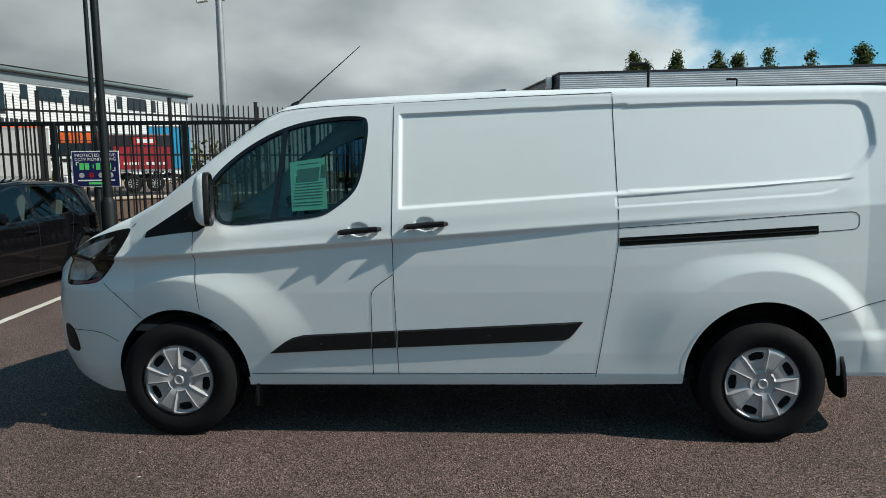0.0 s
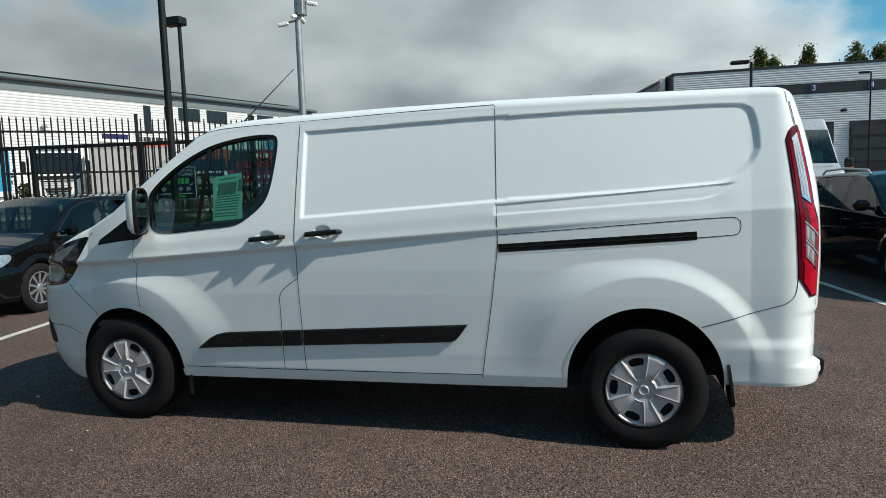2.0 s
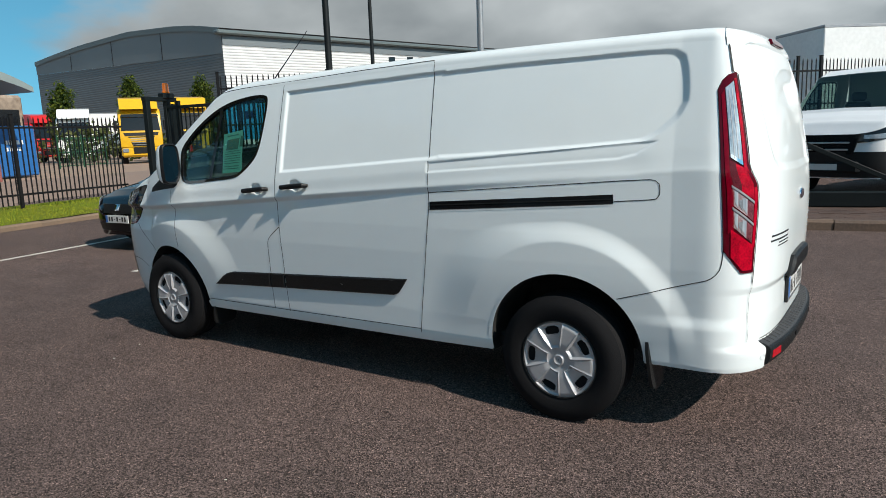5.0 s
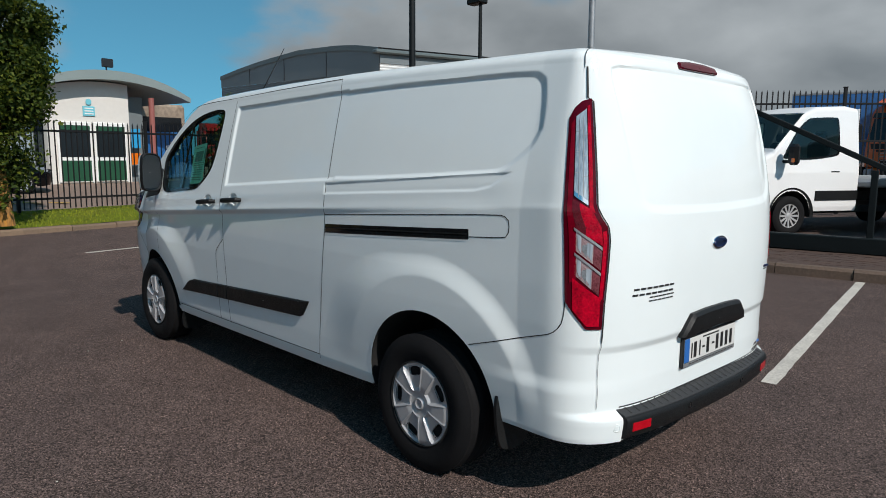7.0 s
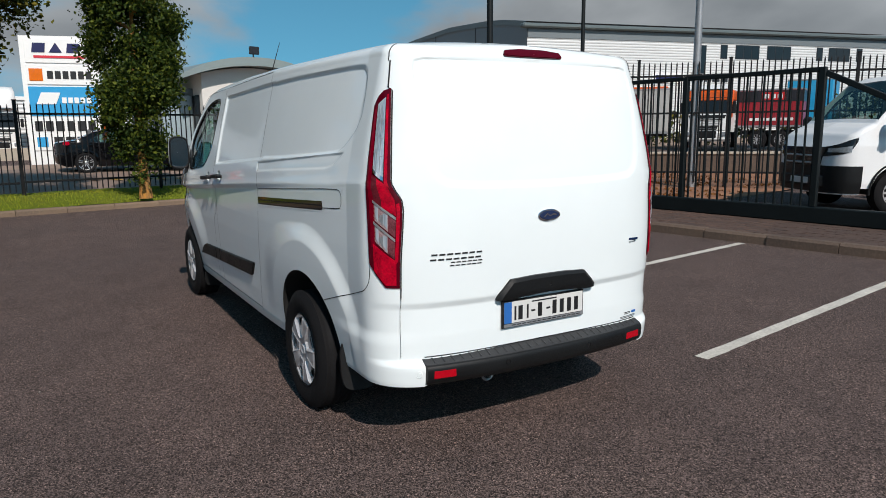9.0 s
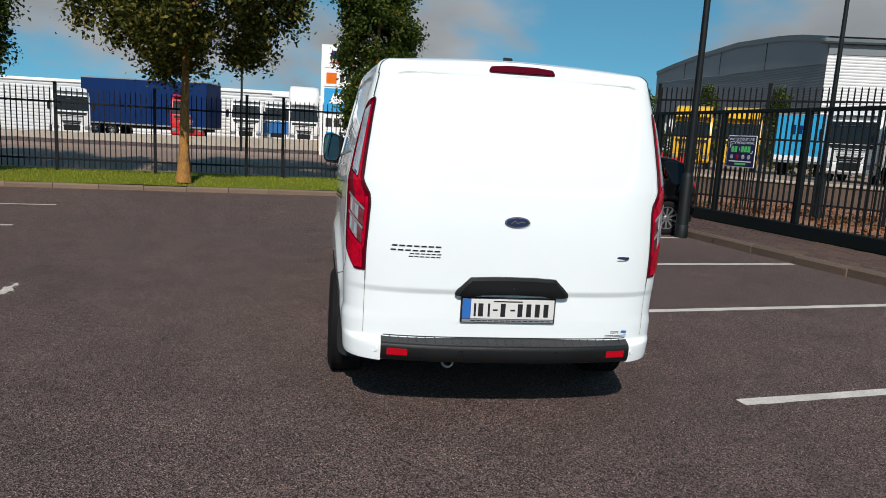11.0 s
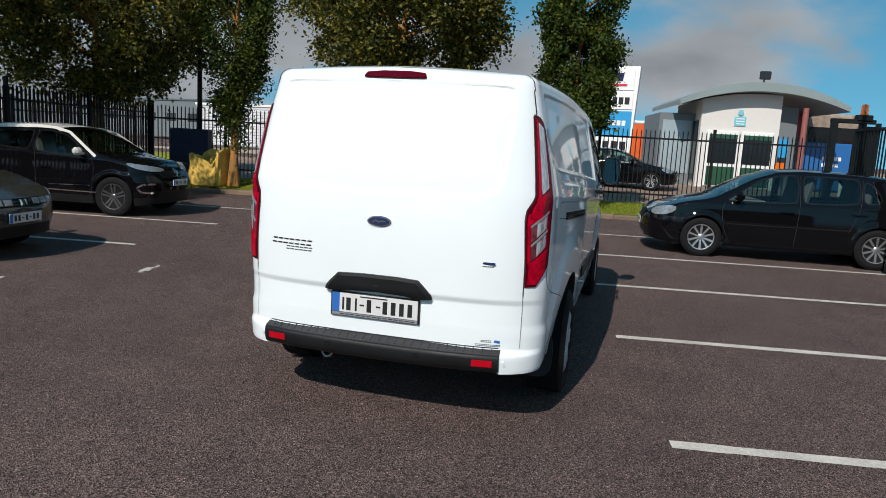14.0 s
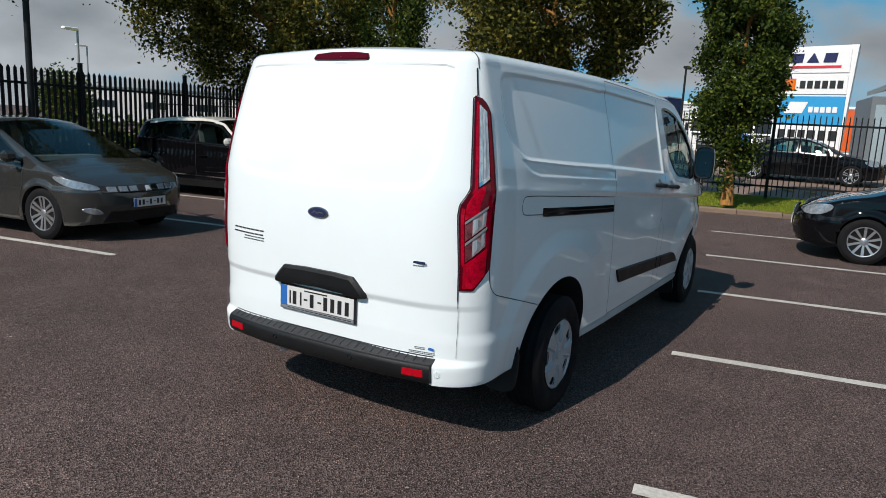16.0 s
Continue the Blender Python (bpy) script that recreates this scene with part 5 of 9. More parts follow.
bp = part("rear_bumper", bumper_piece([(-0.090, 0.470), (-0.012, 0.470), (-0.002, 0.468), (0.004, 0.462), (0.007, 0.445), (0.004, 0.405), (-0.006, 0.382), (-0.022, 0.370), (-0.09, 0.362)]), "black", van, "black rear bumper with a ribbed step")
part("step_tread", bumper_piece([(-0.090, 0.498), (-0.066, 0.497), (-0.010, 0.4755), (-0.004, 0.472), (-0.004, 0.466), (-0.09, 0.466)]), "step", bp, "tread of the step, its dark grey lightened as if sunlit")
rib_me = MB().box((0, 0, 0), (0.050, 0.009, 0.008), 0.003).mesh("step_rib")
for y in np.linspace(-0.645, 0.645, 28):
    part("step_rib", rib_me, "step", bp, m=Matrix.Translation((float(b_x(y)) - 0.036, y, 0.4855)) @ Matrix.Rotation(0.34, 4, "Y"))
for y in (-0.606, 0.606):
    yaw = math.copysign(math.degrees(math.atan(0.060 * 2.6 * (0.606 / 0.692) ** 1.6 / 0.692)), y)
    part("reflector", MB().box((0, 0, 0), (0.008, 0.112, 0.041), 0.003, pose(float(b_x(y)) + 0.003, y, 0.424, 0, 0, yaw)), "reflector", bp, "red reflector")
for y in (-0.27, 0.25):
    part("sensor", MB().lathe([(0.014, 0.0), (0.014, 0.003), (0.011, 0.0035), (0.011, 0.0015), (0.0, 0.0015)], 20, "x", Matrix.Translation((float(b_x(y)) + 0.0055, y, 0.434))), "gloss", bp)
for y in (-0.722, 0.722):
    px_, pn = BACK.at(np.array([y]), np.array([0.425]))[0], Vector((0.80, math.copysign(0.6, y), 0))
    part("sensor", MB().lathe([(0.0175, -0.004), (0.0175, 0.002), (0.0145, 0.003), (0.0135, 0.0005), (0.011, 0.0005), (0.010, 0.003), (0.0, 0.003)], 20, "x", Matrix.Translation(px_) @ Vector((1, 0, 0)).rotation_difference(pn).to_matrix().to_4x4()), "white", van)
part("tow_eye", MB().tube([(2.56, -0.32 + 0.030 * math.cos(a), 0.345 + 0.028 * math.sin(a)) for a in np.linspace(0, 2 * math.pi, 17)], 0.007, 8, caps=False), "galv", van, "steel towing eye")
# belly and chassis, so that light does not pass under the floor
part("underbody", MB().box((0.05, 0, 0.36), (3.0, 1.7, 0.08), 0.02).box((0.0, 0, 0.50), (4.6, 1.08, 0.20), 0.02).box((2.25, 0, 0.42), (0.55, 1.5, 0.10), 0.02).box((-2.2, 0, 0.33), (0.4, 1.3, 0.08), 0.02), "dark", van, "dark underside")
for x in (-1.645, 1.65):
    part("axle", MB().tube([(x, -0.86, 0.336), (x, 0.86, 0.336)], 0.045, 10), "dark", van)
# cab: floor, bulkhead, dashboard, wheel, seats
part("bulkhead", MB().box((-0.33, 0, 1.10), (0.03, 1.66, 1.40), 0.01), "trimgrey", van, "grey bulkhead behind the seats")
part("cab_floor", MB().box((-1.15, 0, 0.62), (1.6, 1.7, 0.04)), "trimgrey", van)
part("dashboard", MB().box((-1.60, 0, 1.12), (0.42, 1.66, 0.24), 0.06), "trimgrey", van, "grey dashboard")
part("headliner", MB().box((-0.72, 0, 1.905), (0.62, 1.36, 0.02), 0.008), "trimgrey", van)
for y in (-0.82, 0.82):
    part("door_trim", MB().box((-0.95, y, 0.93), (1.05, 0.05, 0.56), 0.02), "trimgrey", van)
part("steering_wheel", MB().tube([(-1.30 + 0.06 * math.sin(a), 0.42 + 0.19 * math.cos(a), 1.15 + 0.18 * math.sin(a)) for a in np.linspace(0, 2 * math.pi, 33)], 0.016, 8, caps=False), "black", van, "steering wheel")
for y in (-0.60, -0.22, 0.45):
    seat = part("seat", MB().box((-0.86, y, 0.88), (0.50, 0.44, 0.16), 0.06), "seat", van, "dark cloth seat")
    part("backrest", MB().box((0, 0, 0.30), (0.14, 0.46, 0.66), 0.06, pose(-0.62, y, 0.90, 0, 9, 0)), "seat", seat)
    part("headrest", MB().box((0, 0, 0), (0.10, 0.27, 0.18), 0.045, pose(-0.50, y, 1.63, 0, 9, 0)), "seat", seat)
# price sheet inside the side window
sheet = MB()
LEFT.plate(sheet, np.array([(-0.965, 1.585), (-0.955, 1.46), (-0.945, 1.312), (-0.85, 1.318), (-0.742, 1.325), (-0.752, 1.46), (-0.765, 1.612), (-0.86, 1.60)]), -0.022, 0.0)
sh = part("price_sheet", sheet, "paper", van, "printed sheet stuck inside the window")
def sheet_pt(u, v):
    return (-0.955 + 0.198 * u + 0.020 * (v), 1.318 + 0.268 * v + 0.022 * u * (v * 0.6 + 0.4))
def sheet_bar(u0, u1, v0, v1, mt, nm="print_bar"):
    mb = MB()
    LEFT.plate(mb, np.array([sheet_pt(u0, v0), sheet_pt(u1, v0), sheet_pt(u1, v1), sheet_pt(u0, v1)]), -0.0205, 0.0, rings=2)
    part(nm, mb, mt, sh)
sheet_bar(0.10, 0.74, 0.57, 0.84, "print", "print_picture")
sheet_bar(0.80, 0.95, 0.62, 0.88, "print", "print_picture")
for v in (0.93, 0.52, 0.46, 0.40, 0.34, 0.28, 0.22, 0.14, 0.08):
    sheet_bar(0.08, 0.9 if v != 0.93 else 0.7, v, v + 0.014, "print")
# aerial on the roof
ant = MB().tube([(-1.12, -0.3, 1.90), (-1.09, -0.3, 1.955), (-1.06, -0.3, 1.975)], [0.03, 0.018, 0.008], 10)
an = part("aerial", ant, "black", van, "thin raked roof aerial")
part("aerial_rod", MB().tube([(-1.07, -0.3, 1.965), (-1.0, -0.3, 2.025), (-0.65, -0.3, 2.315)], [0.006, 0.005, 0.0025], 8), "ink", an)

# ---- parked cars ----
M["carblack"] = mat("car_black", (0.004, 0.004, 0.005), 0.04, var=0.3, scale=1.2, spec=0.28)
M["cargrey"] = mat("car_grey", (0.068, 0.068, 0.065), 0.13, metal=0.55, var=0.12, scale=1.2, coat=0.5)
M["carsilver"] = mat("car_silver", (0.52, 0.53, 0.54), 0.28, metal=0.35, var=0.1, scale=1.2, coat=0.4)
M["carcream"] = mat("car_cream", (0.62, 0.60, 0.54), 0.08, var=0.05)
M["carnavy"] = mat("car_navy", (0.012, 0.018, 0.035), 0.08, var=0.2)
M["cglass"] = glass("car_glass", (0.36, 0.48, 0.45))


def car_wheel(parent, x, y, r, rim, spokes, rim_mat, side, tw=0.20, label=""):
    """A wheel with a tyre and a spoked rim; side: +1 for +y."""
    base = Matrix.Translation((x, y, r)) @ Matrix.Rotation(0 if side < 0 else math.pi, 4, "Z")
    h = part("wheel", MB().lathe([(0.02, 0.07), (rim - 0.02, 0.07), (rim - 0.004, 0.045), (rim, 0.004), (rim - 0.012, 0.0), (rim - 0.02, 0.02)], 40, caps=False), "dark", parent, m=base)
    part("tyre", tyre(r, rim, tw), "rubber", h, m=Matrix.Translation((0, tw / 2 - 0.004, 0)))
    mb = MB()
    for k in range(spokes):
        a = 2 * math.pi * k / spokes
        m = Matrix.Rotation(a, 4, "Y")
        for s in ((-1, 1) if spokes <= 6 else (0,)):
            o = s * 0.020
            mb.add([(o - 0.014, 0.016, 0.04), (o + 0.014, 0.016, 0.04), (o * 1.7 + 0.018, 0.0, rim - 0.008), (o * 1.7 - 0.018, 0.0, rim - 0.008),
                    (o - 0.014, 0.05, 0.04), (o + 0.014, 0.05, 0.04), (o * 1.7 + 0.018, 0.05, rim - 0.008), (o * 1.7 - 0.018, 0.05, rim - 0.008)],
                   [(0, 1, 2, 3), (0, 4, 5, 1), (1, 5, 6, 2), (3, 2, 6, 7), (0, 3, 7, 4)], m)
    mb.lathe([(0.0, 0.004), (0.03, 0.004), (0.05, 0.014), (0.055, 0.05)], 24)
    mb.lathe([(rim - 0.014, 0.03), (rim - 0.012, 0.0), (rim, -0.003), (rim + 0.004, 0.004)], 48, caps=False)
    part("rim", mb, rim_mat, h, label)


def loft_car(name, label, m, s, group=""):
    """A car with its nose along +x. s: its outline and parts."""
    top = np.array(s["top"], float)
    L0, L1 = top[0, 0], top[-1, 0]
    hw, belt = s["width"] / 2, s["belt"]
    cl = s.get("corner", 0.55)
    arches = s["arches"]
    wins = [soften(w, 0.05) for w in s["windows"]]

    def width(x, z):
        lo = np.interp(z, [0.15, 0.25, 0.40, 0.60, 0.78, 0.9], [hw * 0.93, hw * 0.965, hw * 0.985, hw, hw * 0.992, hw * 0.982])
        b = np.interp(x, belt[0], belt[1])
        over = np.maximum(0, z - b)
        w = lo - 0.36 * over - 0.10 * over ** 2
        for cx, cz, r in arches:
            d = np.hypot(x - cx, z - cz)
            w = w + 0.020 * smoothstep(r + 0.09, r + 0.02, d)
        w = w - 0.05 * (np.maximum(0, np.abs(x) - (L1 - L0) * 0.30) / 0.6) ** 2
        return w

    front = lambda z: cl * np.interp(z, s["nose"][0], s["nose"][1])
    rear = lambda z: cl * np.interp(z, s["tail"][0], s["tail"][1])
    mid = np.linspace(L0 + cl, L1 - cl, 200)
    ss = np.sin(np.linspace(0, math.pi / 2, 48)[1:]) ** (2 / 2.6)
    nominal = np.r_[(L0 + cl - cl * ss)[::-1], mid, L1 - cl + cl * ss]
    kind = np.r_[-ss[::-1], np.zeros(len(mid)), ss]
    zt = np.interp(nominal, top[:, 0], top[:, 1])
    zt = np.convolve(np.pad(zt, 2, mode="edge"), np.ones(5) / 5, "valid")
    zb = np.interp(nominal, [L0, L0 + 0.35, L1 - 0.35, L1], [0.32, 0.20, 0.20, 0.24])
    rad, camber = 0.07, 0.035
    sh = zt - camber - rad * 0.8
    sh = np.maximum(sh, zb + 0.25)
    rows = [(zb + (sh - zb) * f, 1.0, 0.0) for f in np.linspace(0, 1, 84)]
    rows += [(sh + rad * 0.8 * math.sin(a), 1.0, rad * (1 - math.cos(a))) for a in np.linspace(0, math.pi / 2, 6)[1:]]
    rows += [(sh + rad * 0.8 + camber * (1 - (1 - k) ** 2), 1 - k, rad) for k in np.linspace(0, 1, 10)[1:]]
    G = []
    for z, shrink, ins in rows:
        zz = np.minimum(z, sh)
        xs = np.where(kind > 0, L1 - cl + front(z) * kind, np.where(kind < 0, L0 + cl + rear(z) * kind, nominal))
        k = np.abs(kind)
        w = width(np.clip(xs, L0 + cl, L1 - cl), zz) * (1 - k ** 2.6) ** (1 / 2.6)
        G.append(np.stack([xs, np.maximum(0, w - ins * np.minimum(1, w / 0.3)) * shrink, z], -1))
    G = np.stack(G)
    ns = 84

    def cutd(x, z):
        d = np.full(np.shape(x), 9.0)
        for cx, cz, r in arches:
            dd = np.hypot(x - cx, z - cz) - r
            d = np.minimum(d, np.where(z < cz, np.abs(x - cx) - r, dd))
        return d

    def wind(x, z):
        d = np.full(np.shape(x), 9.0)
        for w in wins:
            d = np.minimum(d, sdf_poly(x, z, w))
        return d

    both = lambda x, z: np.where(np.abs(cutd(x, z)) < np.abs(wind(x, z)), cutd(x, z), wind(x, z))
    X, Z = G[:ns, :, 0].copy(), G[:ns, :, 2].copy()
    d = both(X, Z)
    e = 0.003
    gx, gz = (both(X + e, Z) - both(X - e, Z)) / (2 * e), (both(X, Z + e) - both(X, Z - e)) / (2 * e)
    near = (np.abs(d) < 0.011) & (np.abs(kind) < 0.6)[None, :]
    X, Z = np.where(near, X - d * gx, X), np.where(near, Z - d * gz, Z)
    turn = np.clip((X - (L1 - cl)) / front(Z), 0, 1) + np.clip((L0 + cl - X) / rear(Z), 0, 1)
    Wd = width(np.clip(X, L0 + cl, L1 - cl), Z) * (1 - np.clip(turn, 0, 1) ** 2.6) ** (1 / 2.6)
    G[:ns][near] = np.stack([X, Wd, Z], -1)[near]
    C = (G[:-1, :-1] + G[1:, 1:] + G[1:, :-1] + G[:-1, 1:]) / 4
    ri = np.arange(len(G) - 1)[:, None]
    side_row = ri < ns - 1
    arch = (cutd(C[..., 0], C[..., 2]) < 0) & side_row
    wmask = (wind(C[..., 0], C[..., 2]) < 0) & side_row
    scr = np.zeros(arch.shape, int)
    for k, (x0, x1) in enumerate(s["screens"]):
        scr = np.where((ri >= ns + 3) & (C[..., 0] > x0) & (C[..., 0] < x1), k + 1, scr)
    car = thing(name, label, s.get("category", "car"), group, m)
    paint_m, roof_m = s["paint"], s.get("roof", s["paint"])

    def pair(nm, keep, mt, lab="", both_sides=True):
        if not keep.any():
            return
        mb = MB().grid(G, keep)
        mb.grid(G * np.array([1, -1, 1]), keep)
        me = mb.mesh(nm, 0)
        bm = bmesh.new()
        bm.from_mesh(me)
        bmesh.ops.remove_doubles(bm, verts=bm.verts, dist=0.0008)
        bmesh.ops.recalc_face_normals(bm, faces=bm.faces)
        bm.to_mesh(me)
        bm.free()
        me.shade_smooth()
        me.set_sharp_from_angle(angle=radians(40))
        return part(nm, me, mt, car, lab)

    solid = ~arch & ~wmask & (scr == 0)
    roof_sel = solid & (ri >= ns) & (C[..., 0] > s["screens"][-1][1] - 0.05) & (C[..., 0] < s["screens"][0][0] + 0.05)
    if len(s["screens"]) == 1:
        roof_sel = solid & (ri >= ns) & (C[..., 0] < s["screens"][0][0] + 0.05)
    skirt = solid & side_row & (C[..., 2] < s.get("skirt", 0.0))
    pillars = solid & side_row & (C[..., 2] > np.interp(C[..., 0], belt[0], belt[1]) + 0.03) & (C[..., 2] > 0.9)
    pair("body", solid & ~roof_sel & ~skirt & ~(pillars if s.get("dark_pillars") else np.zeros_like(pillars)), paint_m)
    if s.get("dark_pillars"):
        pair("pillars", solid & ~roof_sel & ~skirt & pillars, s.get("pillar_mat", "gloss"))
    pair("roof", roof_sel, roof_m, s.get("roof_label", ""))
    pair("lower_trim", skirt, "black")
    for k in range(len(s["screens"])):
        ob = pair("windscreen" if k == 0 else "rear_window", scr == k + 1, "cglass")
        if ob:
            ob.visible_shadow = False
    for w in wins:
        wm = (sdf_poly(C[..., 0], C[..., 2], w) < 0) & side_row
        for sg in (1, -1):
            if wm.any():
                ob = part("side_window", MB().grid(G * np.array([1, sg, 1]), wm), "cglass", car)
                ob.visible_shadow = False

    def surf(sg):
        def fn(x, z):
            x, z = np.asarray(x, float), np.asarray(z, float)
            k = np.clip((x - (L1 - cl)) / np.maximum(front(z), 1e-3), 0, 1) + np.clip(((L0 + cl) - x) / np.maximum(rear(z), 1e-3), 0, 1)
            return np.stack([x, sg * width(np.clip(x, L0 + cl, L1 - cl), z) * (1 - np.clip(k, 0, 1) ** 2.6) ** (1 / 2.6), z], -1)
        return Surf(fn, (0, sg, 0))

    def nosefn(y, z):
        y, z = np.asarray(y, float), np.asarray(z, float)
        k = np.clip(np.abs(y) / width(np.full(np.shape(z), L1 - cl), z), 0, 1)
        return np.stack([L1 - cl + front(z) * (1 - k ** 2.6) ** (1 / 2.6), y, z], -1)

    nose = Surf(nosefn, (1, 0, 0))
    for sg in (1, -1):
        S = surf(sg)
        for cx, cz, r in arches:
            ang = np.linspace(-0.1, math.pi + 0.1, 28)
            ox, oz = cx + r * np.cos(ang), cz + r * np.sin(ang)
            rim = S.at(ox, oz)
            inner = rim.copy()
            inner[:, 1] = sg * (hw - 0.34)
            part("arch_liner", MB().grid(np.stack([rim, inner])).prism(list(zip(ox, oz)), sg * (hw - 0.34), sg * (hw - 0.345)), "dark", car)
        for line in s.get("gaps", ()):
            g = MB()
            S.ribbon(g, resample(chaikin(line, 1, closed=False), 0.04), 0.006, 0.002)
            part("door_gap", g, "gap", car)
        for line, wd, mt in s.get("strips", ()):
            g = MB()
            S.ribbon(g, resample(line, 0.05), wd, 0.006)
            part("side_strip", g, mt, car)
        for w in wins:
            g = MB()
            S.ribbon(g, w, 0.022, 0.003, closed=True)
            part("window_trim", g, s.get("wtrim", "gloss"), car)
        for hx, hz in s.get("handles", ()):
            p = [S.at(np.array([hx + dx]), np.array([hz]), o)[0] for dx, o in ((-0.10, 0.0), (-0.08, 0.028), (0.08, 0.028), (0.10, 0.0))]
            part("door_handle", MB().tube(p, 0.012, 8), s.get("handle_mat", paint_m), car)
        mx, mz = s["mirror"]
        y0 = float(S.at(np.array([mx]), np.array([mz]))[0, 1])
        part("mirror", MB().box((mx - 0.02, y0 + sg * 0.13, mz + 0.04), (0.12, 0.19, 0.14), 0.045).box((mx, y0 + sg * 0.02, mz), (0.07, 0.08, 0.04), 0.015), s.get("mirror_mat", paint_m), car)
        for poly, mt, lab in s.get("lamps", ()):
            g = MB()
            S.plate(g, chaikin(poly, 2), 0.006, 0.010)
            part("headlamp" if np.mean([p[0] for p in poly]) > 0 else "tail_lamp", g, mt, car, lab)
    for poly, mt, nm, off in s.get("nose_parts", ()):
        g = MB()
        pp = np.array(poly, float)
        pp = np.vstack([resample(np.vstack([pp[i], pp[(i + 1) % len(pp)]]), 0.08)[:-1] for i in range(len(pp))])
        nose.plate(g, pp, off, 0.02, rings=5)
        part(nm, g, mt, car)
    for cx, cz, r in arches[:2]:
        for sg in (1, -1):
            car_wheel(car, cx, sg * (hw - 0.015), s["tyre"], s["rim"], s["spokes"], s.get("rim_mat", "alloy"), sg)
    part("underbody", MB().box(((L0 + L1) / 2, 0, 0.30), (L1 - L0 - 1.0, hw * 1.7, 0.12), 0.02).box(((L0 + L1) / 2, 0, 0.50), (L1 - L0 - 0.7, hw * 1.15, 0.35), 0.02), "dark", car)
    for x, y in s.get("seats", ()):
        for yy in (y, -y):
            part("seat", MB().box((x, yy, 0.72), (0.5, 0.48, 0.2), 0.06).box((0, 0, 0.3), (0.13, 0.46, 0.62), 0.05, pose(x - 0.27, yy, 0.78, 0, -12, 0)).box((0, 0, 0), (0.09, 0.25, 0.17), 0.04, pose(x - 0.42, yy, 1.28, 0, -12, 0)), "seat", car)
    part("dashboard", MB().box((s["screens"][0][0] + 0.25, 0, 0.86), (0.45, hw * 1.7, 0.18), 0.06), "trimgrey", car)
    if "plate" in s:
        px, pz = s["plate"]
        pl = part("number_plate", MB().box((px, 0, pz), (0.012, 0.52, 0.112), 0.003), "plate", car, "white registration plate")
        part("plate_band", MB().box((px + 0.007, -0.235, pz), (0.002, 0.045, 0.104)), "eu", pl)
        for k in range(7):
            part("plate_bar", MB().box((px + 0.007, -0.17 + k * 0.06, pz), (0.002, 0.034, 0.066 if k not in (2, 4) else 0.012)), "ink", pl)
    return car


def head_pose(x, y, hx, hy, z=0.0):
    """At (x, y), nose along (hx, hy)."""
    return Matrix.Translation((x, y, z)) @ Matrix.Rotation(math.atan2(hy, hx), 4, "Z")


HATCH = dict(
    width=1.75, paint="carblack", arches=[(1.29, 0.33, 0.335), (-1.29, 0.33, 0.335)], tyre=0.316, rim=0.205, spokes=10,
    top=[(-2.08, 0.72), (-2.06, 0.95), (-1.95, 1.16), (-1.72, 1.36), (-1.45, 1.43), (-0.9, 1.475), (-0.2, 1.485), (0.2, 1.455), (0.55, 1.33), (1.10, 1.02), (1.25, 0.97), (1.6, 0.90), (1.98, 0.79), (2.16, 0.66), (2.21, 0.55)],
    belt=([-2.0, 2.0], [0.96, 0.84]), corner=0.62, nose=([0.2, 0.45, 0.62, 0.75, 0.9], [0.90, 1.0, 0.98, 0.90, 0.72]), tail=([0.2, 0.5, 0.9, 1.1, 1.4], [0.93, 1.0, 0.97, 0.86, 0.62]),
    windows=[[(0.98, 0.92), (0.42, 1.30), (0.10, 1.375), (-0.10, 1.385), (-0.10, 0.945)], [(-0.17, 0.95), (-0.17, 1.385), (-0.9, 1.375), (-0.98, 1.35), (-0.98, 0.99)], [(-1.03, 1.0), (-1.03, 1.345), (-1.15, 1.31), (-1.29, 1.12), (-1.27, 1.02)]],
    screens=[(0.26, 1.12), (-1.98, -1.50)], mirror=(0.80, 0.97), handles=[(0.05, 0.80), (-0.98, 0.83)], handle_mat="carblack",
    gaps=[[(0.98, 0.9), (1.02, 0.75), (0.95, 0.42), (0.85, 0.28)], [(-0.13, 1.40), (-0.13, 0.9), (-0.10, 0.28)], [(-1.02, 1.36), (-1.0, 0.95), (-0.92, 0.72), (-0.86, 0.55)]],
    strips=[([(0.93, 0.565), (-0.10, 0.575)], 0.022, "gloss"), ([(-0.14, 0.575), (-0.9, 0.585)], 0.022, "gloss")],
    lamps=[([(2.10, 0.625), (1.88, 0.625), (1.73, 0.70), (1.70, 0.775), (1.80, 0.80), (2.04, 0.745)], "clear", "clear headlamp"), ([(-2.02, 0.88), (-1.80, 0.88), (-1.82, 1.0), (-1.98, 1.0)], "red", "red tail lamp")],
    nose_parts=[([(-0.36, 0.56), (0.36, 0.56), (0.40, 0.70), (-0.40, 0.70)], "black", "grille", 0.004), ([(-0.55, 0.30), (0.55, 0.30), (0.60, 0.42), (-0.60, 0.42)], "black", "lower_grille", 0.004),
                ([(-0.05, 0.60), (0.05, 0.60), (0.05, 0.69), (-0.05, 0.69)], "chrome", "badge", 0.012)],
    seats=[(0.05, 0.36), (-0.85, 0.36)], plate=(2.215, 0.48))

loft_car("hatchback_car", "black five-door hatchback parked by the fence", head_pose(-6.57, 3.66, 0.06, -0.998), HATCH)

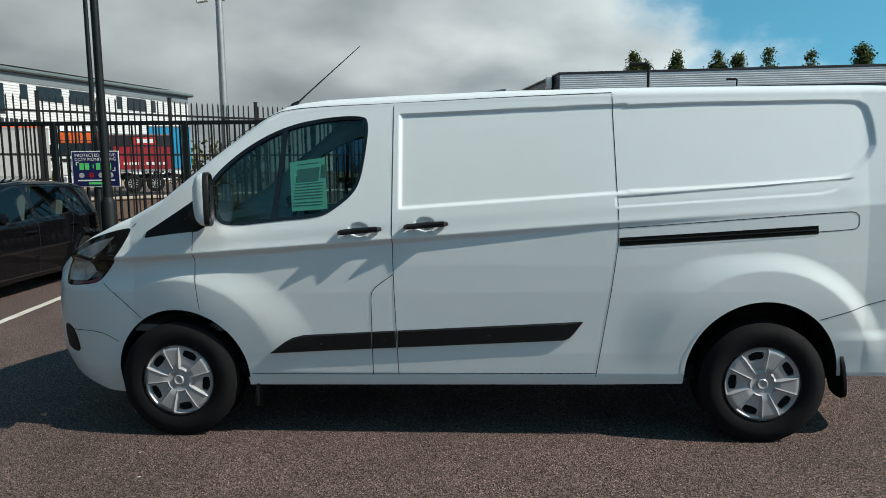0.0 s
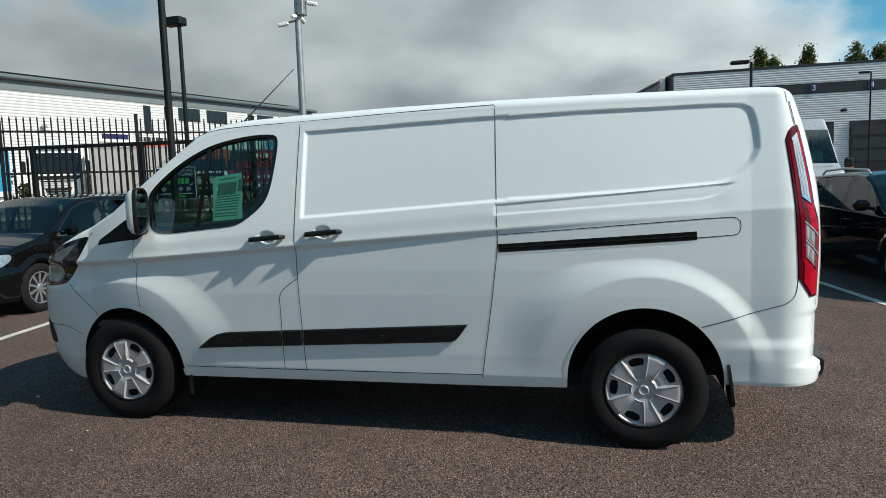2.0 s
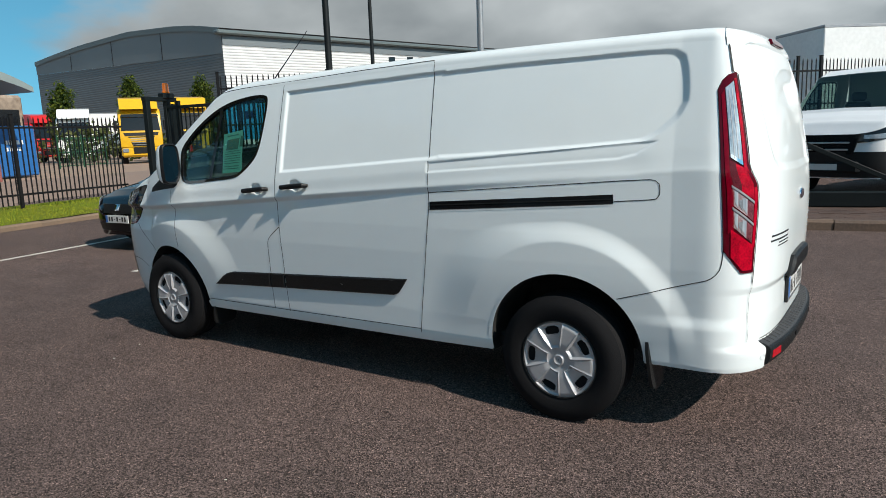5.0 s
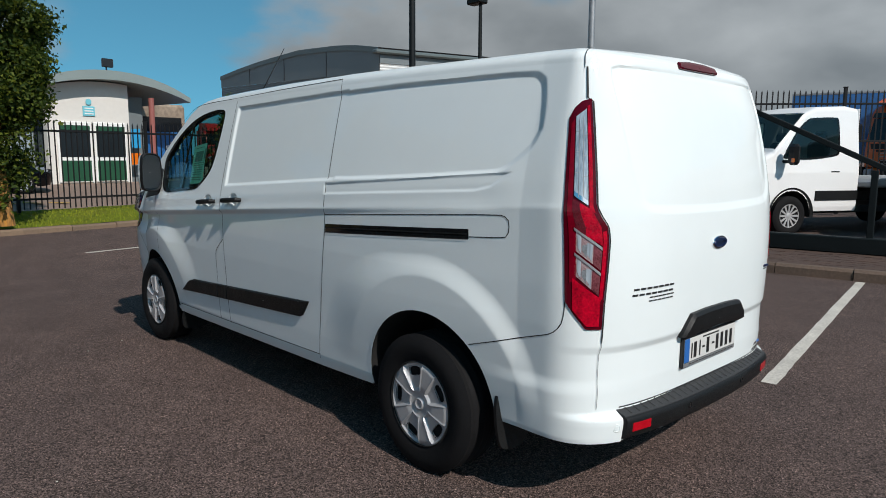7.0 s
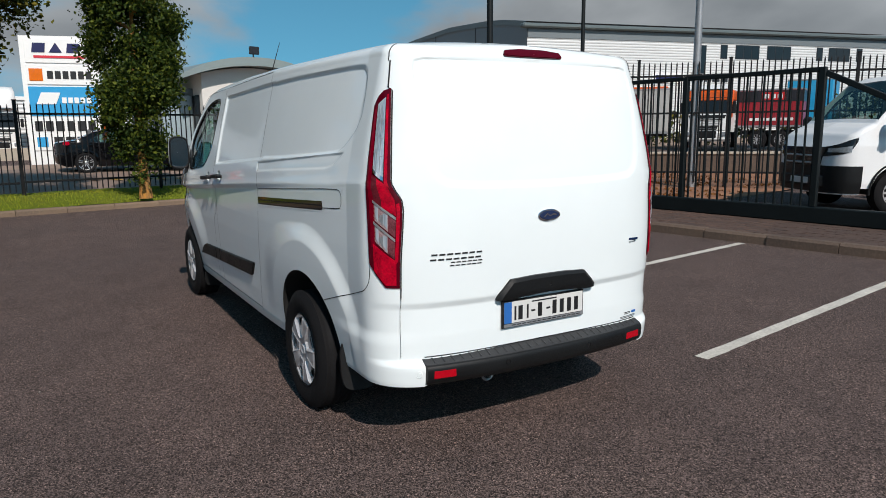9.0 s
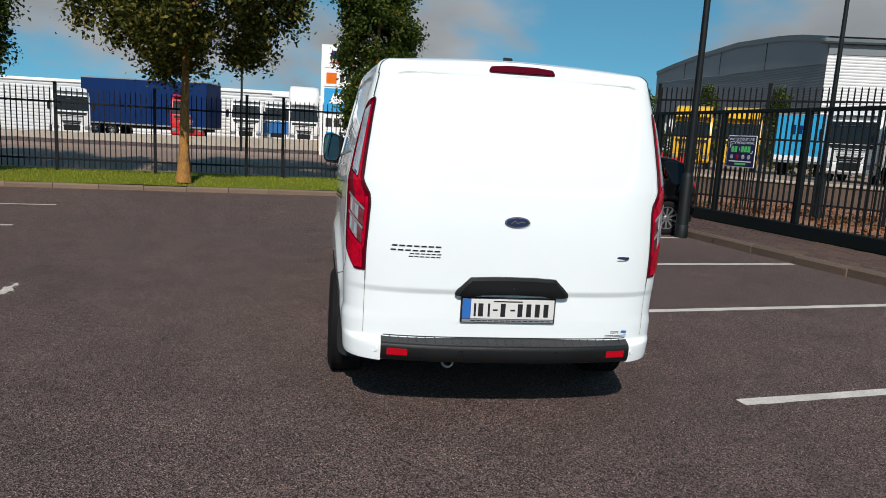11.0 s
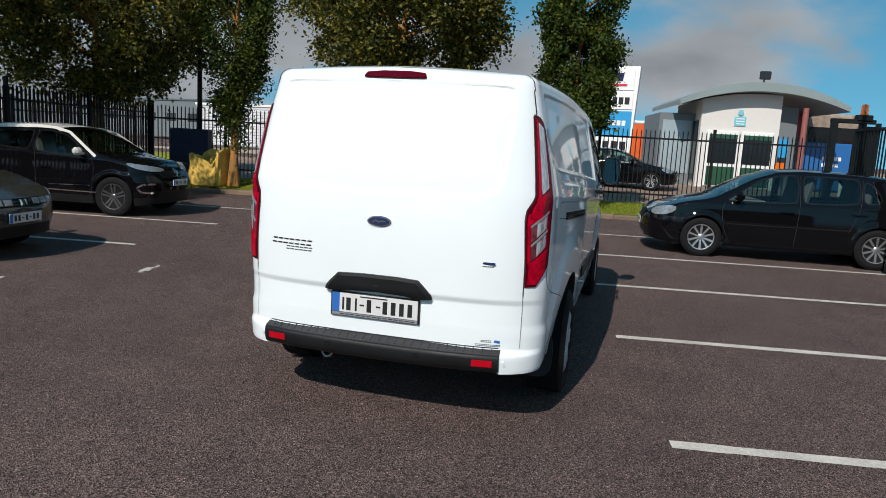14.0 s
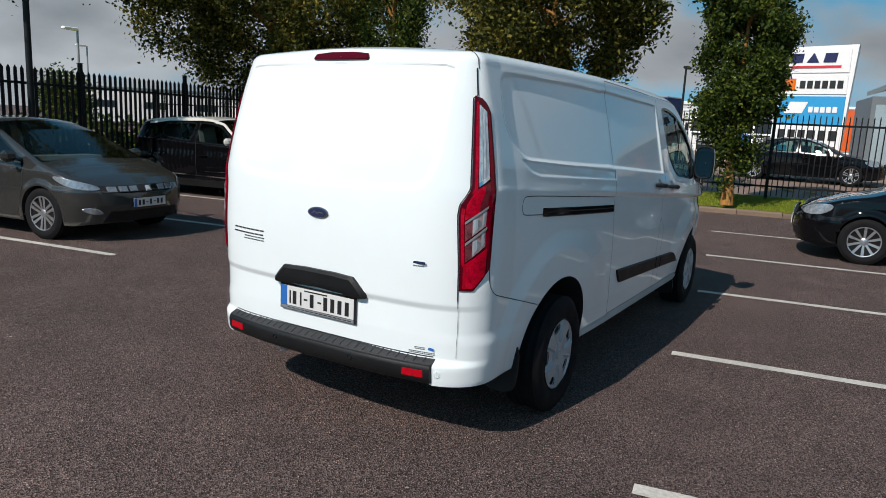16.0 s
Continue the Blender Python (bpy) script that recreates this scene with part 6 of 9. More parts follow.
M["darkrim"] = mat("dark_alloy", (0.20, 0.20, 0.21), 0.3, metal=0.8, var=0.3)
CROSS = dict(HATCH, width=1.78, paint="carblack", roof="carcream", rim_mat="darkrim", roof_label="cream roof", dark_pillars=False, mirror_mat="carcream", arches=[(1.30, 0.36, 0.37), (-1.306, 0.36, 0.37)], tyre=0.342, rim=0.225, spokes=5,
             top=[(-2.05, 0.80), (-2.04, 0.98), (-1.98, 1.14), (-1.84, 1.33), (-1.70, 1.435), (-1.4, 1.50), (-0.8, 1.555), (-0.2, 1.565), (0.15, 1.53), (0.50, 1.40), (1.02, 1.10), (1.2, 1.05), (1.6, 0.98), (1.92, 0.86), (2.05, 0.70), (2.08, 0.58)],
             belt=([-2.0, 2.0], [1.12, 0.92]), skirt=0.34,
             windows=[[(0.88, 1.02), (0.40, 1.36), (0.12, 1.42), (-0.14, 1.43), (-0.20, 1.06)], [(-0.28, 1.065), (-0.22, 1.43), (-0.75, 1.41), (-1.04, 1.345), (-0.98, 1.14)], [(-1.08, 1.16), (-1.13, 1.325), (-1.30, 1.285), (-1.46, 1.22)]],
             screens=[(0.20, 1.05), (-1.95, -1.52)], mirror=(0.74, 1.06), strips=[([(1.0, 0.40), (-0.9, 0.42)], 0.02, "chrome"), ([(0.96, 0.52), (0.1, 0.50)], 0.012, "chrome"), ([(1.96, 0.585), (1.82, 0.58), (1.72, 0.51), (1.80, 0.435), (1.94, 0.43)], 0.030, "chrome"),
                     ([(0.98, 1.02), (0.42, 1.415), (0.12, 1.482), (-0.15, 1.490), (-0.9, 1.462), (-1.40, 1.385)], 0.045, "carcream")], gaps=[[(0.92, 0.98), (0.96, 0.8), (0.90, 0.3)], [(-0.15, 1.46), (-0.15, 0.95), (-0.12, 0.3)]],
             lamps=[([(1.98, 0.78), (1.70, 0.84), (1.52, 0.92), (1.60, 0.95), (1.90, 0.89)], "clear", "clear headlamp"), ([(-1.98, 0.98), (-1.72, 1.0), (-1.75, 1.1), (-1.95, 1.1)], "red", "red tail lamp")],
             nose_parts=[([(-0.45, 0.70), (0.45, 0.70), (0.50, 0.80), (-0.50, 0.80)], "gloss", "grille", 0.004), ([(-0.6, 0.32), (0.6, 0.32), (0.55, 0.46), (-0.55, 0.46)], "black", "lower_grille", 0.004), ([(0.0, 0.70), (0.06, 0.78), (0.0, 0.86), (-0.06, 0.78)], "chrome", "badge", 0.014)],
             plate=(2.09, 0.60))
H_ = Vector((-0.1599, 0.9871, 0))
R_ = Vector((0.9871, 0.1599, 0))
p = Vector((-3.92, -7.43, 0)) - R_ * 0.87 - H_ * 1.30
loft_car("crossover_car", "black small crossover with a cream roof, parked nose out", head_pose(p.x, p.y, H_.x, H_.y), CROSS)

HATCH2 = dict(HATCH, width=1.77, paint="cargrey", arches=[(1.31, 0.325, 0.333), (-1.31, 0.325, 0.333)], tyre=0.318, rim=0.21, spokes=6, handle_mat="cargrey",
              top=[(-2.10, 0.80), (-2.08, 1.02), (-1.9, 1.20), (-1.4, 1.37), (-0.8, 1.45), (-0.3, 1.46), (0.0, 1.44), (0.45, 1.31), (1.20, 0.99), (1.45, 0.92), (1.85, 0.80), (2.08, 0.68), (2.14, 0.58)],
              belt=([-2.0, 2.0], [1.0, 0.80]), windows=[[(1.05, 0.88), (0.40, 1.25), (0.0, 1.35), (-0.15, 1.355), (-0.15, 0.94)], [(-0.21, 0.945), (-0.21, 1.355), (-0.9, 1.33), (-1.25, 1.12), (-1.2, 1.02)]],
              screens=[(0.12, 1.28), (-1.95, -1.30)], mirror=(0.92, 0.95), strips=[],
              lamps=[([(2.04, 0.62), (1.75, 0.66), (1.50, 0.76), (1.55, 0.80), (1.95, 0.72)], "clear", "clear headlamp"), ([(2.03, 0.34), (1.93, 0.35), (1.86, 0.42), (2.0, 0.43)], "clear", "fog lamp"), ([(-2.03, 0.95), (-1.80, 0.96), (-1.82, 1.05), (-1.98, 1.05)], "red", "red tail lamp")],
              nose_parts=[([(-0.62, 0.60), (0.62, 0.60), (0.64, 0.69), (-0.64, 0.69)], "gloss", "grille", 0.004), *[([(y - 0.055, 0.612), (y + 0.055, 0.612), (y + 0.045, 0.678), (y - 0.065, 0.678)], "clear", "grille_lens", 0.010) for y in (-0.50, -0.36, -0.22, 0.22, 0.36, 0.50)], ([(-0.60, 0.24), (0.60, 0.24), (0.52, 0.38), (-0.52, 0.38)], "black", "lower_grille", 0.004), ([(-0.05, 0.605), (0.05, 0.605), (0.05, 0.675), (-0.05, 0.675)], "chrome", "badge", 0.014)],
              plate=(2.15, 0.47))
p = Vector((0.77, -6.11, 0)) - R_ * 0.87 - H_ * 1.31
loft_car("hatchback_car", "dark grey metallic hatchback with a steep windscreen, nose out", head_pose(p.x, p.y, H_.x, H_.y), HATCH2)

ESTATE = dict(HATCH, width=1.82, arches=[(1.38, 0.33, 0.345), (-1.38, 0.33, 0.345)], tyre=0.32, rim=0.225, spokes=10,
              top=[(-2.25, 0.75), (-2.22, 0.98), (-2.1, 1.15), (-1.85, 1.36), (-1.6, 1.41), (-0.8, 1.45), (-0.2, 1.45), (0.15, 1.42), (0.5, 1.29), (1.02, 1.0), (1.25, 0.96), (1.8, 0.88), (2.15, 0.74), (2.27, 0.6)],
              belt=([-2.0, 2.0], [0.98, 0.86]), windows=[[(0.90, 0.94), (0.40, 1.27), (0.10, 1.35), (-0.12, 1.36), (-0.12, 0.955)], [(-0.19, 0.955), (-0.19, 1.36), (-0.95, 1.35), (-0.98, 0.98)], [(-1.04, 0.985), (-1.02, 1.345), (-1.5, 1.32), (-1.85, 1.08), (-1.8, 1.0)]],
              screens=[(0.22, 1.05), (-2.15, -1.72)], mirror=(0.72, 0.98), strips=[], wtrim="gloss", plate=(2.28, 0.45))
est = loft_car("estate_car", "black estate car with roof rails, nose to the aisle", head_pose(5.46, 5.75, 0.10, -0.995), ESTATE)
for sg in (1, -1):
    part("roof_rail", MB().tube([(0.05, sg * 0.60, 1.40), (-0.05, sg * 0.60, 1.46), (-0.8, sg * 0.60, 1.485), (-1.5, sg * 0.58, 1.455), (-1.62, sg * 0.58, 1.39)], 0.016, 8), "silver", est, "roof rail")

SALOON = dict(HATCH, width=1.80, arches=[(1.38, 0.33, 0.345), (-1.40, 0.33, 0.345)], tyre=0.32, rim=0.225, spokes=5,
              top=[(-2.3, 0.80), (-2.28, 0.98), (-1.9, 1.04), (-1.65, 1.06), (-1.1, 1.33), (-0.7, 1.41), (-0.2, 1.42), (0.1, 1.39), (0.45, 1.27), (1.0, 0.98), (1.25, 0.93), (1.8, 0.84), (2.15, 0.72), (2.27, 0.6)],
              windows=[[(0.85, 0.92), (0.40, 1.22), (0.10, 1.31), (-0.12, 1.32), (-0.12, 0.93)], [(-0.19, 0.93), (-0.19, 1.32), (-0.75, 1.30), (-1.25, 1.05), (-1.2, 0.96)]], screens=[(0.18, 1.02), (-1.68, -0.85)], mirror=(0.70, 0.96), plate=(2.28, 0.45))
loft_car("saloon_car", "black saloon car standing outside the gate", head_pose(-20.3, 0.55, 0.05, 1.0, 0.36), SALOON)


# ---- vans and lorries ----
def big_van(name, label, m, paint, length, height, tipper=False, group="", bed=True):
    """A large van, or its chassis cab with a drop-side body; nose along +x, origin under the front axle."""
    rear_x = -length + 1.02
    hw = 1.0
    v = thing(name, label, "van", group, m)
    cab_end = -1.45 if tipper else rear_x
    top = np.array([(cab_end, height if not tipper else 2.27), (-1.2, height if not tipper else 2.31), (-0.55, height * 0.985 if not tipper else 2.28), (-0.25, min(height * 0.95, 2.35) if not tipper else 2.16), (0.28, 1.64 if tipper else 1.55), (0.42, 1.48 if tipper else 1.42), (0.85, 1.30 if tipper else 1.26), (1.0, 1.05), (1.02, 0.9)])
    cl = 0.42
    mid = np.linspace(cab_end, 1.02 - cl, 150 if tipper else 240)
    ss = np.sin(np.linspace(0, math.pi / 2, 18)[1:]) ** (2 / 3.0)
    xs0, kind = np.r_[mid, 1.02 - cl + cl * ss], np.r_[np.zeros(len(mid)), ss]
    zt = np.interp(xs0, top[:, 0], top[:, 1])
    zb = np.where(xs0 > 0.6, 0.32, 0.42)
    sh = zt - 0.10
    rows = [(zb + (sh - zb) * f, 1.0, 0.0) for f in np.linspace(0, 1, 90)] + [(sh + 0.08 * math.sin(a), 1.0, 0.09 * (1 - math.cos(a))) for a in np.linspace(0, math.pi / 2, 6)[1:]]
    rows += [(sh + 0.08 + 0.02 * k, 1 - k, 0.09) for k in np.linspace(0, 1, 8)[1:]]
    fr = lambda z: np.interp(z, [0.3, 0.6, 0.95, 1.1, 1.3, 1.6], [0.95, 1.0, 1.0, 0.92, 0.7, 0.4])
    wid = lambda z: np.interp(z, [0.3, 0.5, 1.1, 1.5, 2.0, 2.7], [0.94, 0.985, 1.0, 0.96, 0.90, 0.84]) * hw
    G = np.stack([np.stack([np.where(kind > 0, 1.02 - cl + cl * fr(z) * kind, xs0), np.maximum(0, wid(np.minimum(z, sh)) * (1 - kind ** 3) ** (1 / 3) - ins) * k, z], -1) for z, k, ins in rows])
    arch = [(0.0, 0.36, 0.43)] + ([] if tipper else [(-length + 2.0, 0.36, 0.43)])
    win = soften([(0.26, 1.34), (-0.10, 1.86), (-0.35, 2.06), (-1.02, 2.09), (-1.02, 1.40), (-0.35, 1.33)] if tipper else [(0.22, 1.22), (-0.12, 1.70), (-0.35, 1.82), (-0.98, 1.84), (-0.98, 1.24)], 0.06)
    C = (G[:-1, :-1] + G[1:, 1:] + G[1:, :-1] + G[:-1, 1:]) / 4
    ri = np.arange(len(G) - 1)[:, None]
    d = np.full(C.shape[:2], 9.0)
    for cx, cz, r in arch:
        dd = np.hypot(C[..., 0] - cx, C[..., 2] - cz) - r
        d = np.minimum(d, np.where(C[..., 2] < cz, np.abs(C[..., 0] - cx) - r, dd))
    am = (d < 0) & (ri < 90)
    wm = (sdf_poly(C[..., 0], C[..., 2], win) < 0) & (ri < 90)
    sm = (ri >= 92) & (C[..., 0] > -0.28) & (C[..., 0] < 0.36)
    low = np.zeros(am.shape, bool)
    flip = np.array([1, -1, 1])
    solid = ~am & ~wm & ~sm
    for nm, keep, mt in (("body", solid & ~low, paint), ("windscreen", sm, "cglass")):
        mb = MB().grid(G, keep)
        mb.grid(G * flip, keep)
        part(nm, mb, mt, v, smooth=40.0)
    for sg in (1, -1):
        edge = np.vstack([win, win[:1]])
        ring = np.stack([np.stack([edge[:, 0], sg * (np.array([float(wid(z)) for z in edge[:, 1]]) + 0.006), edge[:, 1]], 1) for edge in (edge, np.vstack([inset(win, 0.035), inset(win, 0.035)[:1]]))])
        part("window_trim", MB().grid(ring), "gloss", v)
    for sg in (1, -1):
        part("side_window", MB().grid(G * np.array([1, sg, 1]), wm), "cglass", v)
        for cx, cz, r in arch:
            ang = np.linspace(-0.1, math.pi + 0.1, 26)
            rim = np.stack([cx + r * np.cos(ang), np.full(26, sg * 0.985), cz + r * np.sin(ang)], 1)
            part("arch_trim", MB().grid(np.stack([rim * [1, 1, 1], np.stack([cx + (r + 0.055) * np.cos(ang), np.full(26, sg * 1.006), cz + (r + 0.055) * np.sin(ang)], 1)])), "black", v)
            inner = rim.copy()
            inner[:, 1] = sg * 0.6
            part("arch_liner", MB().grid(np.stack([rim, inner])), "dark", v)
        part("mirror", MB().box((0.22, sg * 1.22, 1.42), (0.13, 0.22, 0.36), 0.05).box((0.20, sg * 1.05, 1.30), (0.08, 0.2, 0.06), 0.02), "black", v, "black door mirror")
        part("mirror_indicator", MB().box((0.29, sg * 1.27, 1.32), (0.02, 0.07, 0.07), 0.01), "amber", v)
        nose = lambda k, z, off: np.stack([1.02 - cl + (cl * fr(z)) * k + off * k ** 2, sg * (wid(z) * (1 - k ** 3) ** (1 / 3) + off * (1 - k)), z], -1)
        kk = np.linspace(0.30, 0.955, 16)
        zu, zl = np.interp(kk, [0.30, 0.6, 0.955], [1.235, 1.19, 1.08]), np.interp(kk, [0.30, 0.5, 0.955], [1.17, 1.00, 0.93])
        hg = np.stack([nose(kk, zl + (zu - zl) * f, 0.014) for f in np.linspace(0, 1, 6)])
        hl = part("headlamp", MB().grid(hg), "gloss", v, "dark headlamp with clear lenses")
        kk = np.linspace(0.45, 0.90, 10)
        part("lamp_lens", MB().grid(np.stack([nose(kk, np.full(10, 1.00) + (0.15 - 0.10 * kk) * f, 0.020) for f in np.linspace(0, 1, 4)])), "clear", hl)
        kk = np.linspace(0.0, 1.0, 40)
        part("bumper_corner", MB().grid(np.stack([nose(kk, np.full(40, z), 0.016) for z in np.linspace(0.34, 0.78, 10)])), "black", v, "dark plastic bumper")
        part("door_handle", MB().box((-0.92, sg * 0.985, 1.12), (0.2, 0.04, 0.035), 0.012), "black", v)
        part("sill_strip", MB().box((-0.98, sg * 0.995, 0.70), (0.95, 0.03, 0.17), 0.008), "black", v)
        for cx in (0.0, -length + 2.0):
            car_wheel(v, cx, sg * 0.97, 0.345, 0.205, 12, "silver", sg, 0.22)
    part("grille", MB().prism([(-0.50, 0.74), (0.50, 0.74), (0.60, 1.08), (-0.60, 1.08)], 0.95, 1.025, axis="x"), "gloss", v, "dark grille")
    part("grille_bar", MB().box((1.04, 0, 0.94), (0.02, 0.9, 0.03), 0.008).box((1.04, 0, 0.82), (0.02, 0.85, 0.03), 0.008), "silver", v)
    part("front_bumper", MB().box((0.92, 0, 0.52), (0.24, 1.3, 0.30), 0.08), "black", v, "dark bumper")
    part("number_plate", MB().box((1.035, 0, 0.52), (0.012, 0.52, 0.11), 0.003), "plate", v)
    part("wiper_cowl", MB().box((0.46, 0, 1.37), (0.10, 1.5, 0.02), 0.008), "black", v)
    part("underbody", MB().box((rear_x / 2, 0, 0.42), (length - 1.2, 1.3, 0.14), 0.02).box((-0.1, 0, 0.7), (1.2, 1.2, 0.5), 0.02), "dark", v)
    for y in (-0.5, 0.45):
        part("seat", MB().box((-0.75, y, 1.0), (0.5, 0.5, 0.2), 0.06).box((-1.05, y, 1.35), (0.14, 0.48, 0.62), 0.05).box((-1.08, y, 1.76), (0.1, 0.28, 0.18), 0.04), "seat", v)
    if tipper:
        part("cab_back", MB().box((-1.46, 0, 1.38), (0.03, 1.80, 1.72), 0.01), paint, v)
        part("chassis_rail", MB().box((-length / 2 - 0.6, 0.4, 0.66), (length - 2.2, 0.09, 0.2), 0.01).box((-length / 2 - 0.6, -0.4, 0.66), (length - 2.2, 0.09, 0.2), 0.01), "dark", v, "dark chassis rails")
    if tipper and bed:
        part("bed", MB().box((-length / 2 - 0.75, 0, 0.88), (length - 2.0, 2.0, 0.10), 0.02), "galv", v, "grey drop-side bed")
        for sg in (1, -1):
            part("drop_side", MB().box((-length / 2 - 0.75, sg * 1.0, 0.93), (length - 2.0, 0.04, 0.14), 0.01), "galv", v)
    return v


tp = Vector((-0.56, 9.67, 0))
th_ = Vector((-0.45, -0.893, 0)).normalized()
tr_ = Vector((th_.y, -th_.x, 0))
p = tp + tr_ * 0.97
big_van("tipper_truck", "white chassis-cab pickup lorry behind the open gate", head_pose(p.x, p.y, th_.x, th_.y, 0.16), "whitevan", 5.9, 2.1, tipper=True)
big_van("tipper_truck", "white chassis-cab lorry parked beside the gate's tail", head_pose(2.25, 10.72, -0.4, -0.92, 0.16), "whitevan", 5.9, 2.1, tipper=True, bed=False)
big_van("silver_van", "silver high-roofed van parked facing the car park", head_pose(6.15, 15.2, 0.02, -1.0, 0.14), "carsilver", 5.4, 2.72)
nv = big_van("navy_van", "dark navy delivery van with pale blue lettering", head_pose(8.25, 21.6, 1.0, 0.03, 0.14), "carnavy", 5.2, 2.16)
M["paleblue"] = mat("pale_blue_vinyl", (0.16, 0.52, 0.62), 0.4, var=0.05)
for k, tx in enumerate(("Luggage", "Delivery", "Service")):
    words("lettering", tx, 0.21, "paleblue", Matrix.Translation((-1.75, -1.012, 1.62 - 0.21 * k)) @ Matrix.Rotation(math.pi / 2, 4, "X"), nv, "pale blue lettering", "LEFT")
part("lettering_block", MB().box((-2.25, -1.01, 1.45), (0.55, 0.01, 0.36), 0.003), "paleblue", nv, "pale blue block in place of a logo")


def lorry_cab(name, label, m, color, deflector=False, grille="black"):
    """A tall lorry tractor, nose along +x, origin at the middle of the front bumper on the ground."""
    c = thing(name, label, "lorry", m=m)
    shell = np.array([(-2.15, 0.95), (-0.30, 0.95), (0.02, 1.05), (0.06, 1.55), (0.0, 1.98), (-0.22, 3.05), (-0.45, 3.32), (-0.8, 3.40), (-2.15, 3.40)])
    ys = [(-1.23, 0.10), (-1.20, 0.03), (-1.05, 0.0), (1.05, 0.0), (1.20, 0.03), (1.23, 0.10)]
    P = np.array([[(x - (d if x > -1 else 0), y, z - (d * 0.5 if z > 3 else 0)) for x, z in shell] for y, d in ys])
    body = MB().grid(P)
    for e in (0, -1):
        body.add([tuple(p) for p in P[e]], [tuple(range(len(shell)))])
    part("cab", body, color, c, smooth=50.0)
    front = lambda z: float(np.interp(z, [1.05, 1.55, 1.98, 3.05], [0.02, 0.06, 0.0, -0.22]))

    def panel(name, z0, z1, w0, w1, off, material, label=""):
        """A plate on the front of the cab, of width w0 below and w1 above."""
        q = [(front(z) + off, y, z) for z, w in ((z0, w0), (z1, w1)) for y in (-w, w)]
        b = [(x - 0.03, y, z) for x, y, z in q]
        return part(name, MB().add(q + b, [(0, 1, 3, 2), (4, 6, 7, 5), (0, 4, 5, 1), (2, 3, 7, 6), (0, 2, 6, 4), (1, 5, 7, 3)]), material, c, label, smooth=0)

    panel("windscreen", 2.04, 2.86, 1.12, 1.06, 0.012, "gloss", "dark windscreen")
    panel("sun_visor", 2.88, 3.06, 1.08, 1.04, 0.09, "gloss")
    panel("upper_grille", 1.72, 1.92, 0.95, 1.02, 0.012, "black")
    panel("grille", 1.08, 1.68, 0.52, 0.78, 0.012, grille)
    for k in range(4):
        panel("grille_bar", 1.16 + 0.13 * k, 1.19 + 0.13 * k, 0.52 + 0.045 * k, 0.53 + 0.045 * k, 0.025, "galv")
    part("bumper", MB().box((-0.16, 0, 0.72), (0.5, 2.46, 0.60), 0.12), color, c)
    part("air_dam", MB().box((-0.06, 0, 0.80), (0.36, 1.1, 0.42), 0.05), "black", c)
    for s in (1, -1):
        part("headlamp", MB().box((0.10, s * 0.98, 0.84), (0.10, 0.36, 0.26), 0.05), "clear", c)
        part("side_window", MB().box((-0.62, s * 1.225, 2.45), (0.9, 0.02, 0.72), 0.01), "gloss", c)
        part("mirror", MB().box((0.12, s * 1.42, 2.35), (0.12, 0.20, 0.62), 0.05), "black", c)
        for x in (-0.75, -3.4):
            car_wheel(c, x, s * 1.18, 0.5, 0.28, 10, "silver", s, 0.3)
    part("chassis", MB().box((-2.6, 0, 0.85), (3.6, 0.9, 0.3), 0.03), "dark", c)
    if deflector:
        part("roof_deflector", MB().prism([(0.05, 3.35), (-0.5, 4.0), (-1.7, 4.15), (-2.1, 3.38)], -1.1, 1.1), color, c, "rounded roof deflector")
    else:
        part("roof_fairing", MB().prism([(-0.1, 3.38), (-0.6, 3.62), (-1.9, 3.72), (-2.15, 3.38)], -1.05, 1.05), color, c)
    return c


def trailer(name, label, m, color, length=8.0, z0=1.1, z1=4.0, cat="trailer", folds=True):
    """A box or curtain-sided trailer, along x, origin at its middle on the ground."""
    t = thing(name, label, cat, m=m)
    part("box", MB().box((0, 0, (z0 + z1) / 2), (length, 2.5, z1 - z0), 0.03), color, t)
    part("roof_edge", MB().box((0, 0, z1 + 0.02), (length + 0.02, 2.52, 0.10), 0.02), "galv", t)
    part("side_rail", MB().box((0, 0, z0 - 0.05), (length, 2.52, 0.12), 0.02), "galv", t)
    n = int(length / 0.6) if folds else 0
    rib = MB().box((0, 0, (z0 + z1) / 2), (0.03, 0.012, z1 - z0 - 0.3), 0.004).mesh("curtain_fold", 0)
    rib.materials.append(M[color] if isinstance(color, str) else color)
    for k in range(n):
        for s in (1, -1):
            part("curtain_fold", rib, color, t, m=Matrix.Translation((-length / 2 + 0.3 + k * 0.6, s * 1.254, 0)))
    part("chassis", MB().box((0, 0, 0.9), (length - 0.3, 1.0, 0.25), 0.02), "dark", t)
    for x in (-length / 2 + 1.2, -length / 2 + 2.4):
        for s in (1, -1):
            car_wheel(t, x, s * 1.15, 0.5, 0.28, 10, "silver", s, 0.3)
    return t


for nm, col in (("red", (0.58, 0.014, 0.012)), ("yellow", (0.72, 0.40, 0.008)), ("cyan", (0.012, 0.34, 0.62)), ("boxgrey", (0.42, 0.41, 0.39)), ("boxwhite", (0.82, 0.82, 0.80)),
                ("contblue", (0.02, 0.13, 0.36)), ("orange", (0.72, 0.11, 0.012)), ("maroon", (0.30, 0.012, 0.02)), ("dark", (0.012, 0.012, 0.016))):
    M["v" + nm] = mat("paint_" + nm, col, 0.38, var=0.18, scale=0.8, fine=9, coat=0.3)
M["vnavycurtain"] = mat("paint_navycurtain", (0.002, 0.022, 0.098), 0.55, var=0.2, scale=0.8, fine=9, spec=0.15)
YZ, YARD_Z = -0.11, 0.10
RC = (-58.6, 26.7)
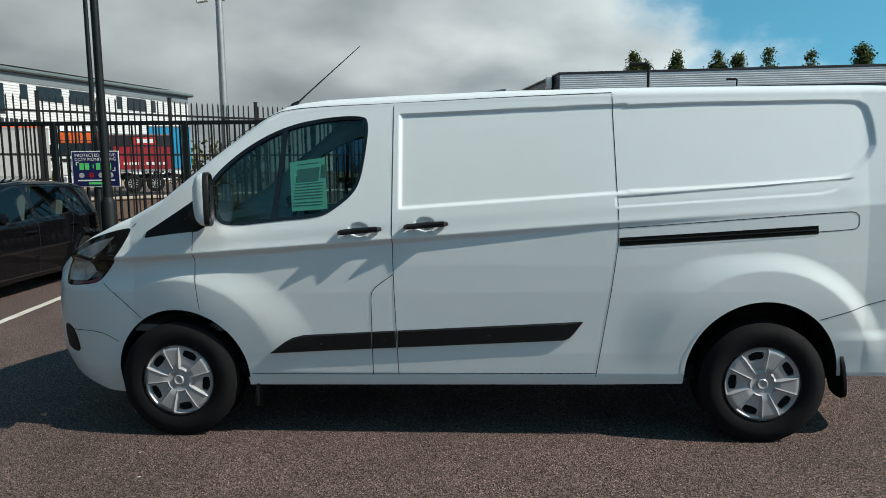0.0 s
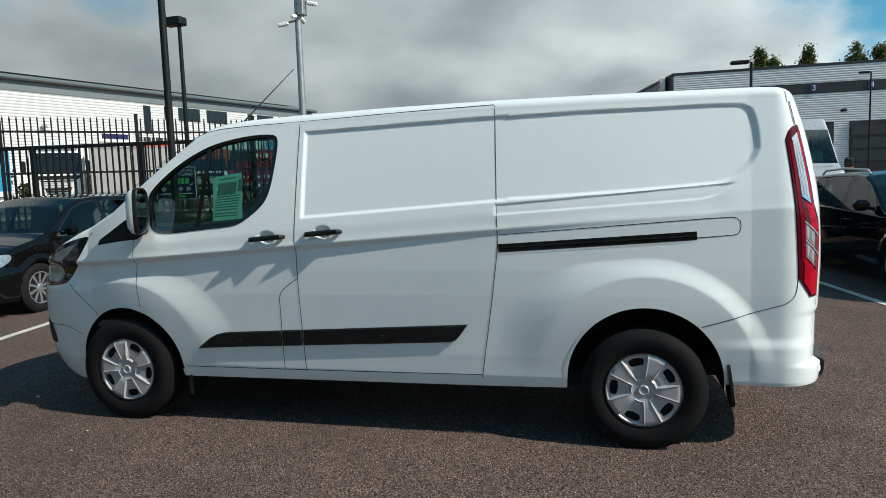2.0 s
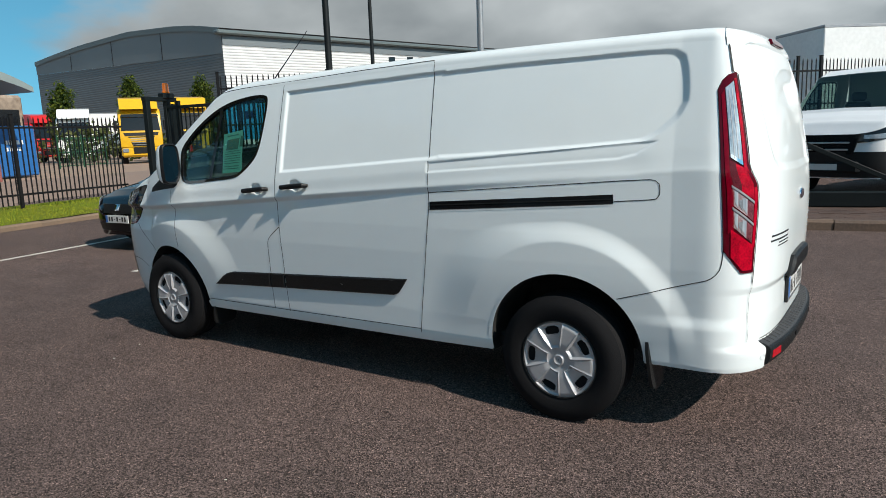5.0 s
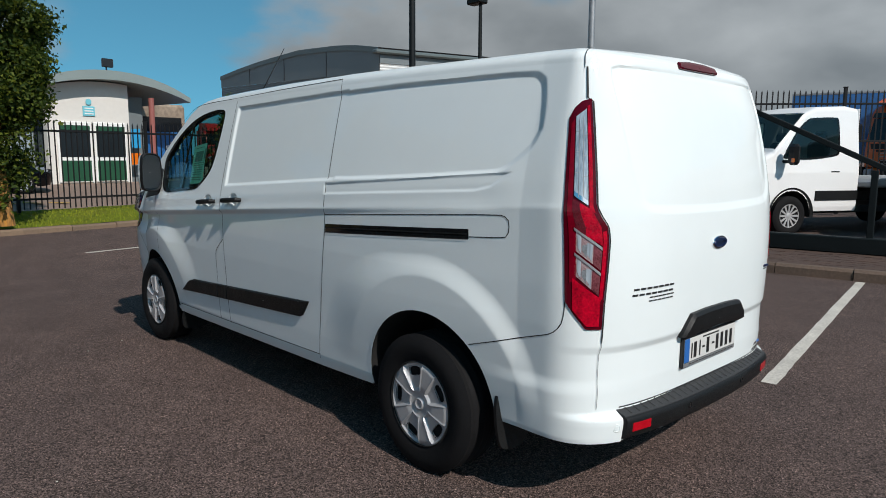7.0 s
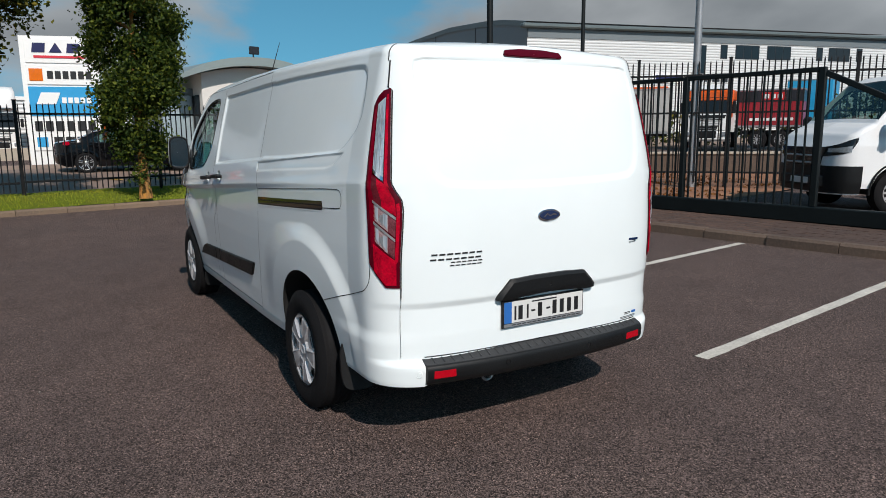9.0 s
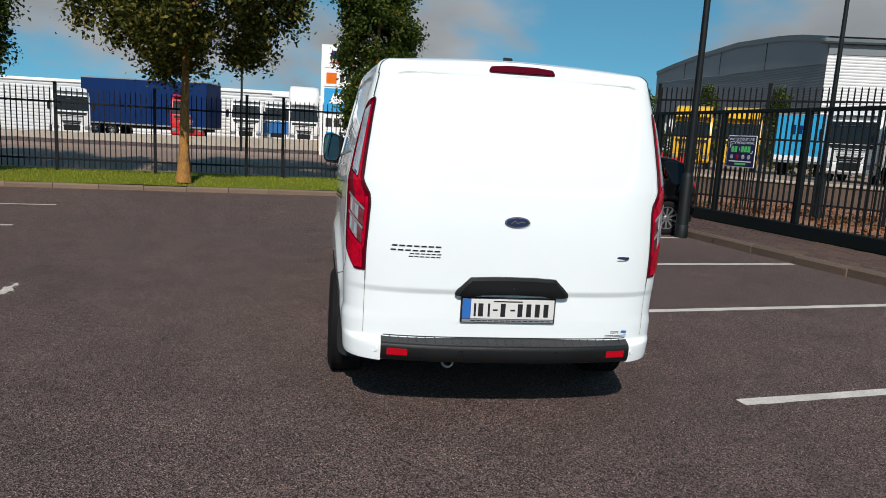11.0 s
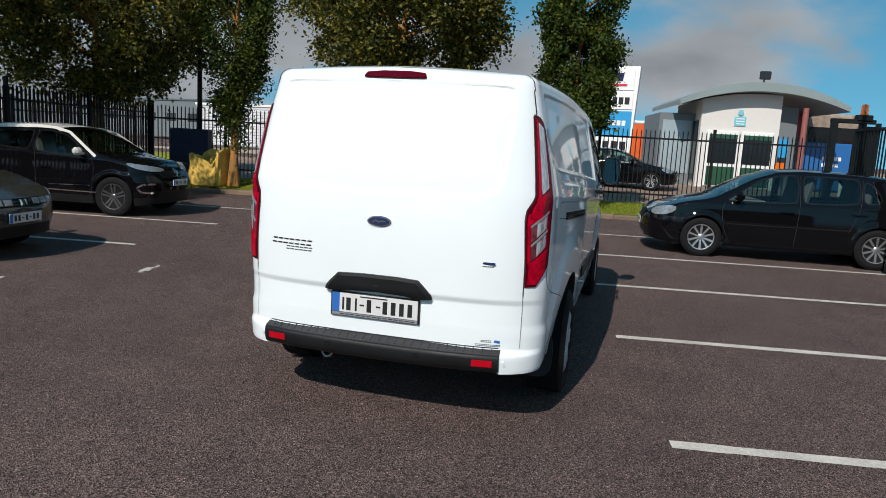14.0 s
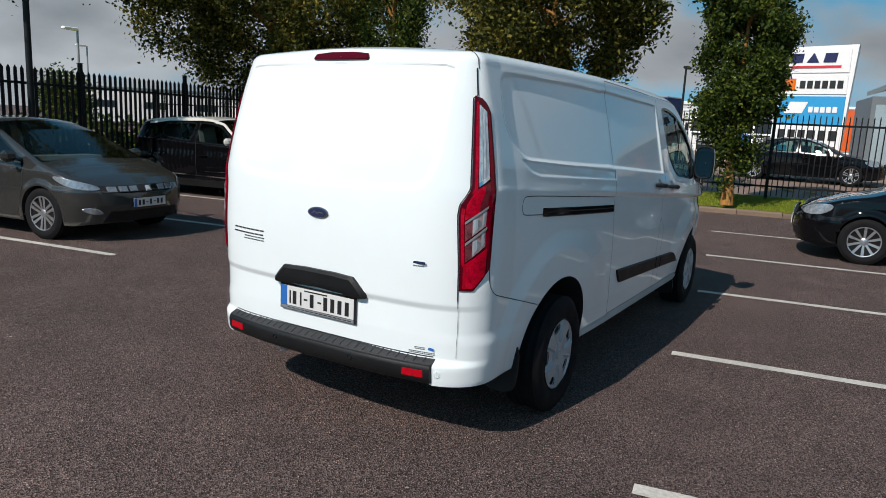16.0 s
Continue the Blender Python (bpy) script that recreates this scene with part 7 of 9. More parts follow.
for nm, lb, x, y, hx, hy, col, dfl in (
        ("lorry_cab", "red lorry tractor in the yard", -50.4, -13.2, 1.0, 0.12, "vred", False), ("lorry_cab", "white lorry tractor in the yard", -52.0, -9.0, 1.0, 0.10, "vboxwhite", False),
        ("lorry_cab", "white lorry tractor with a large roof deflector", -52.3, -4.4, 1.0, 0.10, "vboxwhite", True), ("lorry_cab", "white lorry tractor beside a blue trailer", -47.4, -20.55, 0.9, 0.42, "vboxwhite", False),
        ("lorry_cab", "blue and white lorry tractor in the yard", -54.2, -6.7, 1.0, 0.1, "vboxwhite", False),
        ("lorry_cab", "white lorry tractor behind the tall fence", -25.6, 24.2, 0.62, -0.78, "vboxwhite", False), ("lorry_cab", "red lorry tractor behind the green fence", RC[0], RC[1], 1.0, 0.0, "vred", True),
        ("lorry_cab", "yellow lorry tractor in the yard", -36.7, 21.4, 0.85, -0.5, "vyellow", True), ("lorry_cab", "yellow lorry tractor in the yard", -35.2, 23.9, 0.85, -0.5, "vyellow", True), ("lorry_cab", "white lorry tractor behind the green fence", -49.8, 24.3, 0.85, -0.5, "vboxwhite", True),
        ("lorry_cab", "white rigid lorry cab with an orange roof", -21.7, 31.2, 0.5, -0.86, "vboxwhite", False)):
    c = lorry_cab(nm, lb, head_pose(x, y, hx, hy, 0.42 if y > 12 else YARD_Z if y > -17 else YZ), col, dfl)
    if "blue and white" in lb:
        part("front_panel", MB().box((0.05, 0, 1.32), (0.10, 2.30, 0.92), 0.03), "vcontblue", c, "blue lower front panel")
        for k in range(6):
            part("lettering_bar", MB().box((0.07, -0.75 + 0.3 * k, 1.9), (0.02, 0.2, 0.16), 0.004), "vcontblue", c)
    if "large roof" in lb:
        dome = [(0.10, 3.40), (0.06, 3.9), (-0.25, 4.55), (-0.75, 4.85), (-1.9, 4.95), (-2.15, 3.40)]
        part("roof_dome", MB().grid(np.array([[(x - i, y, min(z, 4.95 - i)) for x, z in dome] for y, i in ((-1.2, 0.35), (-1.12, 0.1), (-0.8, 0.0), (0.8, 0.0), (1.12, 0.1), (1.2, 0.35))])), "vboxwhite", c, "tall rounded roof deflector", smooth=60.0)
    if "orange roof" in lb:
        part("roof_rack", MB().box((-0.9, 0.1, 3.0), (1.6, 2.52, 0.62), 0.08).box((-0.2, 1.2, 2.5), (0.3, 0.25, 1.5), 0.06), "vorange", c, "orange roof frame")
trailer("curtain_trailer", "dark blue curtain-sided trailer in the yard", head_pose(-52.6, -16.4, 0.25, 0.97, YARD_Z), "vnavycurtain", 10.4, 1.1, 4.5)
bxt = trailer("box_trailer", "pale grey box trailer behind the fence", head_pose(-23.0, 26.6, 0.78, 0.62, 0.42), "vboxgrey", 4.0, 1.0, 3.2)
trailer("curtain_trailer", "bright blue curtain-sided trailer", head_pose(-21.0, 40.1, -0.40, 0.91, 0.42), "vcyan", 3.0, 1.35, 4.0)
part("roof_bar", MB().box((0.95, 0, 3.30), (1.9, 2.3, 0.16), 0.03), "vorange", bxt, "orange bar on the roof")
rct = trailer("curtain_trailer", "dark red curtain-sided trailer with a black upper band", head_pose(-20.6, 35.5, 0.89, 0.45, 0.42), "vmaroon", 3.5, 1.3, 3.3)
part("upper_band", MB().box((0, 0, 2.95), (3.52, 2.54, 0.62), 0.01), "vdark", rct, "black upper band")
part("red_panel", MB().box((0.2, -1.275, 2.95), (1.3, 0.02, 0.44), 0.004), "vred", rct, "red panel")
for k in range(3):
    part("panel_bar", MB().box((-0.15 + 0.35 * k, -1.288, 2.95), (0.26, 0.01, 0.24), 0.003), "vboxwhite", rct, "pale bar in place of lettering")
for k in range(8):
    part("panel_bar", MB().box((-0.9 + 0.3 * k, -1.268, 1.65), (0.2, 0.01, 0.16), 0.003), "vboxwhite", rct, "pale bar in place of lettering")
blt = trailer("box_trailer", "bright blue box trailer with a dark logo", head_pose(-33.0, 26.8, 0.73, -0.68, 0.42), "vcyan", 4.0, 0.9, 3.6)
for k in range(3):
    part("logo_bar", MB().box((2.012, -0.35 + 0.36 * k, 2.75), (0.02, 0.26, 0.55 - 0.06 * k), 0.004), "vnavycurtain", blt, "dark blue bar in place of a logo")
part("tail_board", MB().box((2.02, 0, 1.08), (0.03, 2.46, 0.3), 0.01), "vboxwhite", blt, "white lower board")
trailer("box_trailer", "white box body behind the spiked fence", head_pose(2.3, 23.2, 0.76, 0.65, 0.15), "vboxwhite", 6.2, 1.1, 4.1, "lorry body", False)
trailer("box_trailer", "white box trailer in the yard", head_pose(-57.4, 31.2, 0.85, -0.5, 0.42), "vboxwhite", 4.0, 1.0, 4.0, "trailer", False)
trailer("shipping_container", "blue container on a trailer behind the spiked fence", head_pose(-4.9, 28.8, 0.95, 0.25, 0.15), "vcontblue", 5.0, 1.3, 3.9)
lorry_cab("lorry_cab", "orange and red lorry tractor behind the spiked fence", head_pose(-3.0, 26.4, -0.3, -0.95, 0.15), "vorange")
M["vteal"] = mat("paint_teal", (0.01, 0.22, 0.27), 0.38, var=0.18, scale=0.8, fine=9, coat=0.3)
lorry_cab("lorry_cab", "teal lorry tractor behind the spiked fence", head_pose(-1.0, 23.8, -0.3, -0.95, 0.15), "vteal")

# ---- buildings and signs ----
def clad_mat(name, color, pitch, groove_shade=0.35, rough=0.45, metal=0.1):
    """Profiled metal cladding with level ribs; shade in their grooves is put into the colour."""
    m = mat(name, color, rough, metal=metal, var=0.10, scale=0.15, fine=1.5)
    t = m.node_tree
    b = t.nodes["Principled BSDF"]
    base = b.inputs["Base Color"].links[0].from_socket
    tc = t.nodes["Texture Coordinate"]
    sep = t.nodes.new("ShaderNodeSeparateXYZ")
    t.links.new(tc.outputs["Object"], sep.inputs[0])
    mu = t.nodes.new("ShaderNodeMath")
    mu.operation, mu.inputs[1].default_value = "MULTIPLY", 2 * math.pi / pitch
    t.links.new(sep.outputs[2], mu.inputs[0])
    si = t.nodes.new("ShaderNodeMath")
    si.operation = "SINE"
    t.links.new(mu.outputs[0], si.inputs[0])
    # darkens the base colour at the groove bottoms, as shade between the ribs
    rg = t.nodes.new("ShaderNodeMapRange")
    rg.inputs[1].default_value, rg.inputs[2].default_value, rg.inputs[3].default_value, rg.inputs[4].default_value = -0.95, -0.55, 1 - groove_shade, 1.0
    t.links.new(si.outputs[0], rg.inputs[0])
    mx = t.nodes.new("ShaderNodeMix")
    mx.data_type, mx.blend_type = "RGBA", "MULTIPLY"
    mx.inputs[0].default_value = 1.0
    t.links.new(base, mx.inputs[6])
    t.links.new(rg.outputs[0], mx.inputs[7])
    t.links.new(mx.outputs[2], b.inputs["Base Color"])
    bp = t.nodes.new("ShaderNodeBump")
    bp.inputs["Strength"].default_value, bp.inputs["Distance"].default_value = 0.35, pitch * 0.12
    t.links.new(si.outputs[0], bp.inputs["Height"])
    t.links.new(bp.outputs[0], b.inputs["Normal"])
    return m


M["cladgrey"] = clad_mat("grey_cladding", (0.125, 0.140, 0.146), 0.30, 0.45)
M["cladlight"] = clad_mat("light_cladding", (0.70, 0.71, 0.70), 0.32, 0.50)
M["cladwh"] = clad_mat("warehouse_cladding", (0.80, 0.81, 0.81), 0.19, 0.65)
M["roofgrey"] = mat("roof_edge", (0.125, 0.155, 0.158), 0.5, metal=0.2, var=0.15, scale=0.3)
M["gateroof"] = mat("gatehouse_roof", (0.27, 0.32, 0.31), 0.45, metal=0.2, var=0.12, scale=0.4)
M["panelgrey"] = mat("panel_grey", (0.15, 0.175, 0.185), 0.5, var=0.1, scale=0.2)
M["fascia"] = mat("fascia_black", (0.018, 0.019, 0.022), 0.45, var=0.2, scale=0.3)
M["render"] = mat("white_render", (0.66, 0.64, 0.60), 0.8, var=0.08, scale=0.6, fine=8)
M["dglass"] = mat("window_dark", (0.016, 0.022, 0.026), 0.12, var=0.3, scale=0.8, spec=0.35)
M["paleglass"] = mat("pale_glazing", (0.34, 0.42, 0.45), 0.08, var=0.3, scale=0.8)
M["green"] = mat("green_panel", (0.010, 0.075, 0.035), 0.5, var=0.2)
M["signblue"] = mat("sign_blue", (0.02, 0.30, 0.58), 0.4, var=0.06)
M["signnavy"] = mat("sign_navy", (0.010, 0.012, 0.075), 0.4, var=0.1)
M["signgreen"] = mat("sign_green", (0.10, 0.62, 0.16), 0.5, var=0.06)
M["signwhite"] = mat("sign_white", (0.78, 0.78, 0.76), 0.5, var=0.05)
M["signred"] = mat("sign_red", (0.60, 0.02, 0.04), 0.5, var=0.06)
M["copperred"] = mat("red_column", (0.30, 0.10, 0.085), 0.5, var=0.15)
M["burnt"] = mat("rusty_panel", (0.42, 0.33, 0.25), 0.7, alt=(0.11, 0.075, 0.05), scale=1.3, fine=5)


def wall_frame(p, q):
    """The frame of a wall from p to q: x along it, y into the building."""
    d = Vector(q) - Vector(p)
    return Matrix.Translation((p[0], p[1], 0)) @ Matrix.Rotation(math.atan2(d.y, d.x), 4, "Z"), Vector((d.x, d.y, 0)).length


def window_at(parent, x, z, w, h, m, panes=1, y=-0.02):
    wn_ = part("window", MB().box((x, y + 0.03, z), (w, 0.08, h), 0.01), "fascia", parent, m=m)
    for k in range(panes):
        pw = (w - 0.1 * (panes + 1)) / panes
        part("pane", MB().box((x - w / 2 + 0.1 + pw / 2 + k * (pw + 0.1), y - 0.02, z), (pw, 0.02, h - 0.2)), "dglass", wn_)


def depot():
    """The long depot with a curved gable and a light side wall."""
    d = thing("depot_building", "large grey clad depot with a curved roof", "building")
    c, g, f = Vector((-61.0, 48.0, 0)), Vector((-112.5, 53.2, 0)), Vector((-47.5, 103.0, 0))
    fs = np.linspace(0, 1, 21)
    arc = np.interp(fs, [0, 0.09, 0.186, 0.406, 0.673, 0.85, 1.0], [13.9, 14.7, 15.25, 15.95, 15.8, 15.45, 15.0])
    # gable: curved top, a lower ribbed field and a smooth band above it
    base = [c + (g - c) * t for t in fs]
    back = (f - c).normalized() * 60
    up = lambda v, z: (v.x, v.y, z)
    low = 1.0 * np.interp(fs, [0, 1], [11.3, 13.2])
    mb = MB().grid(np.array([[up(b, 0.3) for b in base], [up(b, z) for b, z in zip(base, low)]]))
    part("gable_wall", mb, "cladgrey", d, "grey ribbed gable wall")
    out = Vector((0.1, -0.995, 0)) * 0.08
    part("gable_band", MB().grid(np.array([[up(b + out, z) for b, z in zip(base, low)], [up(b + out, z - 0.35) for b, z in zip(base, arc)]])), "panelgrey", d, "smooth grey band below the roof")
    part("roof_edge", MB().grid(np.array([[up(b + out * 3, z - 0.5) for b, z in zip(base, arc)], [up(b + out * 3, z + 0.15) for b, z in zip(base, arc)], [up(b + back, z + 0.15) for b, z in zip(base, arc)]])), "roofgrey", d, "curved roof with a dark edge")
    for k in (5, 10, 15):
        part("panel_joint", MB().box((0, 0, 0), (0.08, 0.05, arc[k] - low[k] - 0.5), 0, Matrix.Translation(up(base[k] + out * 1.4, (arc[k] + low[k]) / 2 - 0.2))), "fascia", d)
    m, ln = wall_frame(c, f)
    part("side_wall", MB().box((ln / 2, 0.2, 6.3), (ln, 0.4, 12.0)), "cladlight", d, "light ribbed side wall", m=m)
    part("side_band", MB().box((ln / 2, 0.15, 12.75), (ln, 0.5, 1.0)), "panelgrey", d, m=m)
    part("roof_edge", MB().box((ln / 2, -0.15, 13.55), (ln + 1.6, 1.2, 0.5), 0.15), "roofgrey", d, m=m)
    for x, w, n in ((0.422, 1.1, 1), (0.478, 1.05, 1), (0.541, 3.7, 3), (0.628, 3.8, 3), (0.744, 1.05, 1), (0.802, 3.6, 3), (0.862, 1.0, 1)):
        window_at(d, ln * x, 11.2 if x > 0.45 else 10.2, w, 1.75 if x > 0.45 else 3.5, m, n)
    for x in (0.18, 0.40):
        part("wall_lamp", MB().box((ln * x, -0.4, 8.6), (0.5, 0.7, 0.3), 0.1), "galv", d, m=m)
    part("sign_panel", MB().box((ln * 0.335, -0.1, 7.9), (4.6, 0.12, 1.3), 0.02), "signwhite", d, m=m)
    part("sign_band", MB().box((ln * 0.335, -0.18, 7.9), (3.6, 0.04, 0.6), 0.01), "signnavy", d, m=m)
    for k in range(10):
        part("sign_bar", MB().box((ln * 0.40 + k * 0.62, -0.06, 7.75), (0.42, 0.05, 0.55), 0.01), "fascia", d, m=m)
    return d


depot()


def numbered_warehouse():
    """The service warehouse with numbered bays."""
    w = thing("warehouse", "low ribbed warehouse with a black band and numbered bays", "building")
    m, ln = wall_frame((6.75, 61.0), (75.0, 59.5))
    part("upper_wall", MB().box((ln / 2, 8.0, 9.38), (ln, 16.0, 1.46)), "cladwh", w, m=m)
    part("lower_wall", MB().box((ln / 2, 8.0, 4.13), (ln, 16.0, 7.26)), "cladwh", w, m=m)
    part("roof_edge", MB().box((ln / 2, 8.0, 10.15), (ln + 0.06, 16.06, 0.22), 0.02), "fascia", w, m=m)
    part("fascia_band", MB().box((ln / 2, 8.0, 8.205), (ln + 0.04, 16.04, 0.89), 0.02), "fascia", w, "black band with bay numbers", m=m)
    m2, l2_ = wall_frame((2.9, 80.0), (6.75, 61.0))
    part("end_wall", MB().box((l2_ / 2, 0.2, 5.05), (l2_, 0.4, 10.0)), "cladgrey", w, "grey ribbed end wall", m=m2)
    part("end_edge", MB().box((l2_ / 2, 0.15, 10.15), (l2_ + 0.2, 0.6, 0.22), 0.05), "fascia", w, m=m2)
    for k in range(6):
        x = 2.55 + 4.4 * k
        n = part("bay_number", MB().box((x, -0.05, 8.22), (0.66, 0.06, 0.66), 0.02), "signnavy", w, "blue square with a bay number", m=m)
        words("digit", str(k + 1), 0.68, "signwhite", Matrix.Translation((x, -0.095, 8.22)) @ Matrix.Rotation(math.pi / 2, 4, "X"), n)
        part("bay_door", MB().box((x, -0.05, 2.9), (3.2, 0.12, 4.8), 0.02), "fascia", w, m=m)
        for r in range(4):
            part("door_pane", MB().box((x, -0.13, 1.2 + r * 1.1), (2.9, 0.03, 0.8), 0.01), "dglass", w, m=m)
        part("wall_lamp", MB().box((x + 2.2, -0.5, 6.2), (0.45, 0.6, 0.25), 0.08), "fascia", w, m=m)
    part("sign_box", MB().box((-0.9, 2.0, 9.5), (0.5, 1.6, 1.2), 0.05), "signwhite", w, "white sign box", m=m)
    part("sign_stroke", MB().box((-1.18, 2.0, 9.3), (0.05, 1.2, 0.2)), "signred", w, m=m)
    part("sign_stroke", MB().box((-1.18, 2.0, 9.7), (0.05, 1.2, 0.3)), "signnavy", w, m=m)


numbered_warehouse()


def gatehouse():
    """The white gatehouse under a bowed roof."""
    g = thing("gatehouse", "white gatehouse with a bowed grey roof and green panels", "building")
    m = lot_pose(-22.9, 0, 0.40) @ Matrix.Rotation(math.pi / 2, 4, "Z")      # x runs along b, -y faces the car park
    m = Matrix.Translation(lot(-22.9, 0, 0.40)) @ LOT @ Matrix.Rotation(math.pi / 2, 4, "Z")
    roof = lambda b: 3.22 + 0.66 * (1 - ((b - 9.62) / 3.25) ** 2)
    bs = np.linspace(7.45, 10.5, 12)
    part("front_wall", MB().prism([(7.45, 0.0), (10.5, 0.0)] + [(b, roof(b) - 0.05) for b in bs[::-1]], 0.0, 4.5), "render", g, "white rendered wall", m=m)
    part("side_wing", MB().box((6.75, 2.8, 1.5), (1.5, 3.6, 3.0), 0.02), "panelgrey", g, m=m)
    part("wing_glazing", MB().box((6.75, 0.98, 1.6), (1.2, 0.04, 2.2), 0.01), "paleglass", g, m=m)
    part("side_glazing", MB().box((7.43, 0.9, 1.5), (0.06, 1.2, 2.4)), "dglass", g, m=m)
    bb = np.linspace(6.42, 12.82, 26)
    part("roof", MB().prism([(b, roof(b)) for b in bb] + [(b, roof(b) + 0.34 - 0.16 * abs((b - 9.62) / 3.2) ** 3) for b in bb[::-1]], -0.65, 5.2), "gateroof", g, "bowed grey roof", m=m)
    part("roof_lamp", MB().box((9.62, -0.3, 4.52), (0.42, 0.12, 0.32), 0.03).tube([(9.62, -0.2, 4.1), (9.62, -0.2, 4.45)], 0.03, 6), "fascia", g, "black floodlight", m=m)
    for x0, x1 in ((7.75, 8.98), (9.08, 10.32)):
        f = part("window_frame", MB().box(((x0 + x1) / 2, -0.03, 1.20), (x1 - x0, 0.10, 2.24), 0.02), "signwhite", g, "white window frame", m=m)
        part("pane", MB().box(((x0 + x1) / 2, -0.085, 1.60), (x1 - x0 - 0.14, 0.02, 1.16)), "dglass", f, m=None)
        part("blind", MB().box(((x0 + x1) / 2, -0.10, 2.09), (x1 - x0 - 0.14, 0.012, 0.16)), "green", f)
        part("green_panel", MB().box(((x0 + x1) / 2, -0.085, 0.51), (x1 - x0 - 0.14, 0.02, 0.76)), "green", f)
    s = part("notice", MB().box((8.95, -0.03, 2.72), (0.44, 0.03, 0.36), 0.006), "paleblue", g, "small blue notice", m=m)
    part("notice_disc", MB().lathe([(0.11, -0.05), (0.0, -0.052)], 20, "y", Matrix.Translation((8.95, 0, 3.06))), "paleblue", g, m=m)
    for k in range(3):
        part("notice_bar", MB().box((8.95, -0.05, 2.62 + 0.10 * k), (0.32, 0.008, 0.04)), "signwhite", s)
    part("warning_sign", MB().box((10.68, -0.05, 0.95), (0.36, 0.03, 0.45), 0.005), "amber", g, "yellow warning sign", m=m)
    part("warning_sign", MB().box((10.72, -0.05, 1.75), (0.36, 0.03, 0.75), 0.005), "signblue", g, "blue notice", m=m)
    part("column", MB().tube([(11.35, -0.2, 0), (11.35, -0.2, 3.35)], 0.11, 12), "copperred", g, "reddish steel column", m=m)
    part("recess_wall", MB().box((10.9, 2.5, 1.7), (0.9, 4.0, 3.4), 0.01), "panelgrey", g, m=m)
    return g


gatehouse()
gm = Matrix.Translation(lot(-25.2, 0, 0.40)) @ LOT @ Matrix.Rotation(math.pi / 2, 4, "Z")
gen = thing("generator", "bright blue generator cabinet beside the gatehouse", "generator", m=gm)
part("cabinet", MB().box((13.1, 0, 1.1), (2.3, 1.3, 2.0), 0.05), "vcontblue", gen)
for k in range(5):
    part("lettering_bar", MB().box((13.0 + k * 0.16, -0.66, 1.45), (0.11, 0.01, 0.16)), "signwhite", gen)
for k in range(4):
    part("lettering_bar", MB().box((13.0 + k * 0.18, -0.66, 1.18), (0.12, 0.01, 0.14)), "signwhite", gen)
lw = thing("wrecked_cab", "rusty scorched lorry cab behind the gatehouse", "lorry", m=gm @ Matrix.Translation((1.2, 1.9, -0.33)))
part("cab", MB().box((12.6, 0, 2.05), (2.4, 2.0, 3.4), 0.12), "burnt", lw)
part("windscreen", MB().box((12.6, -1.01, 2.7), (1.9, 0.03, 0.9), 0.01), "gloss", lw)
part("red_panel", MB().box((11.25, 0.2, 2.1), (0.35, 2.0, 3.2), 0.05), "vred", lw)
gp = thing("gate_portal", "dark steel gate portal with an orange beacon on top", "gate", m=Matrix.Translation((-11.87, 6.23, 0.0)) @ LOT @ Matrix.Rotation(math.pi / 2, 4, "Z"))
for x, w in ((-0.62, 0.13), (0.0, 0.13), (0.34, 0.08)):
    part("post", MB().box((x, 0, 1.29), (w, 0.14, 2.58), 0.012), "gate", gp)
part("crossbar", MB().box((-0.22, 0, 2.60), (0.96, 0.14, 0.10), 0.012), "gate", gp)
part("motor_box", MB().box((0.0, 0, 2.68), (0.34, 0.20, 0.14), 0.02), "gate", gp, "dark box under the beacon")
part("infill", MB().box((0.17, 0.03, 1.4), (0.30, 0.03, 2.2), 0.004), "gate", gp)
part("beacon", MB().lathe([(0.0, 2.75), (0.085, 2.75), (0.09, 2.78), (0.078, 2.80), (0.074, 2.96), (0.05, 2.99), (0.0, 2.995)], 20, "z"), "amber", gp, "orange warning beacon")


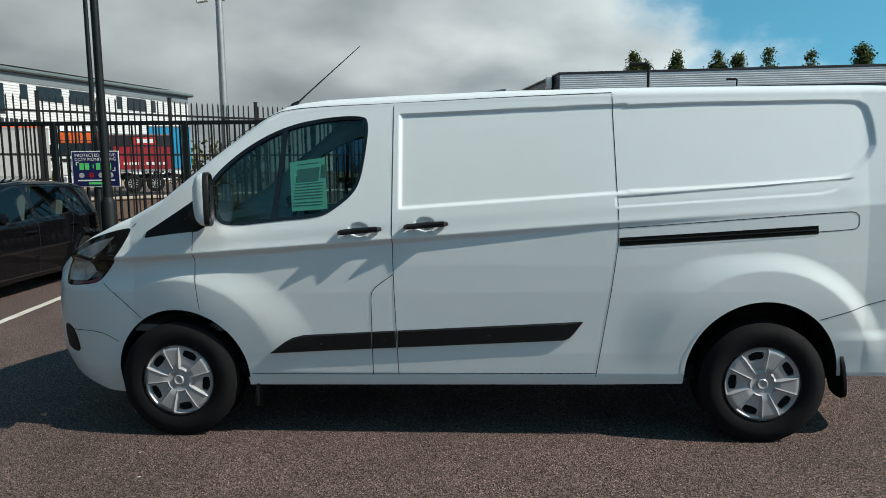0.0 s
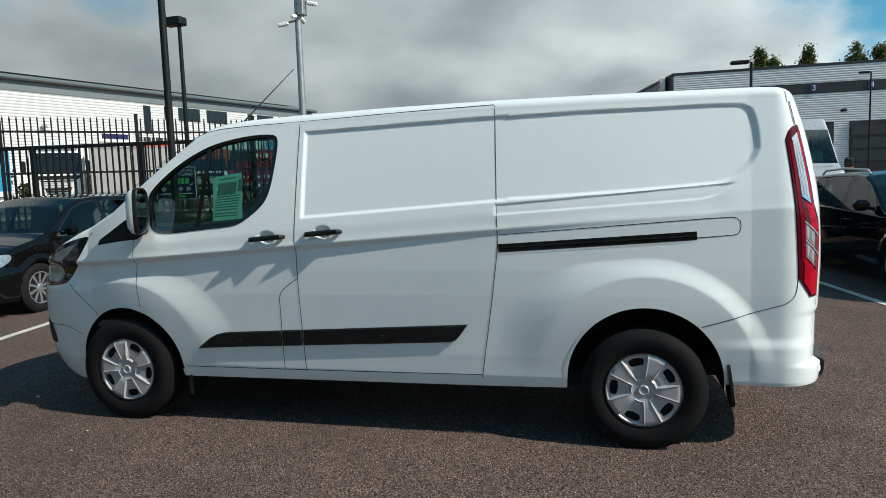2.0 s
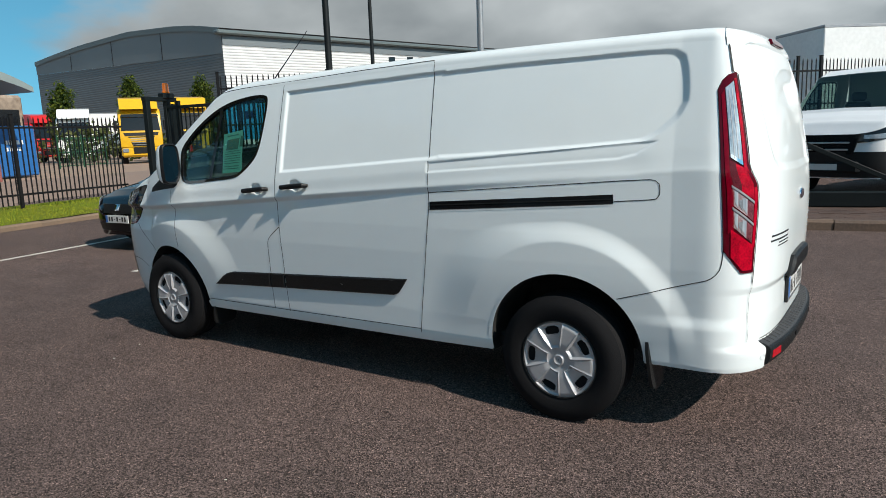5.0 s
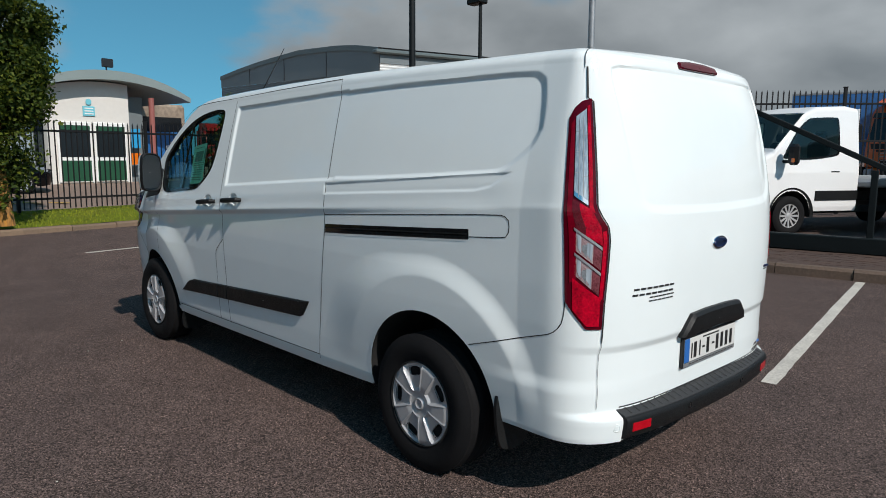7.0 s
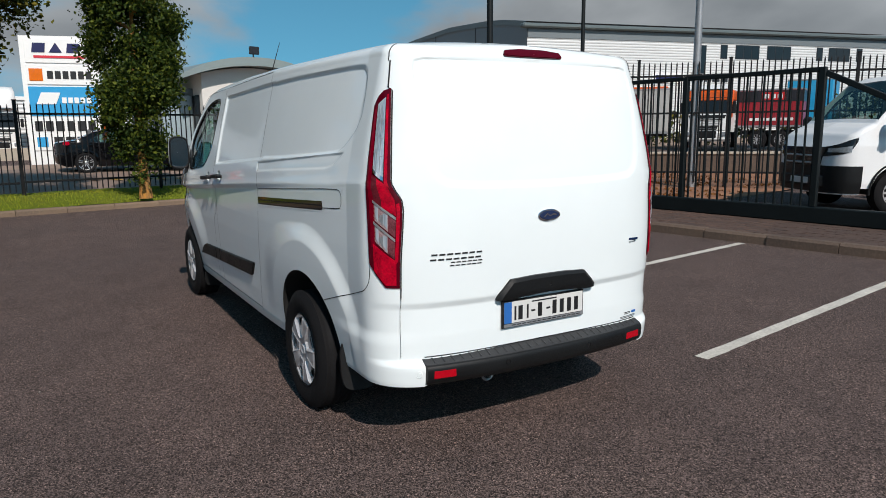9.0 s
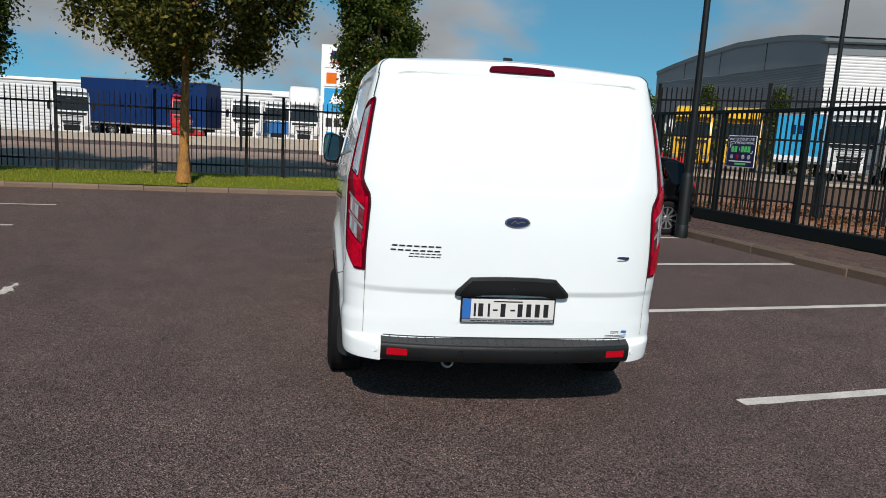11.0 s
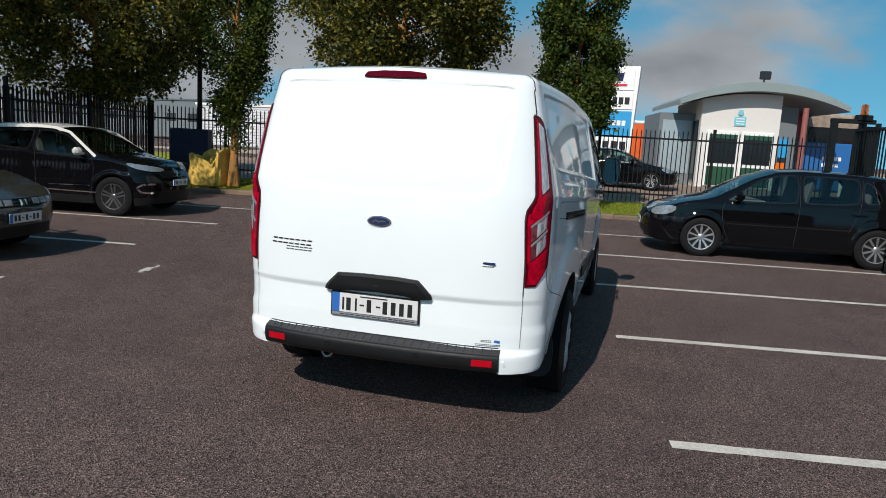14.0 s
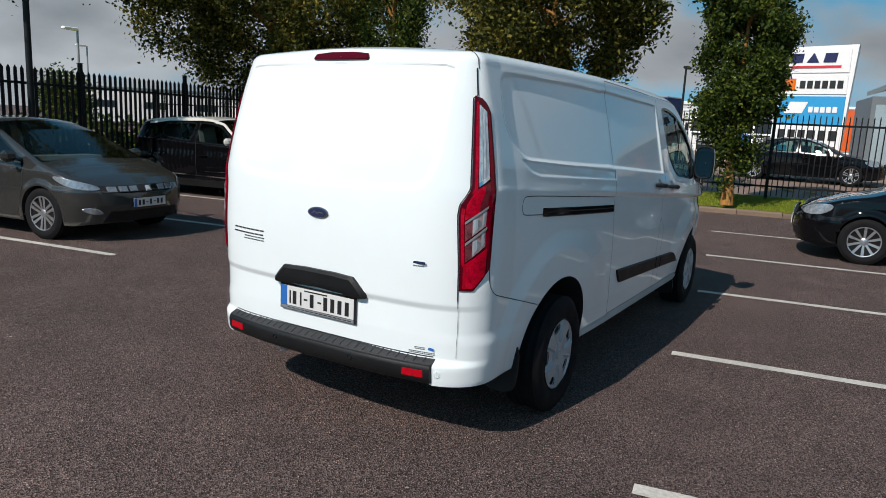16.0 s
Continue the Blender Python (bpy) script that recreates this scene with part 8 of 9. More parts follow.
def totem():
    """The tall advertising board."""
    p, q = Vector((-37.0, -2.45, 0)), Vector((-36.4, 0.95, 0))
    m, ln = wall_frame(p, q)
    m = m @ Matrix.Translation((0, 0, 0.42))
    t = thing("totem_sign", "tall white and blue advertising board on the yard's edge", "sign", m=m)
    part("board", MB().prism([(-0.1, -0.6), (ln - 0.15, -0.6), (ln + 0.15, 6.25), (-0.1, 6.2)], 0.0, 0.35), "signwhite", t)
    for nm, z0, z1, mt in (("panel", 4.85, 6.05, "signwhite"), ("panel", 3.75, 4.75, "signwhite"), ("blue_panel", 2.15, 3.65, "signblue"), ("panel", 0.35, 2.05, "signwhite")):
        part(nm, MB().box((ln / 2, -0.03, (z0 + z1) / 2), (ln - 0.25, 0.06, z1 - z0), 0.015), mt, t)
    for k, x in enumerate((0.75, 1.55, 2.35)):
        part("logo_block", MB().prism([(x - 0.30, 5.38), (x + 0.30, 5.38), (x + (0.36 if k != 1 else 0.05), 5.85), (x - (0.22 if k != 1 else 0.0), 5.85)], -0.09, -0.065), "signnavy", t)
    part("logo_stroke", MB().box((ln / 2, -0.08, 5.16), (2.4, 0.03, 0.12)), "signred", t)
    part("logo_square", MB().box((0.55, -0.08, 4.25), (0.62, 0.03, 0.62), 0.01), "orange" if "orange" in M else "amber", t)
    for k in range(6):
        part("logo_block", MB().box((1.2 + 0.36 * k, -0.08, 4.25), (0.27, 0.03, 0.40), 0.01), "ink", t)
    part("logo_block", MB().prism([(0.45, 2.75), (1.35, 2.75), (1.6, 3.35), (0.7, 3.35)], -0.09, -0.065), "signwhite", t)
    for k in range(5):
        part("logo_block", MB().box((1.75 + 0.29 * k, -0.08, 2.95), (0.22, 0.03, 0.30), 0.01), "signwhite", t)
    for k in range(6):
        part("logo_block", MB().box((0.45 + 0.5 * k, -0.08, 1.62), (0.36, 0.03, 0.52), 0.01), "ink", t)
    part("logo_square", MB().box((0.55, -0.08, 0.80), (0.5, 0.03, 0.5), 0.01), "signblue", t)
    for k in range(4):
        part("logo_block", MB().box((1.3 + 0.55 * k, -0.08, 0.80), (0.42, 0.03, 0.52), 0.01), "ink", t)


totem()


def box_building(name, label, x, y, hx, hy, L, D, H, mt, z=0.4, roof="roofgrey", glazed=True):
    b = thing(name, label, "building", m=head_pose(x, y, hx, hy, z))
    part("wall", MB().box((0, 0, H / 2), (L, D, H)), mt, b)
    part("roof", MB().box((0, 0, H + 0.15), (L + 0.3, D + 0.3, 0.3), 0.05), roof, b)
    for k in range(int(L / 5) if glazed else 0):
        part("window", MB().box((-L / 2 + 3 + k * 5, 0, H * 0.55), (2.2, D + 0.06, H * 0.22)), "dglass", b)
    return b


box_building("far_building", "long white clad industrial building beyond the road", -70, -26, 0.15, 1.0, 46, 14, 4.7, "cladlight", -0.15, "signwhite", False)
box_building("far_building", "low white building beyond the yard", -62, 6, 0.12, 1.0, 26, 10, 4.4, "cladlight", -0.15, "signwhite", False)
box_building("far_building", "pale grey building beyond the back fence", -45, -66, 0.68, -0.73, 17, 12, 3.2, "render")
box_building("far_building", "grey building far behind the trees", -92, -70, 0.3, 0.95, 26, 12, 5.4, "panelgrey")

trailer("box_trailer", "orange-red curtain-sided trailer far behind the saloon", head_pose(-50.0, 0.75, 1.0, 0.03, -0.11), "vorange", 4.0, 1.3, 4.0)
tb = thing("test_board", "white board with a red and black emblem behind the railings", "sign", m=Matrix.Translation((-12.75, 6.45, 0.30)) @ Matrix.Rotation(radians(108), 4, "Z"))
part("board", MB().box((0, 0, 0.62), (0.72, 0.03, 0.92), 0.006), "signwhite", tb)
words("lettering", "TEST", 0.24, "ink", Matrix.Translation((0, -0.018, 0.36)) @ Matrix.Rotation(math.pi / 2, 4, "X"), tb, "black lettering")
for x in (-0.28, 0.28):
    part("leg", MB().box((x, 0.03, 0.20), (0.04, 0.03, 1.1), 0.004), "galv", tb)
part("emblem", MB().prism([(-0.05, 0.72), (0.26, 0.72), (0.32, 0.92), (0.05, 0.92)], -0.022, -0.016), "signred", tb, "red emblem")
part("emblem", MB().prism([(-0.30, 0.72), (-0.08, 0.72), (0.02, 0.90), (-0.04, 0.92)], -0.022, -0.016), "ink", tb, "black emblem")
part("text_bar", MB().box((0, -0.019, 0.58), (0.56, 0.006, 0.05)), "ink", tb)
tb2 = thing("notice_board", "low white board with a teal panel behind the gate panels", "sign", m=Matrix.Translation((-12.75, 7.15, 0.30)) @ Matrix.Rotation(radians(108), 4, "Z"))
part("board", MB().box((0, 0, 0.80), (0.55, 0.03, 0.52), 0.006), "signwhite", tb2)
for x in (-0.2, 0.2):
    part("leg", MB().box((x, 0.03, 0.30), (0.04, 0.03, 1.3), 0.004), "galv", tb2)
part("teal_panel", MB().box((-0.08, -0.02, 0.88), (0.30, 0.012, 0.24), 0.004), "vteal", tb2, "teal panel")
# yellow hatching on the road before the gatehouse
M["yellowline"] = mat("yellow_paint", (0.62, 0.36, 0.04), 0.75, alt=(0.30, 0.20, 0.06), scale=3.0, fine=45.0)
for k in range(7):
    x0, y0 = -17.8 + 0.10 * k, -1.6 + 0.62 * k
    z0 = float(yard_z(x0 * 0.9871 + y0 * 0.1599, y0 * 0.9871 - x0 * 0.1599)) + 0.026
    tagged(part("yellow_line", MB().box((0, 0, 0), (1.1, 0.18, 0.004)), "yellowline", None, "worn yellow hatching on the access road", m=Matrix.Translation((x0, y0, z0)) @ Matrix.Rotation(0.5, 4, "Z"), kind="structure"), category="line")
# red barrier boards behind the sliding gate
rb = thing("traffic_barrier", "red plastic barrier boards standing in the yard", "barrier", m=Matrix.Translation((-19.0, 11.6, 0.22)) @ Matrix.Rotation(radians(70), 4, "Z"))
for x in (-0.5, 0.35):
    part("post", MB().box((x, 0, 0.62), (0.10, 0.10, 1.24), 0.02), "vred", rb)
for z in (0.45, 0.95):
    part("board", MB().box((-0.08, -0.06, z), (1.05, 0.04, 0.26), 0.01), "vred", rb)
for x in (-0.5, 0.35):
    part("foot", MB().box((x, 0, 0.04), (0.22, 0.6, 0.08), 0.02), "dark", rb)

fence_run("mesh_fence", (-36.6, 18.9), (-35.9, 15.7), 0.42, 1.75, 1.85, 1.6, 0.14, (0.15, 0.9, 1.65), label="dark green steel fence standing in the yard", pointed=False, material="green")

# low walls
APRON = Matrix.Translation(lot(-46.5, -18, 0.16)) @ LOT @ Matrix.Rotation(math.pi / 2, 4, "Z") @ Matrix.Rotation(-0.020, 4, "Y")
tagged(part("low_wall", MB().box((0, 0, -0.5), (56, 0.3, 1.36), 0.03), "wallstone", None, "low pale concrete wall before the parked lorries", m=APRON, kind="structure"), category="wall")
tagged(part("yard_apron", MB().box((0, 9.2, -0.5), (56, 18.0, 1.0)), "yard", None, "raised paved stand under the parked lorries", m=APRON @ Matrix.Translation((0, 0, -0.06)), kind="structure"), category="yard")
LOWWALL = Matrix.Translation((-15.7, 10.6, 0.10)) @ Matrix.Rotation(math.atan2(6.1, 5.9), 4, "Z")
lw = tagged(part("low_wall", MB().box((9.5, 0, 0.22), (19, 0.3, 0.84), 0.03), "kerbdark", None, "low brown wall with a pale coping behind the tall fence", m=LOWWALL, kind="structure"), category="wall")
part("coping", MB().box((9.5, 0, 0.68), (19, 0.4, 0.09), 0.02), "wallstone", lw, "pale coping")


# ---- poles ----
def pole(name, label, x, y, h, r, material, base_r=0.0, base_h=0.0, z=0.0):
    p = thing(name, label, "lamp post", m=Matrix.Translation((x, y, z)))
    part("shaft", MB().tube([(0, 0, base_h), (0, 0, h * 0.5), (0, 0, h)], [r, r * 0.9, r * 0.75], 14), material, p)
    if base_r:
        part("base", MB().lathe([(base_r + 0.01, 0), (base_r, 0.05), (base_r, base_h - 0.06), (base_r * 0.8, base_h), (r, base_h + 0.03)], 20, "z"), material, p)
        part("footing", MB().lathe([(base_r + 0.015, 0), (base_r + 0.012, 0.22), (base_r + 0.002, 0.235)], 20, "z"), "pole", p, "foot of the post")
    return p


pp = pole("lamp_post", "tall dark green lamp post at the kerb", -5.52, 5.17, 8.6, 0.062, "pole", 0.105, 1.15)
part("lamp_head", MB().box((-0.35, 0, 8.62), (0.7, 0.32, 0.14), 0.04), "pole", pp)
l2 = pole("lamp_post", "dark lamp post with a box head behind the gate", -8.52, 10.05, 5.3, 0.06, "pole", 0.10, 1.1, 0.14)
part("lamp_head", MB().box((-0.12, 0, 5.33), (0.50, 0.30, 0.20), 0.03), "pole", l2, "box lamp head")
cc = pole("camera_post", "galvanised post with security cameras", -6.12, 11.48, 6.0, 0.10, "galv", 0.0, 0.0, 0.14)
tagged(cc, category="post")
for a, z in ((0.2, 5.93), (1.7, 5.62), (3.4, 5.45), (4.9, 5.55)):
    cam_m = Matrix.Translation((0, 0, z)) @ Matrix.Rotation(a, 4, "Z") @ Matrix.Rotation(0.2, 4, "Y")
    c1 = part("camera_arm", MB().box((0.16, 0, 0), (0.26, 0.05, 0.05), 0.01, cam_m), "galv", cc)
    part("security_camera", MB().box((0.38, 0, -0.02), (0.28, 0.10, 0.10), 0.03, cam_m), "signwhite", c1, "white security camera")
part("junction_box", MB().box((0.12, 0, 5.75), (0.16, 0.24, 0.4), 0.02), "galv", cc)
for x, y, h, hx in ((6.75, 24.8, 5.7, -0.7), (19.0, 50.0, 8.0, -0.7), (-33.7, -6.7, 5.3, -0.5), (-26.0, -49.0, 6.2, 0.8), (-14.0, -30.0, 5.2, 0.6)):
    q = pole("lamp_post", "distant lamp post with a box head", x, y, h, 0.07, "pole" if y > 0 or x < -30 else "galv")
    part("lamp_head", MB().box((hx * 0.6, 0, h), (0.7, 0.3, 0.14), 0.04), "pole" if y > 0 or x < -30 else "signwhite", q)
q = pole("lamp_post", "tall dark lamp post by the back fence", -1.35, -10.25, 8.0, 0.055, "pole", 0.11, 1.2)
q = pole("lamp_post", "tall dark lamp post by the front railings", -10.6, -10.35, 7.0, 0.07, "pole", 0.10, 1.2)


# ---- the sign on the gate ----
sg_ = thing("security_sign", "navy security notice fixed to the gate bars", "sign", m=Matrix.Translation((-6.64, 6.82, 1.61)) @ LOT)
part("board", MB().box((0, 0, 0), (0.79, 0.012, 0.62), 0.003), "signwhite", sg_)
part("field", MB().box((0, -0.007, 0), (0.76, 0.004, 0.59), 0.001), "signnavy", sg_)
face = Matrix.Rotation(math.pi / 2, 4, "X")
words("notice_text", "PROTECTED BY LIVE", 0.074, "signwhite", Matrix.Translation((0, -0.011, 0.235)) @ face, sg_)
words("notice_text", "CCTV MONITORING", 0.074, "signwhite", Matrix.Translation((0, -0.011, 0.165)) @ face, sg_)
for k, (x, w) in enumerate(((-0.235, 0.07), (-0.145, 0.07), (-0.04, 0.02), (0.04, 0.07), (0.13, 0.07), (0.22, 0.07))):
    part("name_bar", MB().box((x, -0.0105, 0.045), (w, 0.003, 0.115 if w > 0.03 else 0.07)), "signgreen", sg_)
part("bracket", MB().box((-0.30, -0.0105, 0.12), (0.05, 0.003, 0.014)).box((-0.318, -0.0105, 0.095), (0.014, 0.003, 0.06)), "signwhite", sg_)
part("bracket", MB().box((0.30, -0.0105, -0.03), (0.05, 0.003, 0.014)).box((0.318, -0.0105, -0.005), (0.014, 0.003, 0.06)), "signwhite", sg_)
for k in range(4):
    part("icon", MB().lathe([(0.045, -0.012), (0.036, -0.012)], 20, "y", Matrix.Translation((-0.24 + 0.16 * k, 0, -0.105))), "signwhite" if k != 1 else "signred", sg_)
part("text_bar", MB().box((0, -0.0105, -0.195), (0.62, 0.003, 0.022)), "signwhite", sg_)
part("text_bar", MB().box((0.02, -0.0105, -0.245), (0.30, 0.003, 0.04)), "signgreen", sg_)

# lawn furniture: blue slatted cabinet and yellow sacks
cb = thing("cabinet", "dark blue slatted metal cabinet by the railings", "cabinet", m=Matrix.Translation(lot(-11.95, -8.75, 0.2)) @ LOT @ Matrix.Rotation(math.pi / 2, 4, "Z"))
M["cabblue"] = mat("cabinet_blue", (0.008, 0.016, 0.05), 0.5, var=0.25)
part("body", MB().box((0.06, 0, 0.78), (1.08, 0.3, 1.25), 0.02), "cabblue", cb)
for k in range(7):
    part("slat", MB().box((0.06, -0.16, 0.28 + k * 0.16), (1.02, 0.02, 0.12), 0.006), "cabblue", cb)
M["sack"] = mat("yellow_sack", (0.80, 0.52, 0.10), 0.8, alt=(0.46, 0.29, 0.06), scale=6, fine=30, bump=0.02, bscale=12)

# a slumped, squarish bag with a crumpled open rim
rings = []
for k, (z, w) in enumerate([(0.0, 0.86), (0.03, 0.96), (0.15, 1.03), (0.30, 1.02), (0.45, 0.99), (0.58, 0.98), (0.68, 1.01), (0.74, 1.02), (0.76, 0.95), (0.70, 0.86), (0.60, 0.80), (0.58, 0.40), (0.57, 0.02)]):
    ring = []
    for q in range(72):
        a = 2 * math.pi * q / 72
        ca, sa = math.cos(a), math.sin(a)
        x, y = math.copysign(abs(ca) ** 0.55, ca) * 0.42 * w, math.copysign(abs(sa) ** 0.55, sa) * 0.34 * w
        f = 1 + 0.10 * noise.noise(Vector((2.2 * ca, 2.2 * sa, 3.0 * z))) + 0.05 * noise.noise(Vector((7 * ca, 7 * sa, 2.0 * z + 4)))
        ring.append((x * f + 0.06 * z, y * f, max(0.0, z * (1 + (0.34 * noise.noise(Vector((1.5 * ca, 1.5 * sa, 9.0))) + 0.04 * noise.noise(Vector((4 * ca, 4 * sa, 1.0)))) * (z > 0.3)))))
    rings.append(ring + ring[:1])
bag = thing("builders_bag", "crumpled yellow builder's bag on the grass", "bag", m=Matrix.Translation(lot(-11.3, -7.88, 0.13)) @ LOT @ Matrix.Rotation(1.45, 4, "Z") @ Matrix.Scale(1.1, 4))
part("bag_body", MB().grid(np.array(rings)), "sack", bag)
for x, y in ((0.36, 0.28), (0.38, -0.27)):
    part("lifting_strap", MB().tube([(x, y, 0.45), (x * 1.12, y * 1.12, 0.74), (x * 0.98, y * 0.9, 0.84), (x * 0.8, y * 0.7, 0.76)], 0.022, 6, squash=0.4), "sack", bag, "yellow lifting strap")

# ---- trees and hedges ----
def leaf_mat(name, c1, c2, c3):
    """Leaves that differ one from another and let some light through."""
    m = bpy.data.materials.new(name)
    m.use_nodes = True
    t = m.node_tree
    b = t.nodes["Principled BSDF"]
    ge = t.nodes.new("ShaderNodeNewGeometry")
    ramp = t.nodes.new("ShaderNodeValToRGB")
    ramp.color_ramp.elements[0].color, ramp.color_ramp.elements[1].color = (*c1, 1), (*c3, 1)
    ramp.color_ramp.elements.new(0.55).color = (*c2, 1)
    t.links.new(ge.outputs["Random Per Island"], ramp.inputs[0])
    t.links.new(ramp.outputs[0], b.inputs["Base Color"])
    b.inputs["Roughness"].default_value = 0.6
    b.inputs["Specular IOR Level"].default_value = 0.25
    tr = t.nodes.new("ShaderNodeBsdfTranslucent")
    t.links.new(ramp.outputs[0], tr.inputs[0])
    mx = t.nodes.new("ShaderNodeMixShader")
    mx.inputs[0].default_value = 0.38
    t.links.new(b.outputs[0], mx.inputs[1])
    t.links.new(tr.outputs[0], mx.inputs[2])
    t.links.new(mx.outputs[0], t.nodes["Material Output"].inputs[0])
    return m


M["leafdark"] = leaf_mat("leaf_dark", (0.016, 0.034, 0.007), (0.046, 0.078, 0.011), (0.15, 0.18, 0.020))
M["leafmaple"] = leaf_mat("leaf_maple", (0.024, 0.034, 0.007), (0.085, 0.092, 0.015), (0.30, 0.24, 0.04))
M["leaffar"] = leaf_mat("leaf_far", (0.045, 0.065, 0.020), (0.085, 0.105, 0.030), (0.15, 0.16, 0.05))


def leaves(centres, spread, per, size, rng, squash=1.0):
    """Small folded leaves in loose clumps round the given places."""
    c = np.repeat(np.array(centres, float), per, 0)
    n_ = len(c)
    p = c + rng.normal(0, spread, (n_, 3)) * [1, 1, squash]
    n = rng.normal(0, 1, (n_, 3)) + [0, 0, 0.5]
    n /= np.linalg.norm(n, axis=1, keepdims=True)
    a = np.cross(n, rng.normal(0, 1, (n_, 3)))
    a /= np.linalg.norm(a, axis=1, keepdims=True)
    b = np.cross(n, a)
    s = size * (0.6 + 0.8 * rng.rand(n_, 1))
    v = np.stack([p - a * s * 0.5, p - b * s * 0.36 + n * s * 0.10, p + a * s * 0.62, p + b * s * 0.36 + n * s * 0.10], 1).reshape(-1, 3)
    k = np.arange(n_) * 4
    f = np.stack([np.stack([k, k + 1, k + 2], 1), np.stack([k, k + 2, k + 3], 1)], 1).reshape(-1, 3)
    me = bpy.data.meshes.new("crown")
    me.from_pydata(v.tolist(), [], f.tolist())
    return me


def tree(name, label, x, y, z, seed, trunk_h, trunk_r, crown, clumps, per, leaf, mt, bark="bark", lean=(0, 0), size=0.1, foot=0.25):
    """crown: centre height, half width, half height, and how pointed it is (0 round, 1 spindle)."""
    rng = np.random.RandomState(seed)
    t = thing(name, label, "tree", m=Matrix.Translation((x, y, z)))
    cz, hw, hh, sp = crown
    pts = [(lean[0] * k ** 1.5 + 0.04 * math.sin(5 * k + seed), lean[1] * k ** 1.5 + 0.04 * math.cos(4 * k + seed), k * (cz + hh * 0.5)) for k in np.linspace(0, 1, 9)]
    rr = [trunk_r * (1.45 if k == 0 else 1.0) * (1 - 0.85 * k / 8) for k in range(9)]
    tr = part("trunk", MB().tube(pts, rr, 12), bark, t, "rough trunk")
    centres = []
    nb = 16 if sp < 0.5 else 22
    for k in range(nb):
        h = trunk_h + (cz + hh * 0.55 - trunk_h) * (k + 0.5) / nb
        a = k * 2.4 + seed
        rel = (h - cz) / hh
        reach = hw * math.sqrt(max(0.08, 1 - min(1, rel * rel))) * (0.62 + 0.3 * rng.rand())
        up = 0.55 if sp < 0.5 else 1.3
        ci = np.interp(h, [p[2] for p in pts], range(9))
        p0 = Vector(pts[int(ci)]).lerp(Vector(pts[min(8, int(ci) + 1)]), ci - int(ci))
        p1 = p0 + Vector((math.cos(a) * reach * 0.55, math.sin(a) * reach * 0.55, reach * up * 0.55))
        p2 = p0 + Vector((math.cos(a + 0.2) * reach, math.sin(a + 0.2) * reach, reach * up * 0.8))
        part("limb", MB().tube([p0, p1, p2], [trunk_r * 0.46, trunk_r * 0.26, trunk_r * 0.07], 6), bark, t)
        centres += [tuple(p1), tuple(p2)]
    while len(centres) < clumps:
        d = rng.normal(0, 1, 3)
        d /= np.linalg.norm(d)
        rad = (0.45 + 0.55 * rng.rand() ** 0.5)
        zz = d[2] * rad
        w = 1 - sp * 0.55 * max(0, zz) - sp * foot * max(0, -zz)
        bump = 1 + 0.22 * noise.noise(Vector((d[0] * 1.6 + seed, d[1] * 1.6, d[2] * 1.6)))
        c = np.array([d[0] * rad * hw * w * bump + lean[0] * 0.8, d[1] * rad * hw * w * bump + lean[1] * 0.8, cz + zz * hh * bump])
        if noise.noise(Vector(tuple(c * 1.05 + seed))) > 0.0:
            centres.append(tuple(c))
    me = leaves(centres, leaf, per, size, rng)
    part("crown", me, mt, t, "uneven crown of small leaves")
    return t


tree("maple_tree", "broad maple with brownish green leaves and lichen on the trunk", -10.75, -4.62, 0.16, 3, 2.7, 0.128, (5.0, 2.75, 2.45, 0.0), 300, 230, 0.19, "leafmaple", "moss", size=0.088)
tree("hornbeam_tree", "columnar green tree on the grass by the gate", -10.95, -0.22, 0.18, 8, 0.75, 0.10, (3.75, 0.92, 3.15, 0.45), 360, 170, 0.13, "leafdark", "moss", size=0.074)
tree("hornbeam_tree", "columnar green tree on the grass by a yellow bag", -10.0, -8.85, 0.16, 15, 0.85, 0.12, (4.15, 0.95, 3.1, 0.6), 250, 130, 0.16, "leafdark", "moss", size=0.070, foot=1.35)
tree("maple_tree", "broad maple behind the parked cars", -9.2, -12.4, 0.1, 21, 2.0, 0.165, (4.75, 3.5, 2.45, 0.0), 420, 190, 0.21, "leafmaple", "moss", (0.2, 0.0), size=0.092)
tree("maple_tree", "broad maple overhanging the back fence", -0.9, -12.6, 0.0, 33, 2.6, 0.2, (5.8, 3.2, 2.4, 0.0), 220, 190, 0.21, "leafmaple", "bark", size=0.092)
for k, (x, y, h, w) in enumerate(((15.6, 84, 15.6, 1.3), (17.4, 84.5, 14.3, 0.9), (20.7, 83, 14.8, 1.1), (25.3, 81.7, 14.7, 1.5), (27.3, 81, 14.0, 1.1), (30.6, 80, 14.3, 1.0), (34.6, 78.5, 13.4, 1.0), (39.3, 76.3, 14.2, 1.6), (47, 74, 14.2, 1.6))):
    tree("poplar_tree", "distant poplar behind the warehouse", x + 2.4, y, 0.1, 50 + k, 4.0, 0.22, (h * 0.63, w * 0.8, h * 0.39, 0.9), 170, 90, 0.30, "leaffar", size=0.24)
for k, (x, y, h) in enumerate(((-52.5, 25.0, 6.6), (-50.3, 29.5, 7.2), (-47.4, 34.3, 7.4))):
    tree("conifer_tree", "small pointed conifer before the depot", x, y, 0.42, 70 + k, 0.8, 0.12, (h * 0.50, 0.95, h * 0.44, 1.45), 120, 50, 0.20, "leafdark", size=0.2)
tree("roadside_tree", "rounded dark tree beyond the back fence", -9.6, -23.5, 0.1, 91, 0.9, 0.16, (1.75, 0.75, 1.15, 0.2), 110, 60, 0.2, "leafdark", size=0.11)


